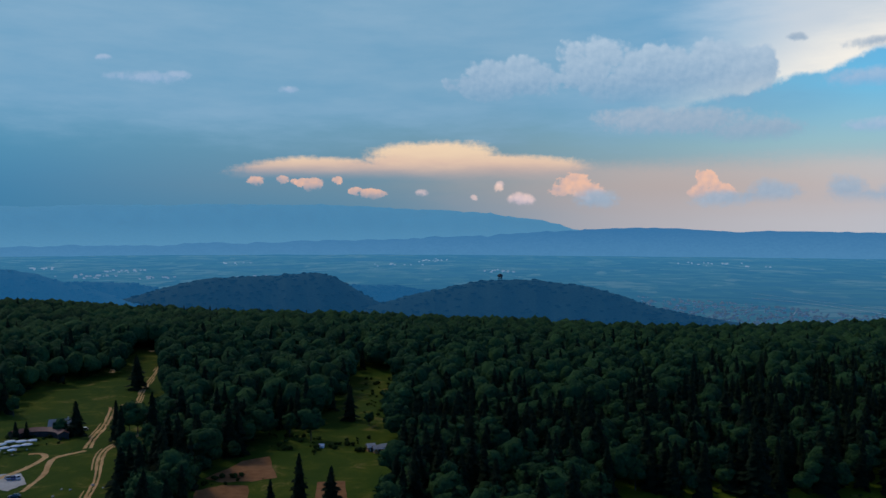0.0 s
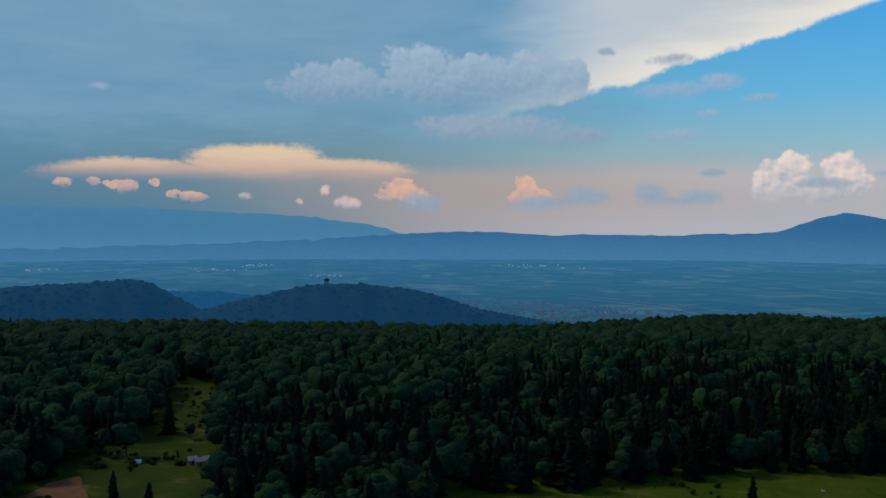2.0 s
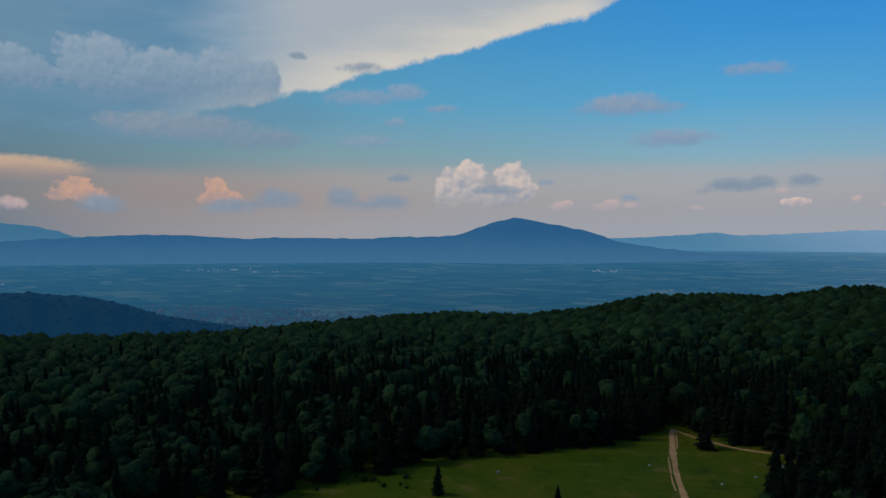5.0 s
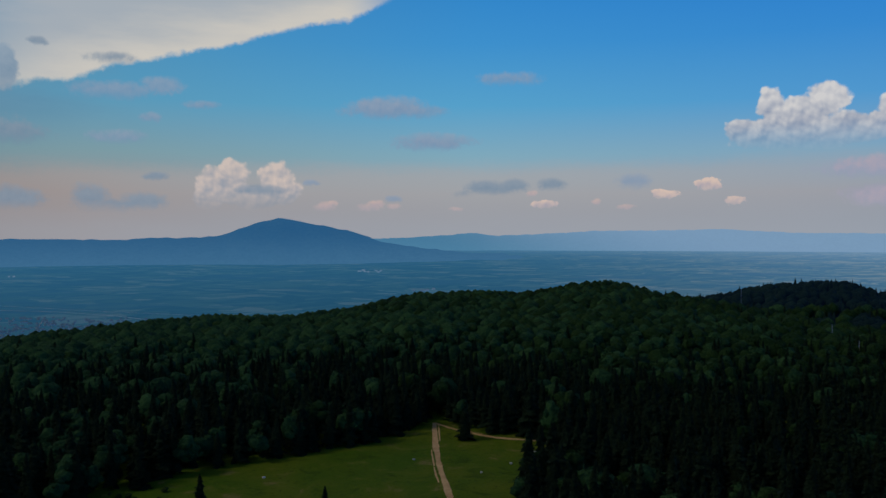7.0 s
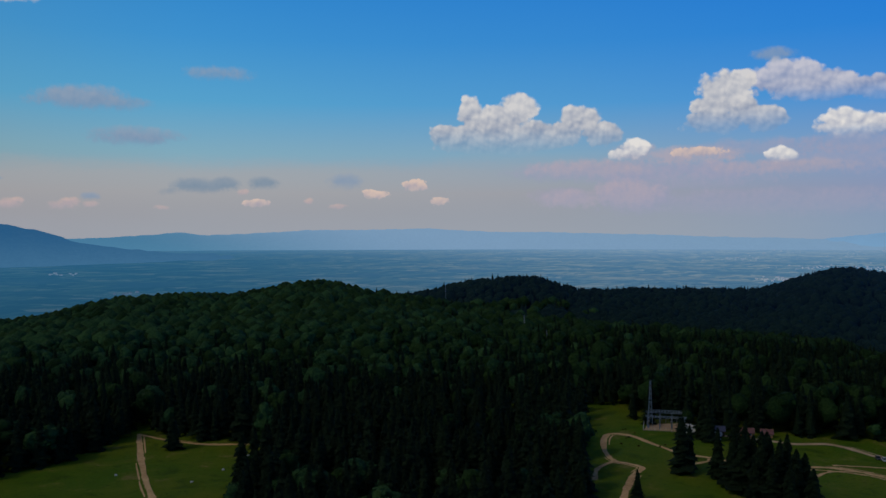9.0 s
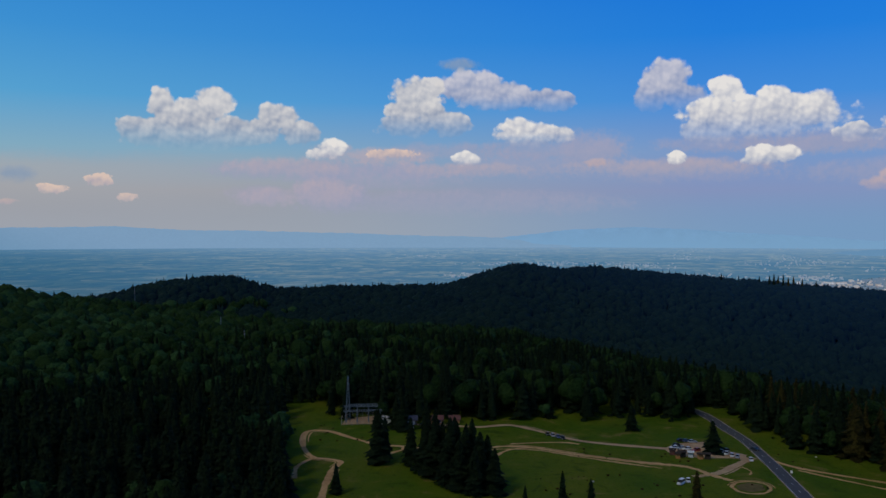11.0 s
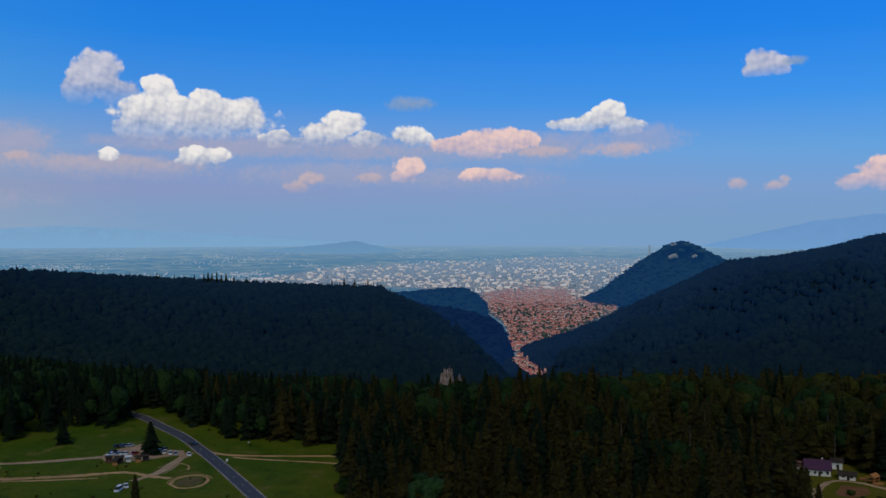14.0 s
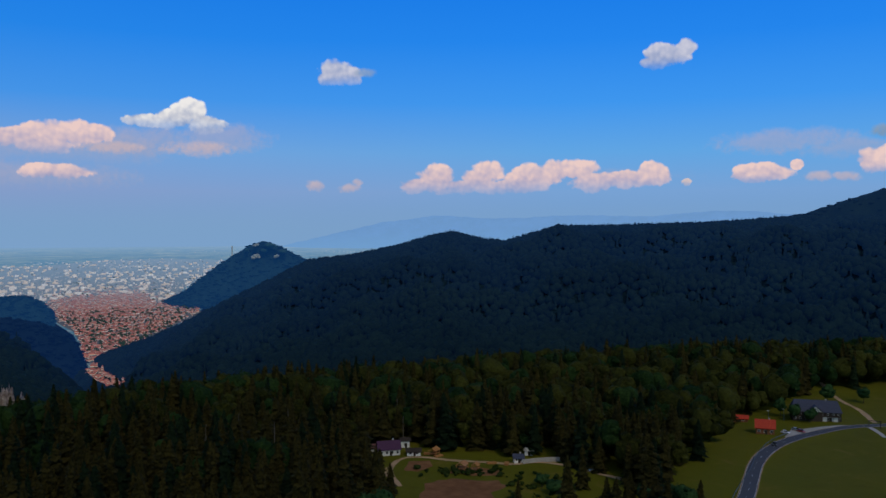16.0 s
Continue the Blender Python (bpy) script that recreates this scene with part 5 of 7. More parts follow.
# meadow of the west
track("deep-rutted dirt track down the slope", [(-23.4, 310), (-23.1, 329), (-22.4, 357), (-22.1, 391), (-21.4, 409), (-20.0, 425), (-19.0, 440)], 3.2, ruts=True, ragged=0.35)
track("rutted dirt track uphill", [(-20.1, 496), (-19.9, 510), (-19.5, 544), (-18.6, 615), (-18.0, 640)], 3.0, ruts=True, ragged=0.3)
track("broad scar of bare dirt on the slope", [(-22.9, 408), (-22.5, 428), (-21.9, 452), (-21.5, 480), (-21.4, 500)], 4.0, ruts=True, ragged=0.6)
track("narrow dirt scar on the slope", [(-20.9, 470), (-20.8, 500), (-20.9, 505)], 1.8)
track("dirt loop by the parking place", [(-28.4, 372), (-27.4, 377), (-26.2, 386), (-25.3, 399), (-25.5, 406), (-26.2, 408)], 3.2)
track("dirt track on the grass", [(-26.6, 352), (-25.4, 372), (-24.8, 395), (-23.0, 404)], 2.4)
track("bright dirt stretch at the wood's edge", [(-19.2, 690), (-17.6, 700), (-16.6, 690)], 5.0)
track("narrow dirt scar near the wood", [(-21.4, 610), (-21.1, 640), (-20.9, 655)], 3.0)
patch("bare_field", "dug reddish-brown earth field", [(-15.8, 345), (-13.4, 368), (-11.7, 372), (-11.2, 340), (-12.8, 337), (-14.6, 338)], SOIL)
patch("bare_field", "lower terrace of dug brown earth", [(-16.7, 300), (-16.4, 330), (-14.7, 334), (-13.0, 332), (-13.1, 300)], SOIL)
patch("bare_field", "small patch of bare brown earth", [(-8.7, 300), (-8.5, 331), (-6.6, 331), (-6.5, 300)], SOIL)
patch("bare_field", "bare reddish building plot", [(150.3, 300), (150.4, 317), (150.7, 333), (152.5, 340), (154.2, 337), (155.6, 338), (156.2, 330), (155.2, 322), (155.9, 300)], SOIL)
patch("bare_field", "strip of bare brown earth beside the drive", [(149.2, 352), (149.6, 366), (151.0, 367), (151.2, 358), (150.2, 350)], SOIL)
patch("bare_field", "trodden brown earth round the play frames", [(152.4, 348), (152.6, 356), (154.4, 357), (155.8, 352), (155.6, 345), (154.0, 344)], SOIL)

# asphalt roads
SOUTH_ROAD = [(169.9, 262), (170.8, 300), (171.7, 336), (171.98, 359), (172.3, 386), (172.85, 407), (173.85, 427), (175.5, 450), (177.5, 471), (179.9, 490), (184.0, 512)]


def asphalt_road(points, label):
    line = course(points, 2.5)
    road = tagged(mesh_object("road", *ribbon(line, -3.0, 3.0, 0.10), ASPHALT, smooth_shade=True), label, "road", kind="structure")
    for side in (-2.8, 2.65):
        mesh_object("edge_line", *ribbon(line, side, side + 0.15, 0.115), ROAD_PAINT, road)
    for side in (-3.35, 3.0):
        mesh_object("verge", *ribbon(line, side, side + 0.35, 0.085, 0.08), GRAVEL, road)
    for k in range(0, len(line) - 4, 4):
        mesh_object("centre_dash", *ribbon(line[k:k + 2], -0.06, 0.06, 0.115), ROAD_PAINT, road)
    return road


asphalt_road(WEST_ROAD, "grey two-lane asphalt road with pale verges")
asphalt_road(SOUTH_ROAD, "blue-grey asphalt road curving round a field")
patch("forecourt", "pale concrete forecourt beside the road", [(173.9, 436), (174.3, 456), (176.6, 472), (177.6, 478), (176.9, 468), (175.2, 452)], CONCRETE, 0.06)
track("pale drive leading off the road", [(179.6, 455), (178.9, 473), (178.4, 482)], 3.0, CONCRETE)
track("pale gravel path past the lodge", [(179.0, 492), (178.2, 520), (177.0, 545), (176.0, 590)], 3.0, GRAVEL)
track("gravel drive to the chalet", [(148.9, 330), (148.3, 352), (149.0, 370), (150.4, 373), (152.5, 368), (155.0, 365), (156.6, 362)], 3.0, GRAVEL)
track("earth bank road beside the yard", [(156.6, 362), (158.5, 366), (160.4, 362), (162.4, 352), (164.0, 346)], 3.0, GRAVEL)
track("curved pale path on the field", [(182.0, 420), (180.2, 400), (180.4, 372), (182.0, 352)], 2.4, CONCRETE)

# ---------------------------------------------------------------- cars
GLASS = plain("car_glass", (0.012, 0.014, 0.016, 1), (0.02, 0.024, 0.028, 1), 1.0, 0.08, 0.0, spec=0.6)
RUBBER = plain("rubber", (0.012, 0.012, 0.012, 1), (0.025, 0.025, 0.025, 1), 5.0, 0.9)
ALLOY = plain("alloy", (0.45, 0.46, 0.48, 1), (0.6, 0.6, 0.62, 1), 4.0, 0.35, 0.0, 0.9)
LAMP = plain("lamp_glass", (0.6, 0.6, 0.58, 1), (0.8, 0.8, 0.78, 1), 4.0, 0.2, 0.0)
RED_LAMP = plain("tail_lamp", (0.30, 0.01, 0.01, 1), (0.42, 0.02, 0.02, 1), 4.0, 0.25, 0.0)


def block(cx, cy, cz, sx, sy, sz, bevel=0.0, bm=None):
    """A box about its middle, with edges rounded if bevel is given."""
    own = bmesh.new()
    bmesh.ops.create_cube(own, size=1.0, matrix=Matrix.Translation((cx, cy, cz)) @ Matrix.Diagonal((sx, sy, sz, 1)))
    if bevel:
        bmesh.ops.bevel(own, geom=own.edges[:], offset=bevel, segments=2, affect="EDGES", profile=0.6)
    if bm is None:
        return own
    tmp = bpy.data.meshes.new("tmp")
    own.to_mesh(tmp)
    own.free()
    bm.from_mesh(tmp)
    bpy.data.meshes.remove(tmp)
    return bm


def loft(sections, close=True):
    """A body through rings of points with the same count."""
    bm = bmesh.new()
    rings = [[bm.verts.new(p) for p in ring] for ring in sections]
    n = len(rings[0])
    for a, b in zip(rings, rings[1:]):
        for i in range(n):
            bm.faces.new((a[i], a[(i + 1) % n], b[(i + 1) % n], b[i]))
    if close:
        bm.faces.new(rings[0][::-1])
        bm.faces.new(rings[-1])
    bmesh.ops.recalc_face_normals(bm, faces=bm.faces)
    return bm


def disc(radius, width, sides=14):
    bm = bmesh.new()
    bmesh.ops.create_cone(bm, cap_ends=True, segments=sides, radius1=radius, radius2=radius, depth=width, matrix=pose(0, 0, 0, 0, 90, 0))
    return bm


CAR_PAINT = {n: plain("paint_" + n, d, l, 1.0, 0.3, 0.0, spec=0.5) for n, d, l in (("white", (0.70, 0.70, 0.70, 1), (0.8, 0.8, 0.8, 1)), ("silver", (0.36, 0.38, 0.40, 1), (0.44, 0.46, 0.48, 1)), ("black", (0.014, 0.014, 0.016, 1), (0.022, 0.022, 0.026, 1)), ("red", (0.28, 0.03, 0.025, 1), (0.36, 0.05, 0.04, 1)), ("blue", (0.03, 0.06, 0.14, 1), (0.05, 0.09, 0.2, 1)))}


def car(paint, label, van=False):
    t = thing("van" if van else "car", label, "van" if van else "car", group="parked cars")
    L, W, top = (4.9, 1.95, 2.1) if van else (4.3, 1.76, 1.48)
    waist = 1.1 if van else 0.92
    ring = lambda y, w, z0, z1: [(-w / 2, y, z0), (w / 2, y, z0), (w / 2 * 1.02, y, (z0 + z1) / 2), (w / 2 * 0.94, y, z1), (-w / 2 * 0.94, y, z1), (-w / 2 * 1.02, y, (z0 + z1) / 2)]
    h = L / 2
    part("body", loft([ring(-h, W * 0.8, 0.38, waist * 0.86), ring(-h + 0.15, W * 0.96, 0.25, waist * 0.98), ring(-0.5, W, 0.22, waist), ring(0.6, W, 0.22, waist), ring(h - 0.5, W * 0.97, 0.24, waist * 0.86), ring(h, W * 0.8, 0.36, waist * 0.66)]), CAR_PAINT[paint], t)
    a, b, c, d = (-h + 0.12, -h + 0.25, h - 1.6, h - 0.9) if van else (-h + 0.25, -h + 0.85, 0.25, 1.0)
    part("cabin_glass", loft([[(-W * 0.46, a, waist - 0.02), (W * 0.46, a, waist - 0.02), (W * 0.46, d, waist - 0.02), (-W * 0.46, d, waist - 0.02)], [(-W * 0.40, b, top - 0.05), (W * 0.40, b, top - 0.05), (W * 0.40, c, top - 0.05), (-W * 0.40, c, top - 0.05)]]), GLASS, t, "dark tinted windows")
    part("roof", loft([[(-W * 0.41, b - 0.05, top - 0.06), (W * 0.41, b - 0.05, top - 0.06), (W * 0.41, c + 0.05, top - 0.06), (-W * 0.41, c + 0.05, top - 0.06)], [(-W * 0.37, b + 0.06, top), (W * 0.37, b + 0.06, top), (W * 0.37, c - 0.06, top), (-W * 0.37, c - 0.06, top)]]), CAR_PAINT[paint], t)
    for sx in (-1, 1):
        for sy in (-0.30, 0.31):
            wheel = part("wheel", disc(0.32, 0.2), RUBBER, t)
            wheel.location = (sx * (W / 2 - 0.08), sy * L, 0.32)
            part("rim", disc(0.2, 0.215, 10), ALLOY, wheel)
        part("headlight", block(sx * W * 0.33, h - 0.06, waist * 0.66, 0.36, 0.12, 0.14, 0.03), LAMP, t)
        part("tail_light", block(sx * W * 0.36, -h + 0.05, waist * 0.78, 0.24, 0.1, 0.18, 0.03), RED_LAMP, t)
    return t


FLEET = {n: car(n, lab) for n, lab in (("white", "white hatchback parked on the gravel"), ("silver", "silver-grey car parked on the gravel"), ("black", "black car with dark windows"), ("red", "small red car parked on the gravel"), ("blue", "dark blue car parked on the gravel"))}
FLEET["van"] = car("white", "white van parked on the grass", True)
parked = set()


def park(kind, heading, dist, turn, label=""):
    m = on_ground(heading, dist, turn, 0.09)
    if kind not in parked:
        parked.add(kind)
        ob = FLEET[kind]
        ob.matrix_world = m
    else:
        ob = copy_thing(FLEET[kind], m)
    if label:
        ob["label"] = label
    return ob


for kind, a, d, turn in (("white", 102.76, 400, 12), ("silver", 103.19, 399.5, 8), ("white", 103.56, 399, 10), ("black", 103.2, 415, 190), ("silver", 103.9, 414, 186), ("blue", 103.55, 414.5, 182), ("black", 102.95, 405, 195), ("silver", 105.7, 399, 70), ("red", 104.14, 398, 25),
                         ("white", 106.0, 397, 66), ("white", 106.35, 394.5, 75), ("silver", 106.68, 393, 72), ("white", 107.5, 390, 80), ("black", 105.95, 402, 40), ("black", 94.5, 417, 100), ("silver", 94.85, 414.5, 96), ("blue", 95.2, 411.5, 100), ("black", 95.5, 409, 96)):
    park(kind, a, d, turn)
park("black", 107.75, 410, 143, "black car driving along the asphalt road")
park("van", 103.2, 345, 55, "white van parked on the meadow grass")
park("white", 103.65, 349, 80, "white car parked on the meadow grass")
for kind, a, d, turn in (("silver", -27.35, 372, 40), ("blue", -27.1, 371, 40), ("white", -26.85, 370.5, 40), ("black", -27.0, 346, 100), ("white", -26.6, 334, 80), ("white", -23.05, 447, 60)):
    park(kind, a, d, turn)
for kind, a, d, turn in (("white", 174.0, 446, 70), ("silver", 174.6, 455, 60), ("red", 174.9, 452, 60), ("black", 173.35, 421, 10)):
    park(kind, a, d, turn)
patch("parking_pad", "pale concrete parking pad", [(-28.6, 366), (-28.4, 382), (-26.6, 378), (-26.4, 362), (-27.4, 356)], CONCRETE, 0.06)

# ---------------------------------------------------------------- power line and substation
STEEL = plain("galvanised_steel", (0.10, 0.14, 0.17, 1), (0.18, 0.23, 0.27, 1), 2.0, 0.55, 0.1, 0.3)
WHITE_WALL = plain("white_render", (0.66, 0.66, 0.65, 1), (0.82, 0.82, 0.80, 1), 0.7, 0.85, 0.1)
PORCELAIN = plain("brown_insulator", (0.09, 0.05, 0.03, 1), (0.14, 0.08, 0.05, 1), 3.0, 0.3, 0.0)


def rod(bm, p, q, r, sides=4):
    p, q = Vector(p), Vector(q)
    turn = (q - p).to_track_quat("Z", "Y").to_matrix().to_4x4()
    bmesh.ops.create_cone(bm, cap_ends=False, segments=sides, radius1=r, radius2=r, depth=(q - p).length, matrix=Matrix.Translation((p + q) / 2) @ turn)
    return bm


def pylon(heading, dist, height, turn, label, lift=0.0):
    t = thing("power_pylon", label, "pylon", on_ground(heading, dist, turn, lift), "power pylons")
    half = lambda z: 0.95 * (1 - z / height) ** 1.3 + 0.28
    zs = [height * k / 9 for k in range(10)]
    for sx, sy in ((1, 1), (1, -1), (-1, -1), (-1, 1)):
        bm = bmesh.new()
        for z0, z1 in zip(zs, zs[1:]):
            rod(bm, (sx * half(z0), sy * half(z0), z0), (sx * half(z1), sy * half(z1), z1), 0.09)
        part("leg", bm, STEEL, t)
    bm = bmesh.new()
    corners = ((1, 1), (1, -1), (-1, -1), (-1, 1))
    for z0, z1 in zip(zs, zs[1:]):
        for i in range(4):
            a, b = corners[i], corners[(i + 1) % 4]
            rod(bm, (a[0] * half(z0), a[1] * half(z0), z0), (b[0] * half(z1), b[1] * half(z1), z1), 0.04)
            rod(bm, (b[0] * half(z0), b[1] * half(z0), z0), (a[0] * half(z1), a[1] * half(z1), z1), 0.04)
            rod(bm, (a[0] * half(z1), a[1] * half(z1), z1), (b[0] * half(z1), b[1] * half(z1), z1), 0.035)
    part("lattice", bm, STEEL, t)
    for z, reach in ((height * 0.72, 2.4), (height * 0.82, 2.9), (height * 0.92, 1.9)):
        bm = bmesh.new()
        for s in (-1, 1):
            for y in (-0.35, 0.35):
                rod(bm, (0, y, z), (s * reach, 0, z + 0.1), 0.09)
                rod(bm, (0, y, z + 0.9), (s * reach, 0, z + 0.1), 0.07)
        arm = part("crossarm", bm, STEEL, t)
        for s in (-1, 1):
            bm = bmesh.new()
            for k in range(5):
                bmesh.ops.create_cone(bm, cap_ends=True, segments=8, radius1=0.16, radius2=0.08, depth=0.16, matrix=Matrix.Translation((s * reach, 0, z - 0.1 - 0.22 * k)))
            part("insulator", bm, PORCELAIN, arm)
    return t


pylon(81.0, 443, 24, 20, "grey lattice power pylon beside the substation")
pylon(72.7, 745, 27, 20, "grey lattice power pylon rising from the forest")
pylon(67.4, 1085, 30, 20, "pale lattice power pylon on the wooded ridge")
pylon(74.2, 690, 20, 20, "small grey power pylon among the trees")

# substation yard: portal frames, apparatus, control cabin, fence
sub = on_ground(82.0, 442, -82)
pad = patch("substation_yard", "pale gravel yard of a substation", [(80.6, 436), (80.8, 452), (83.4, 456), (83.6, 436)], GRAVEL, 0.06)
for k, (yy, hgt) in enumerate(((3.0, 6.0), (9.5, 7.0), (16.0, 6.4))):
    t = thing("portal_frame", "grey steel portal frame of a substation", "gantry", sub @ pose(0, yy - 6, 0), "substation gantries")
    for sx in (-9, -3, 3, 9):
        bm = bmesh.new()
        for dx, dy in ((-0.3, -0.3), (0.3, -0.3), (0.3, 0.3), (-0.3, 0.3)):
            rod(bm, (sx + dx, dy, 0), (sx + dx * 0.5, dy * 0.5, hgt), 0.08)
        for q in range(6):
            z0 = hgt * q / 6
            rod(bm, (sx - 0.28, -0.28, z0), (sx + 0.28, -0.28, z0 + hgt / 6), 0.05)
            rod(bm, (sx + 0.28, 0.28, z0), (sx - 0.28, 0.28, z0 + hgt / 6), 0.05)
        part("column", bm, STEEL, t)
    bm = bmesh.new()
    for dz in (0.0, 0.7):
        for dy in (-0.3, 0.3):
            rod(bm, (-10, dy, hgt + dz), (10, dy, hgt + dz), 0.08)
    for q in range(14):
        x0 = -10 + 20 * q / 14
        rod(bm, (x0, -0.3, hgt), (x0 + 20 / 14, -0.3, hgt + 0.7), 0.06)
        rod(bm, (x0, 0.3, hgt + 0.7), (x0 + 20 / 14, 0.3, hgt), 0.06)
    part("beam", bm, STEEL, t)
for k in range(8):
    t = thing("switchgear", "grey switchgear on a steel stand", "switchgear", sub @ pose(-8.5 + (k % 4) * 5.6, -1.0 + (k // 4) * 6.5, 0), "substation apparatus")
    part("stand", block(0, 0, 1.0, 0.5, 0.5, 2.0, 0.04), STEEL, t)
    bm = bmesh.new()
    for q in range(6):
        bmesh.ops.create_cone(bm, cap_ends=True, segments=8, radius1=0.26, radius2=0.16, depth=0.26, matrix=Matrix.Translation((0, 0, 2.15 + 0.27 * q)))
    part("insulator", bm, PORCELAIN, t)
    part("terminal", block(0, 0, 3.85, 1.0, 0.12, 0.12, 0.03), ALLOY, t)
fence = thing("mesh_fence", "grey mesh fence round the substation", "fence", sub)
edge_pts = [(-11, -8), (11, -8), (11, 13), (-11, 13)]
for (x0, y0), (x1, y1) in zip(edge_pts, edge_pts[1:] + edge_pts[:1]):
    bm = bmesh.new()
    for z in (0.3, 0.9, 1.5, 2.0):
        rod(bm, (x0, y0, z), (x1, y1, z), 0.03)
    part("rail", bm, STEEL, fence)
    for q in range(8):
        u = q / 8
        part("post", block(x0 + (x1 - x0) * u, y0 + (y1 - y0) * u, 1.05, 0.12, 0.12, 2.1), CONCRETE, fence)


# ---------------------------------------------------------------- buildings
def roof_mat(name, dark, light):
    m, g = material(name)
    tc = g.node("ShaderNodeTexCoord").outputs["Object"]
    n = g.noise(tc, 2.0, 5.0)
    waves = g.math("SINE", g.math("MULTIPLY", g.node("ShaderNodeSeparateXYZ", (tc,)).outputs[0], 16.0))
    finish(g, g.mix(g.span(n, 0.3, 0.75), dark, light), 0.6, g.math("MULTIPLY_ADD", waves, 0.5, n), 0.4, 0.05, spec=0.3)
    return m


PURPLE_ROOF = roof_mat("plum_metal_roof", (0.060, 0.022, 0.060, 1), (0.095, 0.036, 0.090, 1))
RED_ROOF = roof_mat("bright_red_roof", (0.42, 0.035, 0.018, 1), (0.60, 0.070, 0.030, 1))
SLATE_ROOF = roof_mat("slate_blue_roof", (0.040, 0.046, 0.080, 1), (0.070, 0.078, 0.125, 1))
GREEN_ROOF = roof_mat("grey_green_roof", (0.10, 0.15, 0.18, 1), (0.16, 0.22, 0.25, 1))
BROWN_ROOF = roof_mat("brown_red_roof", (0.12, 0.050, 0.045, 1), (0.20, 0.085, 0.07, 1))
LOG = plain("stained_logs", (0.16, 0.060, 0.028, 1), (0.30, 0.13, 0.055, 1), 1.6, 0.7, 0.4)
DARK_WOOD = plain("dark_wood", (0.028, 0.020, 0.016, 1), (0.06, 0.045, 0.035, 1), 1.6, 0.7, 0.3)
ORANGE_WOOD = plain("fresh_orange_wood", (0.36, 0.15, 0.045, 1), (0.52, 0.25, 0.09, 1), 1.5, 0.7, 0.3)
WINDOW = plain("window_glass", (0.02, 0.025, 0.03, 1), (0.04, 0.05, 0.06, 1), 1.0, 0.1, 0.0, spec=0.6)
CANVAS = plain("white_canvas", (0.62, 0.64, 0.64, 1), (0.80, 0.82, 0.82, 1), 1.0, 0.8, 0.1)


def gable_roof(w_, d_, z, rise, over=0.6, thick=0.22, hip=0.0):
    """Ridge along x."""
    x, y = w_ / 2 + over, d_ / 2 + over
    drop = rise * over / (d_ / 2)
    bm = bmesh.new()
    lo = [bm.verts.new(p) for p in ((-x, -y, z - drop), (x, -y, z - drop), (x - hip, 0, z + rise), (-x + hip, 0, z + rise), (x, y, z - drop), (-x, y, z - drop))]
    hi = [bm.verts.new((v.co.x, v.co.y, v.co.z + thick)) for v in lo]
    for r_ in ((0, 1, 2, 3), (3, 2, 4, 5)):
        bm.faces.new([lo[i] for i in r_][::-1])
        bm.faces.new([hi[i] for i in r_])
    for a_, b_ in ((0, 1), (1, 2), (2, 4), (4, 5), (5, 3), (3, 0)):
        bm.faces.new((lo[a_], lo[b_], hi[b_], hi[a_]))
    if hip:
        bm.faces.new((hi[1], hi[4], hi[2]))
        bm.faces.new((hi[5], hi[0], hi[3]))
    bmesh.ops.recalc_face_normals(bm, faces=bm.faces)
    return bm


def walls(w_, d_, h_, rise, gabled=True):
    bm = bmesh.new()
    x, y = w_ / 2, d_ / 2
    prof = [(-y, -0.4), (y, -0.4), (y, h_), (0, h_ + (rise if gabled else 0)), (-y, h_)]
    ends = [[bm.verts.new((s * x, q[0], q[1])) for q in prof] for s in (-1, 1)]
    bm.faces.new(ends[0][::-1])
    bm.faces.new(ends[1])
    for i in range(5):
        bm.faces.new((ends[0][i], ends[0][(i + 1) % 5], ends[1][(i + 1) % 5], ends[1][i]))
    bmesh.ops.recalc_face_normals(bm, faces=bm.faces)
    return bm


def window_at(house, x, y, z, w_, h_, facing="y", frame_mat=None):
    """A framed window proud of a wall; facing says the way out."""
    s = -1 if facing[0] == "-" else 1
    wn = part("window", block(x, y, z, *((w_, 0.08, h_) if "y" in facing else (0.08, w_, h_))), frame_mat or WHITE_WALL, house)
    off = 0.03 * s
    part("pane", block(x + (0 if "y" in facing else off), y + (off if "y" in facing else 0), z, *((w_ - 0.24, 0.06, h_ - 0.24) if "y" in facing else (0.06, w_ - 0.24, h_ - 0.24))), WINDOW, wn)


def house(name, label, at, w_, d_, h_, rise, wall_mat, rf_mat, rows=1, cols=3, hip=0.0, door=True, chimney=True):
    t = thing(name, label, "house", at)
    part("wall", walls(w_, d_, h_, rise, hip == 0), wall_mat, t)
    part("roof", gable_roof(w_, d_, h_ + 0.02, rise, hip=hip), rf_mat, t)
    for side in (-1, 1):
        f = "y" if side > 0 else "-y"
        for r_ in range(rows):
            for c in range(cols):
                window_at(t, -w_ / 2 + w_ * (c + 0.5) / cols, side * d_ / 2, 1.5 + r_ * h_ / rows, min(1.3, w_ / cols * 0.5), 1.3, f)
        g_ = "x" if side > 0 else "-x"
        window_at(t, side * w_ / 2, 0, h_ * 0.55, 1.2, 1.2, g_)
    if door:
        part("door", block(w_ * 0.06, -d_ / 2 - 0.03, 1.03, 1.0, 0.1, 2.06), DARK_WOOD, t)
    if chimney:
        part("chimney", block(w_ * 0.22, d_ * 0.12, h_ + rise * 1.0, 0.7, 0.7, 1.8, 0.05), CONCRETE, t)
    return t


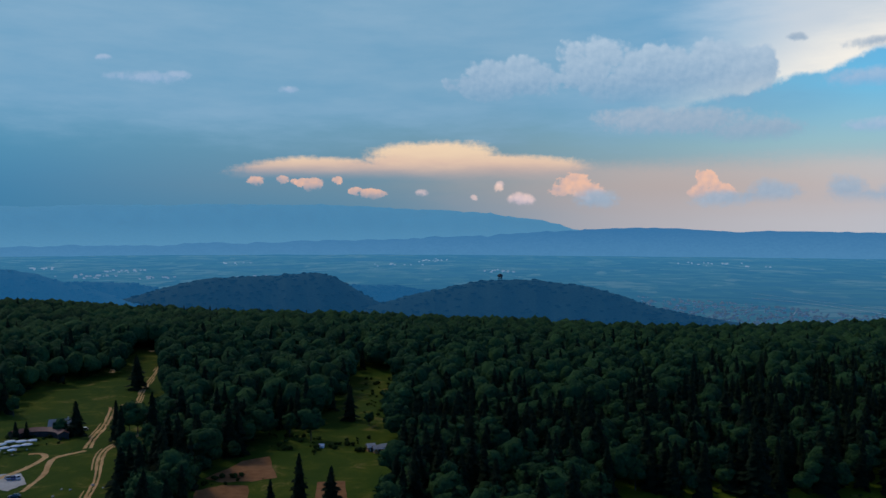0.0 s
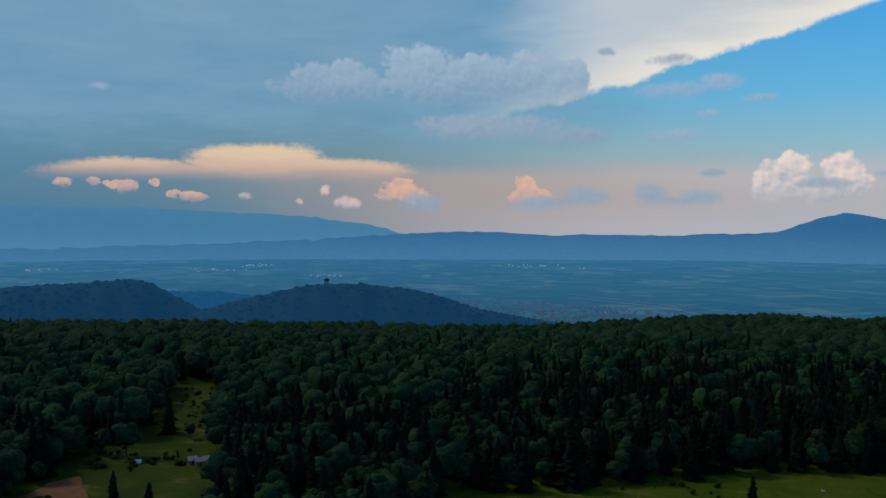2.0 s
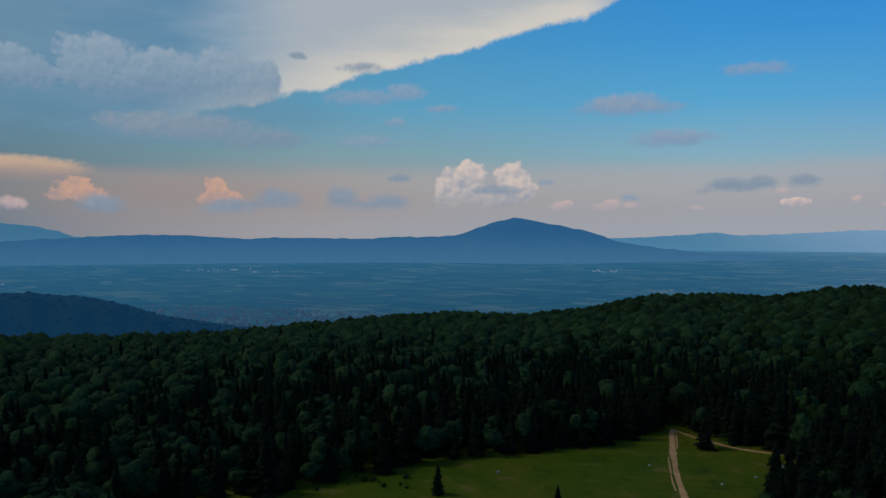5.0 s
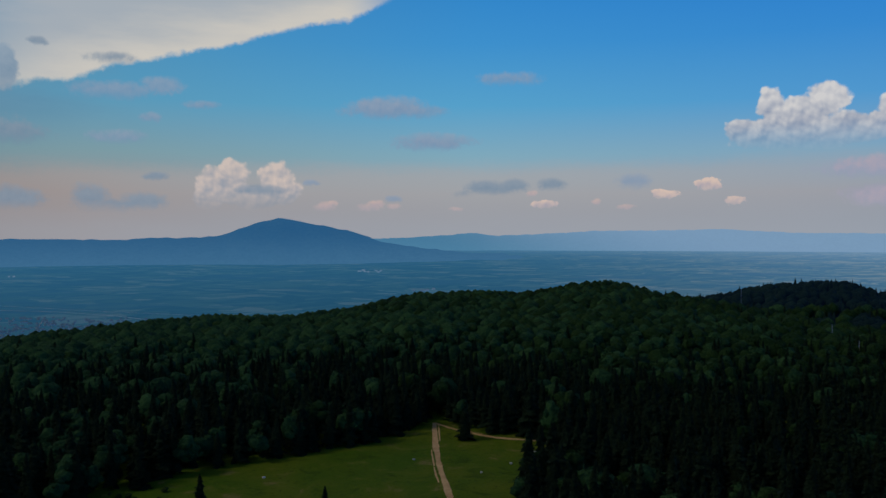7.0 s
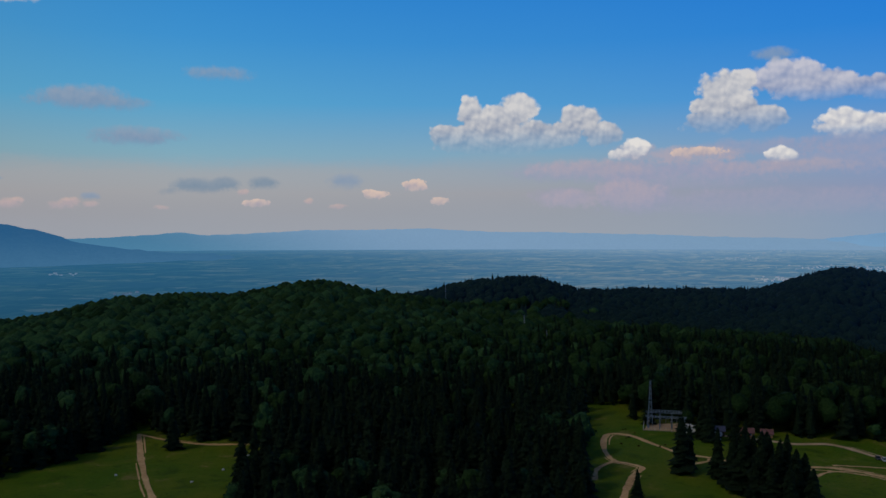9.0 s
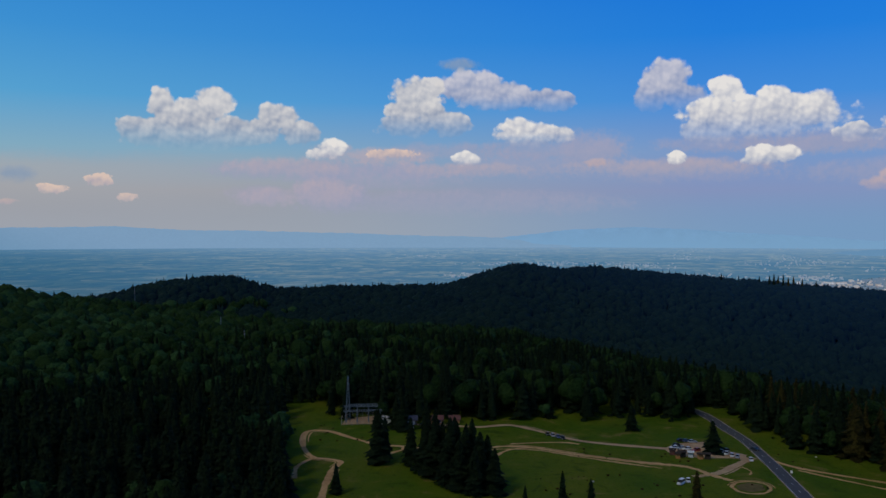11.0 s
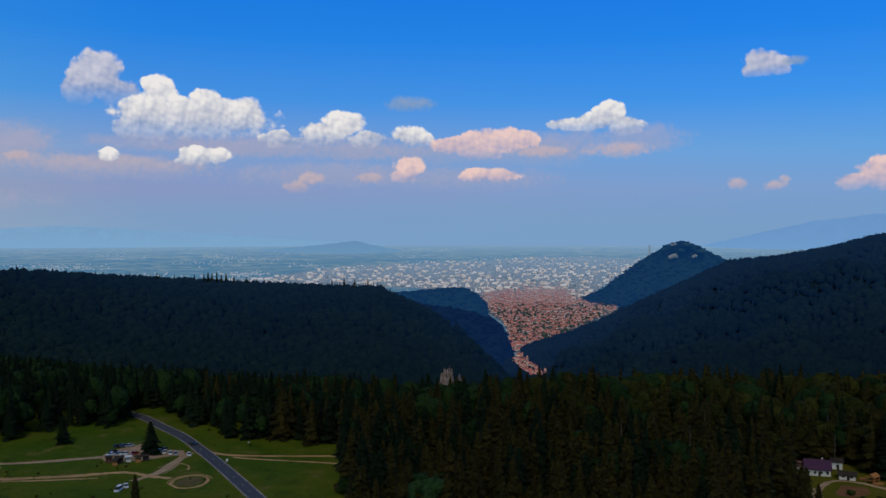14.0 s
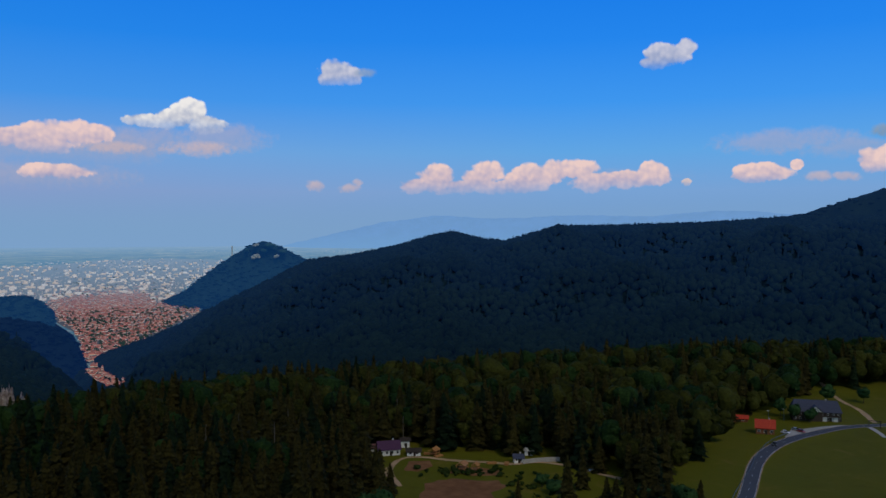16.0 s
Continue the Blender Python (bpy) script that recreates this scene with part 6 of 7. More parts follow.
# the chalet with its plum roof, annex and yard
chalet = house("chalet", "white chalet with a plum-coloured metal roof", on_ground(148.2, 380, -140), 9.5, 7, 3.0, 2.8, WHITE_WALL, PURPLE_ROOF, 1, 4)
house("annex", "low white annex with a dark wooden roof", on_ground(149.9, 377, -148), 6, 4, 2.0, 1.0, WHITE_WALL, DARK_WOOD, 1, 2, chimney=False)
house("shed", "small white shed behind the chalet", on_ground(149.3, 392, -140), 4, 4, 3.2, 1.0, WHITE_WALL, DARK_WOOD, 1, 1, chimney=False)
mast = thing("pole", "thin pale wooden pole behind the chalet", "pole", on_ground(149.2, 394))
part("shaft", lathe([(0.16, 0.0), (0.11, 13.5)], 7), DEAD, mast)
part("cap", block(0, 0, 13.5, 0.3, 0.3, 0.2, 0.05), STEEL, mast)
for a, d, w_, h_ in ((146.9, 383, 5, 2.6), (145.6, 387, 4, 2.3), (137.5, 352, 5, 2.4), (139.0, 366, 5, 2.4), (143.6, 372, 6, 2.4)):
    house("hut", "small pale hut half hidden by spruces", on_ground(a, d, -a), w_, 4, h_, 1.2, CONCRETE, BROWN_ROOF, 1, 1, chimney=False)


def play_frame(heading, dist, size):
    t = thing("wooden_frame", "orange wooden play frame on the grass", "play frame", on_ground(heading, dist, heading * 3), "wooden frames in the yard")
    for sx in (-1, 1):
        for sy in (-1, 1):
            part("post", block(sx * size / 2, sy * size * 0.35, 1.3, 0.2, 0.2, 2.6, 0.03), ORANGE_WOOD, t)
        part("beam", block(sx * size / 2, 0, 2.65, 0.22, size * 0.9, 0.2, 0.03), ORANGE_WOOD, t)
    part("platform", block(0, 0, 1.2, size, size * 0.7, 0.12, 0.02), ORANGE_WOOD, t)
    bm = gable_roof(size, size * 0.7, 2.7, 1.0, 0.3, 0.1)
    part("roof", bm, ORANGE_WOOD, t)


for a, d, turn in ((150.9, 378, 20), (151.6, 374, 70), (155.2, 363, 40), (156.2, 362, 110), (147.2, 388, 30), (145.2, 366, 60)):
    t = thing("timber_stack", "stack of fresh orange planks on bare earth", "timber", on_ground(a, d, turn), "timber stacks in the yard")
    for k in range(9):
        part("plank", block(rng.uniform(-0.15, 0.15), (k % 3 - 1) * 0.62, 0.14 + (k // 3) * 0.26, 4.0, 0.56, 0.22, 0.02), ORANGE_WOOD, t)
play_frame(151.3, 376, 4.5)
play_frame(153.2, 352, 5.0)
play_frame(154.1, 351, 3.5)
# second yard with its low white building and retaining wall
house("cottage", "small white cottage with a grey roof", on_ground(157.0, 366, -150), 4, 3.5, 2.2, 1.2, WHITE_WALL, SLATE_ROOF, 1, 2)
house("kiosk", "white kiosk with a pale roof", on_ground(157.7, 378, -155), 3.6, 2.6, 2.4, 0.6, WHITE_WALL, CONCRETE, 1, 1, chimney=False)
wall_line = course([(157.3, 363), (158.6, 367), (160.2, 369), (161.6, 368)], 2.0)
retain = thing("retaining_wall", "pale concrete retaining wall beside the yard", "wall")
for p, q in zip(wall_line, wall_line[1:]):
    mid_p = (p + q) / 2
    ang = math.degrees(math.atan2(q[1] - p[1], q[0] - p[0]))
    ob = part("wall_panel", block(0, 0, 0.8, float(np.linalg.norm(q - p)) - 0.04, 0.3, 2.2, 0.03), CONCRETE, retain)
    ob.matrix_local = pose(mid_p[0], mid_p[1], ground_z(*mid_p), 0, 0, ang)


def awning(heading, dist, size, label="white sunshade on the terrace", group="sunshades on the terrace"):
    t = thing("sunshade", label, "sunshade", on_ground(heading, dist, heading * 5), group)
    part("pole", lathe([(0.05, 0.0), (0.04, 2.7)], 6), STEEL, t)
    part("base", lathe([(0.5, 0.0), (0.5, 0.12), (0.06, 0.16)], 10), CONCRETE, t)
    part("canopy", lathe([(size * 0.5, 2.18), (size * 0.5, 2.3), (size * 0.26, 2.58), (0.03, 2.82)], 8), CANVAS, t)


for a, d, s in ((-27.7, 424, 5), (-27.2, 428, 5), (-26.6, 426, 5), (-27.5, 416, 4.5), (-26.9, 417, 4.5), (-26.3, 418, 5), (-27.1, 410, 4), (-26.0, 426, 4.5), (-28.2, 420, 4.5), (-28.0, 411, 4.5)):
    awning(a, d, s)
t = thing("garden_tent", "white tent on the grass", "tent", on_ground(162.0, 356))
part("canopy", gable_roof(3.4, 2.2, 0.9, 0.7, 0.1, 0.05), CANVAS, t)
part("tent_wall", walls(3.2, 2.0, 0.9, 0.65), CANVAS, t)
t = thing("garden_tent", "white tent pitched in the clearing", "tent", on_ground(-8.2, 384))
part("canopy", gable_roof(2.6, 2.2, 0.8, 0.9, 0.1, 0.05), CANVAS, t)
part("tent_wall", walls(2.4, 2.0, 0.8, 0.85), CANVAS, t)

# red-roofed log cabin, its shed, and the big lodge
house("log_cabin", "brown log cabin with a bright red roof", on_ground(172.8, 444, -172), 8.6, 6.4, 3.3, 3.2, LOG, RED_ROOF, 1, 3)
house("log_shed", "low log shed with a bright red roof", on_ground(171.2, 470, -168), 9, 4, 2.0, 1.3, LOG, RED_ROOF, 1, 2, chimney=False)
lodge = house("lodge", "broad dark timber lodge with a slate-blue roof", on_ground(175.7, 488, -168), 27, 13, 5.8, 5.6, DARK_WOOD, SLATE_ROOF, 2, 9, hip=2.0)
part("gable", walls(6.0, 8.0, 5.6, 3.4), DARK_WOOD, lodge).matrix_local = pose(-1, -5.2, 0, 0, 0, 90)
bm = bmesh.new()
tri = [[bm.verts.new((x, y, z)) for x, z in ((-4.9, 5.9), (2.9, 5.9), (-1.0, 9.1))] for y in (-8.32, -8.2)]
bm.faces.new(tri[0]), bm.faces.new(tri[1][::-1])
for i in range(3):
    bm.faces.new((tri[0][i], tri[0][(i + 1) % 3], tri[1][(i + 1) % 3], tri[1][i]))
bmesh.ops.recalc_face_normals(bm, faces=bm.faces)
part("gable_panel", bm, WHITE_WALL, lodge, "white triangular gable panel")
part("gable_roof", gable_roof(6.2, 8.6, 5.75, 3.6, 0.5), SLATE_ROOF, lodge).matrix_local = pose(-1, -5.2, 0, 0, 0, 90)
for zz in (2.9,):
    balcony = part("balcony", block(3, -7.3, zz, 20, 1.5, 0.18, 0.02), CONCRETE, lodge, "pale balcony along the front")
    part("railing", block(3, -7.95, zz + 0.55, 20, 0.08, 1.0), DARK_WOOD, balcony)
for k in range(7):
    part("column", block(-6 + 3.0 * k, -7.8, 1.45, 0.25, 0.25, 2.9, 0.04), DARK_WOOD, lodge)
for k in range(2):
    part("porch_wall", block(4 + 6 * k, -6.9, 1.3, 3.0, 0.5, 2.6, 0.03), WHITE_WALL, lodge)
for a, d in ((173.0, 470), (173.9, 478)):
    t = thing("street_lamp", "white street lamp beside the lodge", "lamp", on_ground(a, d))
    part("post", lathe([(0.12, 0.0), (0.07, 6.5)], 7), STEEL, t)
    part("lamp_head", block(0.4, 0, 6.5, 1.0, 0.3, 0.16, 0.04), LAMP, t)
lodge.scale = (0.88, 0.88, 0.86)
# guard rail along the bend
rail = thing("guard_rail", "grey steel guard rail along the bend", "guard rail")
line = course([(170.6, 320), (171.2, 345), (171.9, 372), (172.3, 398), (173.0, 424), (174.2, 446)], 4.0)
for p, q in zip(line, line[1:]):
    ang = math.degrees(math.atan2(q[1] - p[1], q[0] - p[0]))
    z = ground_z(*p)
    ob = part("rail", block(0, 0, 0.7, float(np.linalg.norm(q - p)), 0.08, 0.32, 0.02), STEEL, rail)
    ob.matrix_local = pose(*((p + q) / 2), z, 0, 0, ang)
    ob = part("post", block(0, 0, 0.4, 0.14, 0.14, 0.9), STEEL, rail)
    ob.matrix_local = pose(p[0], p[1], z, 0, 0, ang)
# timber gateway by the field
gate = thing("timber_gateway", "dark timber gateway beside the road", "gate", on_ground(179.0, 476, -175))
for sx in (-2.6, 2.6):
    part("post", block(sx, 0, 1.8, 0.35, 0.35, 3.6, 0.04), DARK_WOOD, gate)
part("beam", block(0, 0, 3.7, 6.4, 0.3, 0.3, 0.04), DARK_WOOD, gate)

# stalls, sheds and signs by the car park
for a, d, w_, mat in ((102.65, 389.5, 2.6, BROWN_ROOF), (103.25, 387, 3.4, DARK_WOOD), (103.8, 387.5, 2.4, WHITE_WALL), (104.4, 386, 2.6, ORANGE_WOOD), (104.85, 387, 2.6, DARK_WOOD), (103.0, 384, 2.2, ORANGE_WOOD)):
    t = thing("market_stall", "small wooden stall beside the gravel lane", "stall", on_ground(a, d, -a), "stalls by the car park")
    for sx in (-1, 1):
        for sy in (-1, 1):
            part("post", block(sx * w_ * 0.45, sy * 1.1, 1.15, 0.12, 0.12, 2.3), DARK_WOOD, t)
    part("counter", block(0, -1.1, 0.55, w_ * 0.9, 0.3, 1.1, 0.03), mat, t)
    part("back_panel", block(0, 1.1, 1.1, w_ * 0.9, 0.1, 2.2), mat, t)
    part("roof", gable_roof(w_, 2.4, 2.3, 0.5, 0.3, 0.1), CANVAS if mat is WHITE_WALL else DARK_WOOD, t)
for a, d in ((109.9, 372), (84.4, 446)):
    t = thing("signpost", "small white sign on a post", "sign", on_ground(a, d, -a))
    part("post", block(0, 0, 0.8, 0.1, 0.1, 1.6), STEEL, t)
    part("panel", block(0, -0.08, 1.7, 0.9, 0.06, 1.1, 0.02), WHITE_WALL, t)
house("control_cabin", "white control cabin of the substation", on_ground(83.35, 436, -80), 7.5, 4.5, 3.4, 0.5, WHITE_WALL, CONCRETE, 1, 2, chimney=False)
house("shed", "dark shed with a slate roof among spruces", on_ground(85.1, 434, -80), 8, 5, 2.8, 1.6, DARK_WOOD, SLATE_ROOF, 1, 2, chimney=False)
house("kiosk", "small white hut behind the spruces", on_ground(85.2, 427, -80), 3.5, 3, 2.4, 0.8, WHITE_WALL, CONCRETE, 1, 1, chimney=False)
house("cabin", "brown-roofed wooden cabin by the lane", on_ground(87.0, 436, -85), 6, 4, 2.4, 1.6, ORANGE_WOOD, BROWN_ROOF, 1, 2, chimney=False)
house("cabin", "small brown-roofed cabin by the lane", on_ground(88.2, 438, -85), 5, 4, 2.2, 1.5, ORANGE_WOOD, BROWN_ROOF, 1, 1, chimney=False)

# the western farmstead: green-roofed house and a curved low building
house("farmhouse", "house with a pale grey-green metal roof", on_ground(-24.3, 448, 15), 11, 8, 3.2, 3.0, WHITE_WALL, GREEN_ROOF, 1, 3)
arc = thing("curved_barn", "low curved building with a reddish-brown roof", "barn", on_ground(-26.0, 432))
for k in range(9):
    ang = radians(-70 + 17.5 * k)
    seg = part("roof_segment", gable_roof(4.4, 5.0, 2.6, 1.3, 0.25, 0.15), BROWN_ROOF, arc)
    seg.matrix_local = pose(12 * math.sin(ang), 9 * math.cos(ang) + 4, 0, 0, 0, -math.degrees(ang) * 0.9)
    seg = part("wall_segment", walls(4.1, 4.6, 2.6, 1.2), DARK_WOOD, arc)
    seg.matrix_local = pose(12 * math.sin(ang), 9 * math.cos(ang) + 4, 0, 0, 0, -math.degrees(ang) * 0.9)
for a, d, s in ((-4.4, 372, 4), (-3.9, 374, 4), (-4.9, 375, 3)):
    house("hut", "small wooden hut in a forest clearing", on_ground(a, d, 20), s, 3, 2.2, 1.0, ORANGE_WOOD, CONCRETE, 1, 1, chimney=False)
# loose boulders and hay on the grass
for k, (a, d, s) in enumerate(((-22.6, 350, 0.8), (-23.9, 347, 0.6), (-24.4, 349, 0.5), (-24.9, 341, 0.6), (-22.0, 345, 0.5), (115.0, 402, 0.7), (111.3, 408, 0.6), (97.5, 340, 0.7), (36.0, 352, 0.8), (50.6, 352, 0.7), (52.6, 366, 0.9), (46.0, 372, 0.7), (54.6, 384, 0.8), (54.2, 387, 0.7))):
    t = thing("boulder", "pale weathered boulder lying on the grass", "boulder", on_ground(a, d, k * 40), "boulders on the grass")
    v, f = BALL2
    part("stone", (v * rng.uniform(0.8, 1.15, (len(v), 1)) * np.array((s, s * 0.8, s * 0.6)) + np.array((0, 0, s * 0.25)), f), CONCRETE, t)

def far_look(name, dark, light, air=0.16, haze_tint="8FA0BC"):
    """Far-off paint with the plain's haze put in: dimming and glowing with distance."""
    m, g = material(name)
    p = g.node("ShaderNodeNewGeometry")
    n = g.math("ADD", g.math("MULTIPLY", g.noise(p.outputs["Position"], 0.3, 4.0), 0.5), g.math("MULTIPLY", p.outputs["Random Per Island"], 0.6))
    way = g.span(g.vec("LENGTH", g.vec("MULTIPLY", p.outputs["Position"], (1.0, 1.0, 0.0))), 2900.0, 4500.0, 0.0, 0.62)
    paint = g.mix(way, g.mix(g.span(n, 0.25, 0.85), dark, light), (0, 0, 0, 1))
    near_haze = tuple(air * c for c in lin(haze_tint)[:3]) + (1,)
    finish(g, paint, 0.85, glow=g.mix(way, near_haze, lin("86A5C4")), glow_strength=1.0, spec=0.1)
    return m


# ---------------------------------------------------------------- rock pinnacles on the valley's side
ROCK, g = material("pale_limestone")
pos = g.node("ShaderNodeNewGeometry").outputs["Position"]
n1, n2 = g.noise(pos, 0.35, 6.0, 0.7), g.noise(pos, 1.6, 4.0, 0.7)
rock_tone = g.mix(g.span(n1, 0.35, 0.7), (0.20, 0.15, 0.13, 1), (0.52, 0.44, 0.40, 1))
finish(g, g.mix(g.span(n2, 0.55, 0.75, 0.0, 0.7), rock_tone, (0.06, 0.06, 0.05, 1)), 0.95, n1, 1.0, 1.0, spec=0.1)


def pinnacle(heading, dist, top, width, label):
    """A broken crag: a fluted column with ledges and a blunt, split top."""
    p = spot(heading, dist)
    base = ground_z(p.x, p.y) - 3
    h = top - base
    t = thing("rock_pinnacle", label, "rock", pose(p.x, p.y, base, 0, 0, heading * 7), "limestone pinnacles")
    v, f = ball(5)
    ang = np.arctan2(v[:, 1], v[:, 0])
    z = (v[:, 2] + 1) / 2
    fl = 1 + 0.16 * np.sin(4 * ang + heading * 3) + 0.12 * np.sin(9 * ang + 7 * z) + 0.10 * np.sin(23 * z + 3 * ang) + rng.uniform(-0.10, 0.10, len(v))
    rad = width * fl * np.interp(z, [0, 0.3, 0.6, 0.85, 0.97, 1.0], [1.15, 1.05, 0.85, 0.66, 0.45, 0.1])
    crown = 1 + 0.10 * np.sin(3 * ang + heading) + 0.06 * np.sin(7 * ang)
    part("stone", (np.stack([rad * np.cos(ang), rad * np.sin(ang), z * h * (1 + (crown - 1) * z)], -1), f), ROCK, t)


pinnacle(124.7, 640, -11.5, 5.2, "tall pale limestone pinnacle above the trees")
pinnacle(124.3, 642, -12.5, 4.6, "pale limestone spur beside the pinnacle")
pinnacle(125.45, 636, -16.0, 4.6, "short pale limestone pinnacle above the trees")

PALE_CLIFF = far_look("hazed_cliff", (0.10, 0.14, 0.14, 1), (0.52, 0.51, 0.46, 1), 0.08)
# clearing turf gets the castle hill's haze glow as well
HILL_GRASS = foliage("hazed_grass", (0.016, 0.050, 0.030, 1), (0.055, 0.110, 0.050, 1), 0.2, 0.012, (lin("0C305C"), 0.75))
for a, el, wd, ht in ((139.30, -1.74, 8, 7), (139.44, -1.66, 9, 8), (139.58, -1.60, 7, 6), (139.66, -1.72, 6, 5), (140.72, -1.70, 6, 5), (140.86, -1.64, 7, 5), (139.40, -0.94, 7, 4), (139.56, -0.90, 6, 4)):
    p = spot(a, 3270, EYE + 3270 * math.tan(radians(el)))
    t = thing("rock_outcrop", "pale bare rock patch on the castle hill", "rock", pose(p.x, p.y, p.z, 0, 0, -a), "rock patches on the hill")
    v, f = ball(3)
    part("stone", (v * rng.uniform(0.6, 1.2, (len(v), 1)) * np.array((wd, 40, ht)) + np.array((0, 14, 0)), f), PALE_CLIFF, t)
for a, el, wd, ht in ((140.35, -0.95, 26, 9), (141.2, -1.35, 20, 8), (140.0, -1.3, 14, 8), (138.9, -1.25, 9, 8)):
    p = spot(a, 3275, EYE + 3275 * math.tan(radians(el)))
    t = thing("grassy_clearing", "light green grassy clearing on the castle hill", "clearing", pose(p.x, p.y, p.z, 0, 0, -a), "clearings on the hill")
    v, f = ball(3)
    part("turf", (v * rng.uniform(0.7, 1.1, (len(v), 1)) * np.array((wd, 36, ht)) + np.array((0, 14, 0)), f), HILL_GRASS, t)

# ---------------------------------------------------------------- far landmarks and the town
tower = thing("lookout_tower", "tall lookout tower on a wooded hilltop", "tower")
p = spot(3.86, 2500)
tower.matrix_world = pose(p.x, p.y, EYE + 2500 * math.tan(radians(-3.78)), 0, 0, 20)
IRON = plain("dark_iron", (0.02, 0.03, 0.04, 1), (0.05, 0.06, 0.07, 1), 1.0, 0.7)
for sx in (-1, 1):
    for sy in (-1, 1):
        part("leg", rod(bmesh.new(), (sx * 5, sy * 5, 0), (sx * 3, sy * 3, 15), 1.0, 6), IRON, tower)
part("platform", block(0, 0, 16, 12, 12, 4.0, 0.3), IRON, tower)
part("roof", lathe([(9.0, 18.0), (8.6, 19.0), (0.5, 23.0)], 6), IRON, tower)
stack = thing("chimney_stack", "tall pale power station chimney on the plain", "chimney")
p = spot(137.95, 3900)
stack.matrix_world = pose(p.x, p.y, valley(3900), 0, 0, 0)
part("shaft", lathe([(5.0, 0.0), (3.6, 45.0), (3.2, 112.0)], 12), ROAD_PAINT, stack)
part("rim", lathe([(3.8, 108.0), (3.9, 113.0), (2.6, 113.2)], 12), ROAD_PAINT, stack)

# rosy and warm glow added to tiles and walls, standing in for sunlit haze
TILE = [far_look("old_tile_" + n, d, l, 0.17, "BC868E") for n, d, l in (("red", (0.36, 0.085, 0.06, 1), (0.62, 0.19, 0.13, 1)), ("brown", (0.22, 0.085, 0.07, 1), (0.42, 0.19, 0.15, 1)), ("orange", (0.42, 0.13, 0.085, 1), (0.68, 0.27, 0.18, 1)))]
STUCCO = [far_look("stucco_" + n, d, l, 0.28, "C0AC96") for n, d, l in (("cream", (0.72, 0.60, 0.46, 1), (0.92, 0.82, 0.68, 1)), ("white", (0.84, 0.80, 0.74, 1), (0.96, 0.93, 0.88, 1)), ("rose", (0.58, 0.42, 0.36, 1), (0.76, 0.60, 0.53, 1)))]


def plain_dist(below):
    """How far off the plain lies that many degrees below the eye."""
    return 4850 - 2650 * ((below - 1) / 8.5) ** 0.625


def shrink(dist):
    """Size of things on the drawn-in plain, to their true size."""
    return dist * math.tan(radians(float(fall(dist)))) / 560.0 * 1.0


def spread(poly, n, power=1.0):
    """Random places in a polygon of (heading, degrees below the eye)."""
    p = np.array(poly)
    out_a, out_b = [], []
    while len(out_a) < n:
        a = rng.uniform(p[:, 0].min(), p[:, 0].max(), n * 3)
        b = p[:, 1].min() + (p[:, 1].max() - p[:, 1].min()) * rng.random(n * 3) ** power
        k = inside_deg(a, b, poly)
        out_a += list(a[k])
        out_b += list(b[k])
    return np.array(out_a[:n]), np.array(out_b[:n])


def unit_house(w_, d_, h_, rise):
    """Walls and roof of a plain gabled house, as triangles."""
    x, y = w_ / 2, d_ / 2
    v = np.array([(-x, -y, 0), (x, -y, 0), (x, y, 0), (-x, y, 0), (-x, -y, h_), (x, -y, h_), (x, y, h_), (-x, y, h_), (-x, 0, h_ + rise), (x, 0, h_ + rise)], float)
    wall = np.array([(0, 1, 5), (0, 5, 4), (1, 2, 6), (1, 6, 5), (2, 3, 7), (2, 7, 6), (3, 0, 4), (3, 4, 7), (4, 8, 7), (5, 6, 9)])
    o = 0.9
    rv = np.array([(-x - o, -y - o, h_ - 0.2), (x + o, -y - o, h_ - 0.2), (x + o, y + o, h_ - 0.2), (-x - o, y + o, h_ - 0.2), (-x - o, 0, h_ + rise + 0.1), (x + o, 0, h_ + rise + 0.1)], float)
    roof = np.array([(0, 1, 5), (0, 5, 4), (2, 3, 4), (2, 4, 5), (0, 4, 3), (1, 2, 5)])
    return (v, wall), (rv, roof)


HOUSES = [unit_house(*q) for q in ((14, 10, 5, 5.5), (18, 11, 6, 6), (11, 10, 4.5, 5), (24, 12, 7, 6.5))]
house_meshes = []
for (wv, wf), (rv, rf) in HOUSES:
    pair = []
    for nm, v_, f_, m_ in (("wall", wv, wf, STUCCO[0]), ("roof", rv, rf, TILE[0])):
        ob = mesh_object(nm, v_, f_, m_)
        pair.append(ob.data)
        bpy.data.objects.remove(ob)
    house_meshes.append(pair)


def tint(mesh, mat):
    me = mesh.copy()
    me.materials[0] = mat
    return me


HOUSE_LOOKS = [(tint(house_meshes[k % 4][0], STUCCO[k % 3]), tint(house_meshes[k % 4][1], TILE[(k // 2) % 3])) for k in range(8)]


def joined(name, label, items, wall_mat, roof_mat_):
    """Many far houses as two joined meshes: items are kind, x, y, z, turn, size."""
    for which, nm, mt in ((0, name + "_walls", wall_mat), (1, name + "_roofs", roof_mat_)):
        s = Soup()
        for k, x, y, z, turn, size in items:
            v, f = HOUSES[k][which]
            c, sn = math.cos(turn), math.sin(turn)
            s.add(np.stack([(v[:, 0] * c - v[:, 1] * sn) * size + x, (v[:, 0] * sn + v[:, 1] * c) * size + y, v[:, 2] * size + z], -1), f)
        v, f = s.get()
        tagged(mesh_object(nm, v, f, mt), label, "houses", kind="stuff")


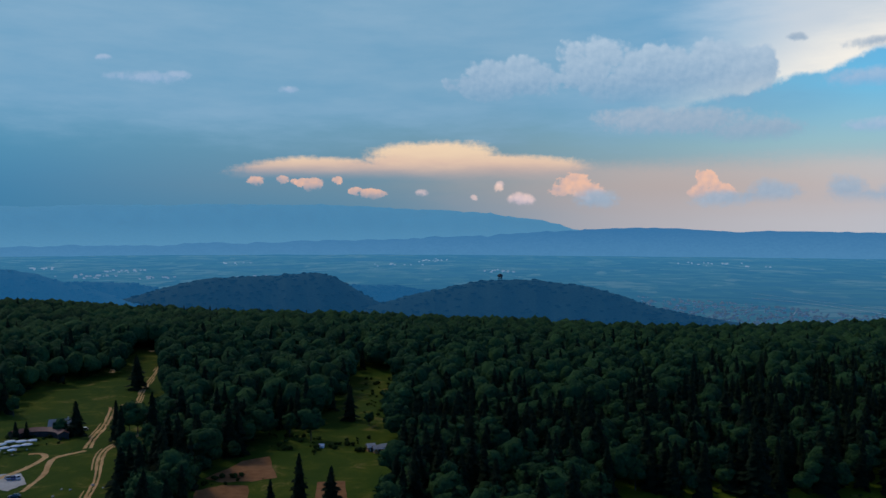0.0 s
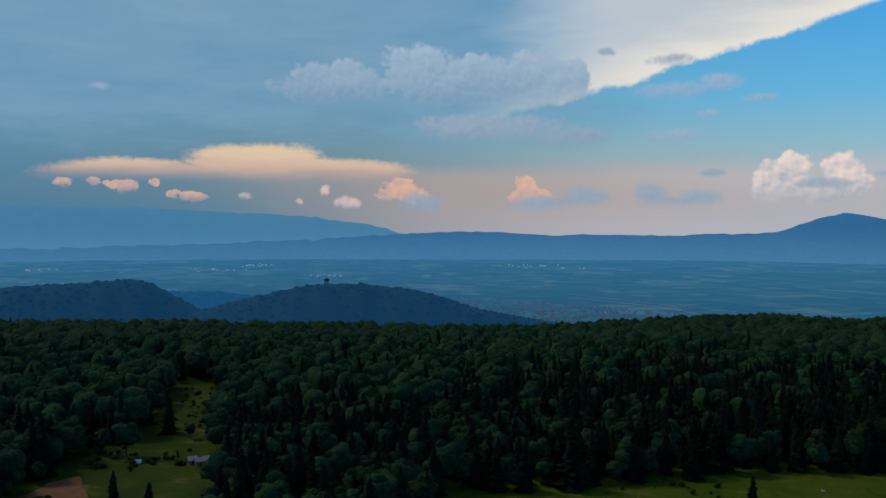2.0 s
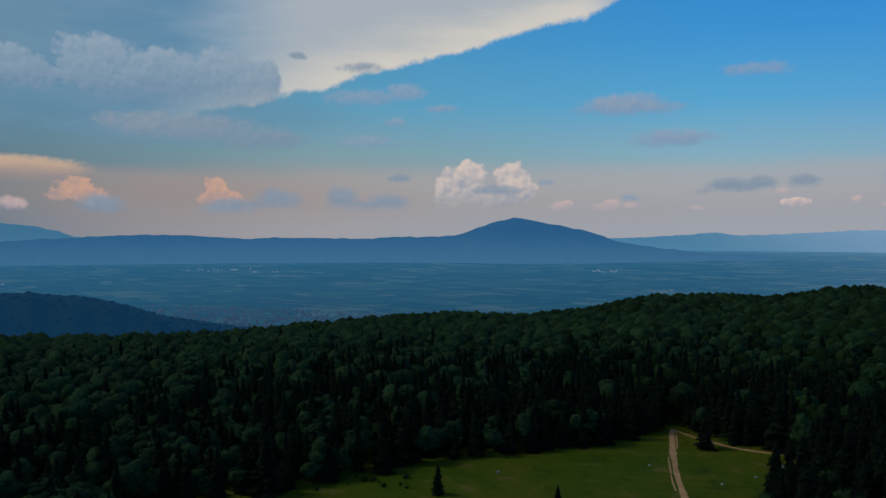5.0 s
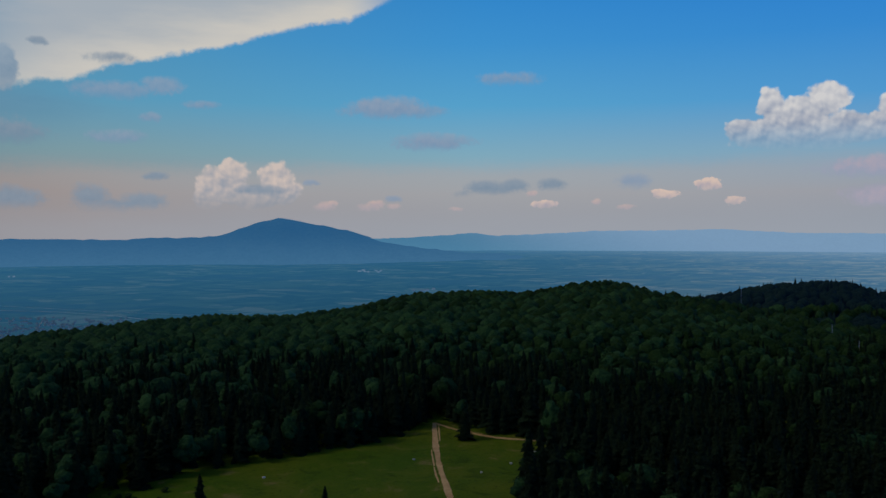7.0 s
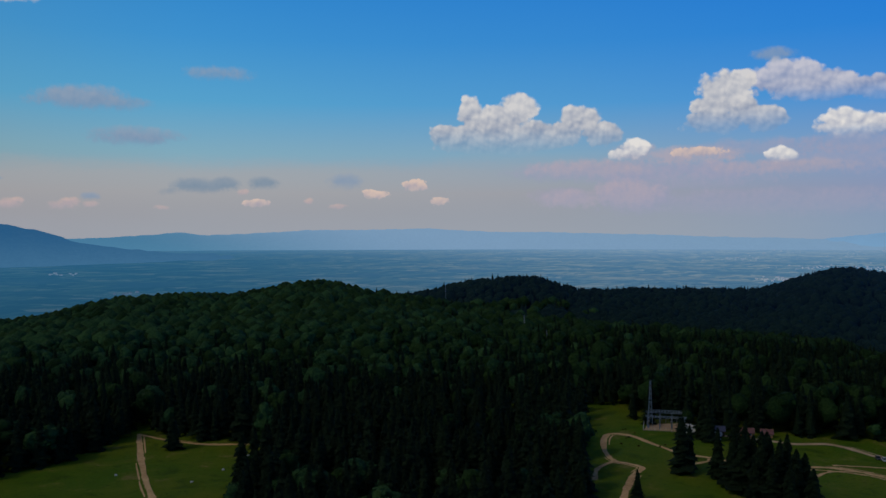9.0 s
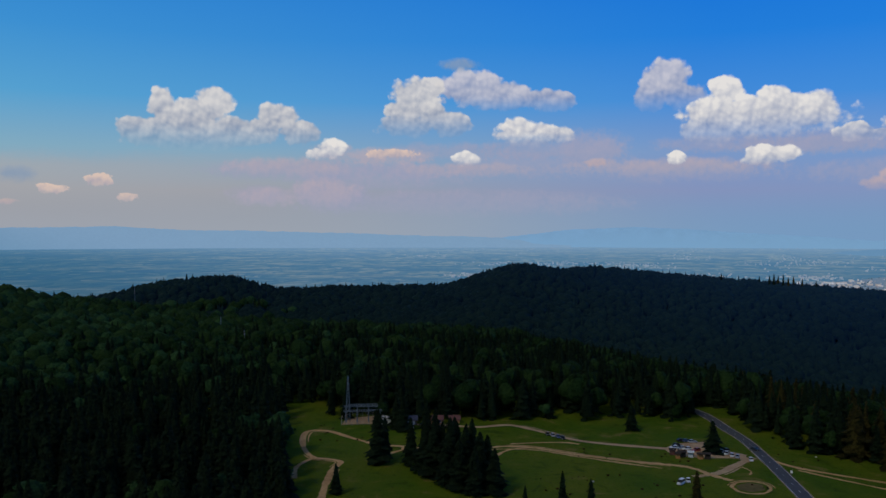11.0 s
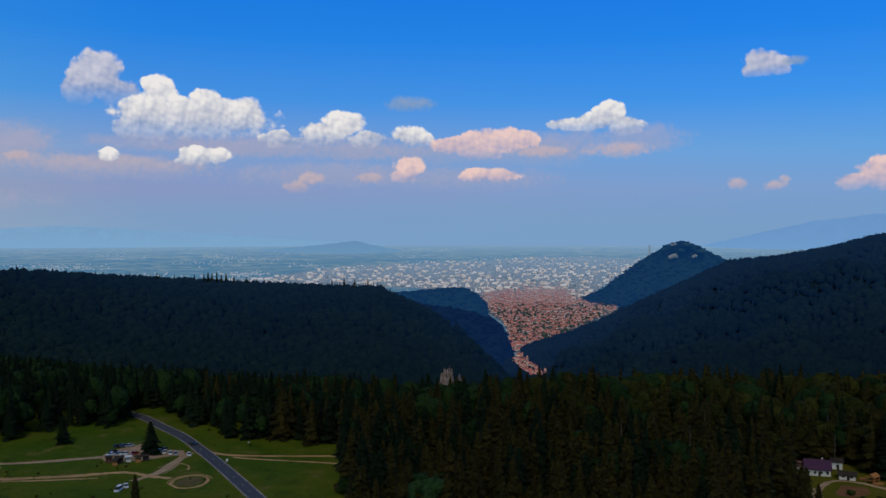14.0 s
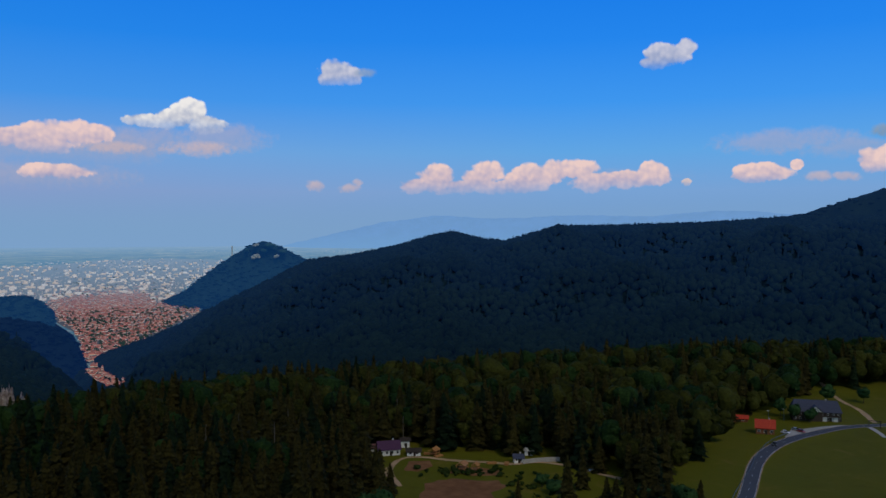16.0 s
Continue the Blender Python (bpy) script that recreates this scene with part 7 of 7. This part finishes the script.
def far_items(a, b, scale=1.0, kinds=(0, 1, 2, 3), lift=0.0):
    out = []
    for h, e in zip(a, b):
        d = plain_dist(e)
        p = spot(h, d)
        out.append((int(rng.choice(kinds)), p.x, p.y, float(valley(d)) - 0.3 + lift, rng.uniform(0, math.pi), shrink(d) * scale * rng.uniform(0.8, 1.25)))
    return out


OLD_TOWN = [(126.6, 5.3), (126.8, 4.4), (128.7, 3.9), (132.5, 3.85), (132.9, 4.5), (135.6, 4.7), (136.0, 5.3), (134.2, 6.1), (132.8, 6.8), (131.0, 7.5), (129.6, 8.2), (128.2, 8.2), (127.8, 7.9), (128.9, 7.3), (128.3, 6.2), (127.2, 5.5)]
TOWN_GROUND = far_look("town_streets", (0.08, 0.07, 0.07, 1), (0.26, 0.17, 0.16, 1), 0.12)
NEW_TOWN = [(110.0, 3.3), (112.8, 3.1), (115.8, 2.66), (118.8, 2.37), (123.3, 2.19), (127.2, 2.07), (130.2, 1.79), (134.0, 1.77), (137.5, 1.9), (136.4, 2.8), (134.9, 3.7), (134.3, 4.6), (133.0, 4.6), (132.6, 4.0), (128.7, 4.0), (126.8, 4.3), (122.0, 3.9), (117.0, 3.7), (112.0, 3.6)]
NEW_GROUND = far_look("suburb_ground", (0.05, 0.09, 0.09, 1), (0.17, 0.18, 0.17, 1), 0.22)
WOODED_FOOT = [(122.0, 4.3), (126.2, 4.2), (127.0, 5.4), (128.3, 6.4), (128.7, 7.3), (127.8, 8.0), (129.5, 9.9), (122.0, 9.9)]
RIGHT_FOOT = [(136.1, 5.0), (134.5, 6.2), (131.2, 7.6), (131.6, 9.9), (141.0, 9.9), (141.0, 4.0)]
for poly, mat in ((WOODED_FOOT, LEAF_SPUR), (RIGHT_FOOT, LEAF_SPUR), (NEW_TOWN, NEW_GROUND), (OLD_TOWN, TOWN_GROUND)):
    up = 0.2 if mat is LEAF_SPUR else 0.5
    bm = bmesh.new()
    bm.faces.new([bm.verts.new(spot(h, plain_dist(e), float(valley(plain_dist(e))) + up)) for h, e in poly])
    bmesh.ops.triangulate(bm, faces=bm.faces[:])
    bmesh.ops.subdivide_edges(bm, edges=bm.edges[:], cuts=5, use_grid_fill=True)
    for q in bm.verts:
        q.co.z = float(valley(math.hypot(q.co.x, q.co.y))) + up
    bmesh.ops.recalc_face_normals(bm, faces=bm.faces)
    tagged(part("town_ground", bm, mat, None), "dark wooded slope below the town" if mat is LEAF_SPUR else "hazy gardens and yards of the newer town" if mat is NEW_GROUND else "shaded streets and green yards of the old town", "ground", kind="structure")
CORE = [(127.4, 4.2), (129.0, 4.0), (132.6, 4.0), (133.2, 4.9), (131.6, 5.4), (128.6, 5.4), (127.4, 5.0)]
a0, b0 = spread(OLD_TOWN, 3600)
b0 = b0 - abs(rng.normal(0, 0.26, len(b0)))
ac, bc = spread(CORE, 1500)
a1, b1 = spread(LANE_STRIP, 260)
def on_slope(a, b, scale):
    """Houses where the land itself meets those lines of sight."""
    out = []
    far = np.arange(1000.0, 2600.0, 4.0)
    for h, e in zip(a, b):
        under = land(far * math.sin(radians(h)), far * math.cos(radians(h))) >= EYE - far * math.tan(radians(e))
        d = float(far[np.argmax(under)]) if under.any() else plain_dist(e)
        p = spot(h, d)
        out.append((int(rng.integers(0, 4)), p.x, p.y, ground_z(p.x, p.y) - 0.3, rng.uniform(0, math.pi), d / 2297 * 0.65 * scale * rng.uniform(0.8, 1.25)))
    return out


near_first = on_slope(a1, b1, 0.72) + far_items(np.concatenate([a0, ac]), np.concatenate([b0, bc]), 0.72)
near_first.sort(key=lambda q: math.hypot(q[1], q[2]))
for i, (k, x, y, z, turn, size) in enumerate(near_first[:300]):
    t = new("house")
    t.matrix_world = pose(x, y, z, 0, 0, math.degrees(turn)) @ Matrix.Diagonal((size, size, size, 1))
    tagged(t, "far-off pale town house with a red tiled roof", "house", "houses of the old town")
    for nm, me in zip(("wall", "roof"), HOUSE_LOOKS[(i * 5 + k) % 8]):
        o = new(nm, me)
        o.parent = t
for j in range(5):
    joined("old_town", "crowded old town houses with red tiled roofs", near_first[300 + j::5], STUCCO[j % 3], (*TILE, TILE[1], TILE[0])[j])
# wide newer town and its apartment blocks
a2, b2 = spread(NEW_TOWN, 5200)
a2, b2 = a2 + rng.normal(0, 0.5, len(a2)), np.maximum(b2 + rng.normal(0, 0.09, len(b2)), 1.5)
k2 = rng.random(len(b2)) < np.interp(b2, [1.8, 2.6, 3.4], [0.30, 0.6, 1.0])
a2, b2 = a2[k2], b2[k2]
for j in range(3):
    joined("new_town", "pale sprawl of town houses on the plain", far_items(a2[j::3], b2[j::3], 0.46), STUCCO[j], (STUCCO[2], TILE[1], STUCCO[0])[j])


def block_item(h, e, w_, d_, ht):
    d = plain_dist(e)
    k = shrink(d) * 0.74
    p = spot(h, d)
    return p.x, p.y, float(valley(d)) - 0.3, w_ * k, d_ * k, ht * k, radians(-h) + rng.choice([0.1, 0.15, 0.1, -0.3, 1.4])


def apartment_mesh(name, items, mat, label):
    s = Soup()
    for x, y, z, w_, d_, ht, turn in items:
        (v, f), _ = unit_house(w_, d_, ht, 0.3)
        v = np.concatenate([v, [(-w_ * 0.1, -d_ * 0.3, ht), (w_ * 0.1, -d_ * 0.3, ht), (w_ * 0.1, d_ * 0.3, ht), (-w_ * 0.1, d_ * 0.3, ht), (-w_ * 0.1, -d_ * 0.3, ht * 1.08), (w_ * 0.1, -d_ * 0.3, ht * 1.08), (w_ * 0.1, d_ * 0.3, ht * 1.08), (-w_ * 0.1, d_ * 0.3, ht * 1.08)]])
        f = np.concatenate([f, [(4, 5, 9), (4, 9, 8), (6, 7, 8), (6, 8, 9), (10, 11, 15), (10, 15, 14), (11, 12, 16), (11, 16, 15), (12, 13, 17), (12, 17, 16), (13, 10, 14), (13, 14, 17), (14, 15, 16), (14, 16, 17)]])
        c, sn = math.cos(turn), math.sin(turn)
        s.add(np.stack([v[:, 0] * c - v[:, 1] * sn + x, v[:, 0] * sn + v[:, 1] * c + y, v[:, 2] + z], -1), f)
    v, f = s.get()
    tagged(mesh_object(name, v, f, mat), label, "buildings", kind="stuff")


def banded(name, wall_a, wall_b):
    """Pale panels with rows of dark windows, by height."""
    m, g = material(name)
    at = g.node("ShaderNodeNewGeometry")
    z = g.node("ShaderNodeSeparateXYZ", (at.outputs["Position"],)).outputs[2]
    rowing = g.math("SINE", g.math("MULTIPLY", z, 4.5))
    base = g.mix(at.outputs["Random Per Island"], wall_a, wall_b)
    # an even pale glow is added to the panels in place of sunlit haze
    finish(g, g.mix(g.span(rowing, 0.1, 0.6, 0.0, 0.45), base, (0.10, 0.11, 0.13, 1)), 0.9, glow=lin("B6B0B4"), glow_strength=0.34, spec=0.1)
    return m


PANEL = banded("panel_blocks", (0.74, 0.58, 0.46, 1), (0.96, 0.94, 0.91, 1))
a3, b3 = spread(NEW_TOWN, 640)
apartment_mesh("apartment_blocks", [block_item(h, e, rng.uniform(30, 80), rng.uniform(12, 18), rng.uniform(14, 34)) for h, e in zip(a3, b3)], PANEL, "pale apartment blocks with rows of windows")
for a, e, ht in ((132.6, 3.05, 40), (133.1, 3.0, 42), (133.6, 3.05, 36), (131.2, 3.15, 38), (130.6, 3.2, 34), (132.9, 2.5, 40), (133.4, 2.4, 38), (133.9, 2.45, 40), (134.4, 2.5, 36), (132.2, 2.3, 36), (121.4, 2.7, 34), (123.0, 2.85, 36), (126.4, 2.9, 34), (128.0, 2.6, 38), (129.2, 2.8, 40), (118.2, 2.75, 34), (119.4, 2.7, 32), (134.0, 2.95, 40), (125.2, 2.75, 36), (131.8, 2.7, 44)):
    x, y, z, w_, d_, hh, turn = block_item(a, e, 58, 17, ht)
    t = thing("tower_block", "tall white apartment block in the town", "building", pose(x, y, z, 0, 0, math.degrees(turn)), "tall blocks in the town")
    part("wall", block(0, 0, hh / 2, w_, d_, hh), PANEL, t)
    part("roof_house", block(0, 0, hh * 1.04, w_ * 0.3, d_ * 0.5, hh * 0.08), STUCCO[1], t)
# far suburbs, villages and sheds glinting on the plain
va, vb = [], []
for _ in range(70):
    ca, cb = rng.uniform(86, 165), 1.15 + 1.9 * rng.random() ** 1.6
    n = rng.integers(6, 34)
    va += list(rng.normal(ca, 0.9, n))
    vb += list(np.clip(rng.normal(cb, 0.07, n), 1.12, 4.0))
west_from = len(va)
for _ in range(14):
    ca, cb = rng.uniform(-28, 60), 2.3 + 1.6 * rng.random()
    n = rng.integers(4, 16)
    va += list(rng.normal(ca, 0.8, n))
    vb += list(np.clip(rng.normal(cb, 0.05, n), 2.0, 6.0))
va, vb = np.array(va), np.array(vb)
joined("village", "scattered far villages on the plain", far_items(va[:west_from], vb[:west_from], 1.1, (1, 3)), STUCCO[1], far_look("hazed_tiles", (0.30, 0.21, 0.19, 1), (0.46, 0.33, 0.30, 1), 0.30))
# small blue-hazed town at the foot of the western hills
# haze is put into these walls and roofs as blue paint and blue glow
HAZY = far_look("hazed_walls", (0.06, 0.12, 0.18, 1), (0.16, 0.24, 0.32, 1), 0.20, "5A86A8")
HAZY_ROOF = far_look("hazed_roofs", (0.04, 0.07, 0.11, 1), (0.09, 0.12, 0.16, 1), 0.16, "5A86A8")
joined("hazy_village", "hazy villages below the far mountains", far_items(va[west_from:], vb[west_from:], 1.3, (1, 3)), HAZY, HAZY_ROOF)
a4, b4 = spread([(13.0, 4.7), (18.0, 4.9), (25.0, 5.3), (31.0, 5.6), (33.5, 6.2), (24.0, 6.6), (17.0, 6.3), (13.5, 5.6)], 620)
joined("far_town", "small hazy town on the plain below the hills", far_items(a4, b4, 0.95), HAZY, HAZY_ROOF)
PALE_ROAD = plain("far_road", (0.30, 0.36, 0.40, 1), (0.38, 0.43, 0.46, 1), 0.1, 0.9)
for pts, wd in (([(20.0, 4.6), (24.0, 4.9), (28.0, 5.4), (30.5, 6.0)], 5.0), ([(22.3, 5.9), (22.7, 5.3)], 4.0), ([(122.0, 2.4), (132.0, 2.1)], 3.0), ([(33.0, 5.4), (26.0, 4.9), (20.0, 4.3)], 3.0)):
    line = course([(h, plain_dist(e)) for h, e in pts], 20.0)
    v, f = ribbon(line, -wd / 2, wd / 2, 0.0)
    v[:, 2] = valley(np.hypot(v[:, 0], v[:, 1])) + 0.8
    tagged(mesh_object("road", v, f, PALE_ROAD), "pale straight road across the plain", "road", kind="structure")
# trees between the town's houses
a5, b5 = spread([(126.8, 4.9), (135.8, 4.9), (134.0, 6.3), (131.0, 7.4), (129.2, 7.6), (128.4, 6.0)], 560)
a6, b6 = spread(NEW_TOWN, 240)
ts = Soup()
for h, e in zip(np.concatenate([a5, a6]), np.concatenate([b5, b6])):
    d = plain_dist(e)
    p = spot(h, d)
    v, f = LOW_BEECH[int(rng.integers(0, 3))]
    k = shrink(d) * rng.uniform(8, 17)
    ts.add(v * np.array((k * 1.4, k * 1.4, k)) + np.array((p.x, p.y, valley(d) - 0.5)), f)
v, f = ts.get()
# leaves carry a faint blue-grey glow put in for haze
tagged(mesh_object("town_trees", v, f, foliage("town_leaves", (0.020, 0.045, 0.030, 1), (0.055, 0.090, 0.050, 1), 0.3, 0.01, (lin("3A5A6A"), 0.14)), smooth_shade=True), "dark green trees between the town's houses", "trees", kind="stuff")


# forest on the far hills
def clothe(ob, n, size, mat, label):
    """Scatters small trees over a hill's mesh."""
    me = ob.data
    co = np.empty(len(me.vertices) * 3, np.float32)
    me.vertices.foreach_get("co", co)
    co = co.reshape(-1, 3)
    idx = np.empty(len(me.polygons) * 4, np.int32)
    me.polygons.foreach_get("vertices", idx)
    q = co[idx.reshape(-1, 4)]
    front = len(q) * 11 // 16
    pick = rng.integers(0, front, n)
    u, t = rng.random((n, 1)), rng.random((n, 1))
    p = (q[pick, 0] * (1 - u) + q[pick, 1] * u) * (1 - t) + (q[pick, 3] * (1 - u) + q[pick, 2] * u) * t
    s = Soup()
    for i in range(n):
        v, f = (LOW_SPRUCE if rng.random() < 0.45 else LOW_BEECH)[int(rng.integers(0, 2))]
        k = size * rng.uniform(0.7, 1.25)
        s.add(v * np.array((k * 1.5, k * 1.5, k * 0.62)) + p[i] - np.array((0, 0, 0.30 * k)), f)
    v, f = s.get()
    tagged(mesh_object("hill_trees", v, f, mat, smooth_shade=True), label, "trees", kind="stuff")


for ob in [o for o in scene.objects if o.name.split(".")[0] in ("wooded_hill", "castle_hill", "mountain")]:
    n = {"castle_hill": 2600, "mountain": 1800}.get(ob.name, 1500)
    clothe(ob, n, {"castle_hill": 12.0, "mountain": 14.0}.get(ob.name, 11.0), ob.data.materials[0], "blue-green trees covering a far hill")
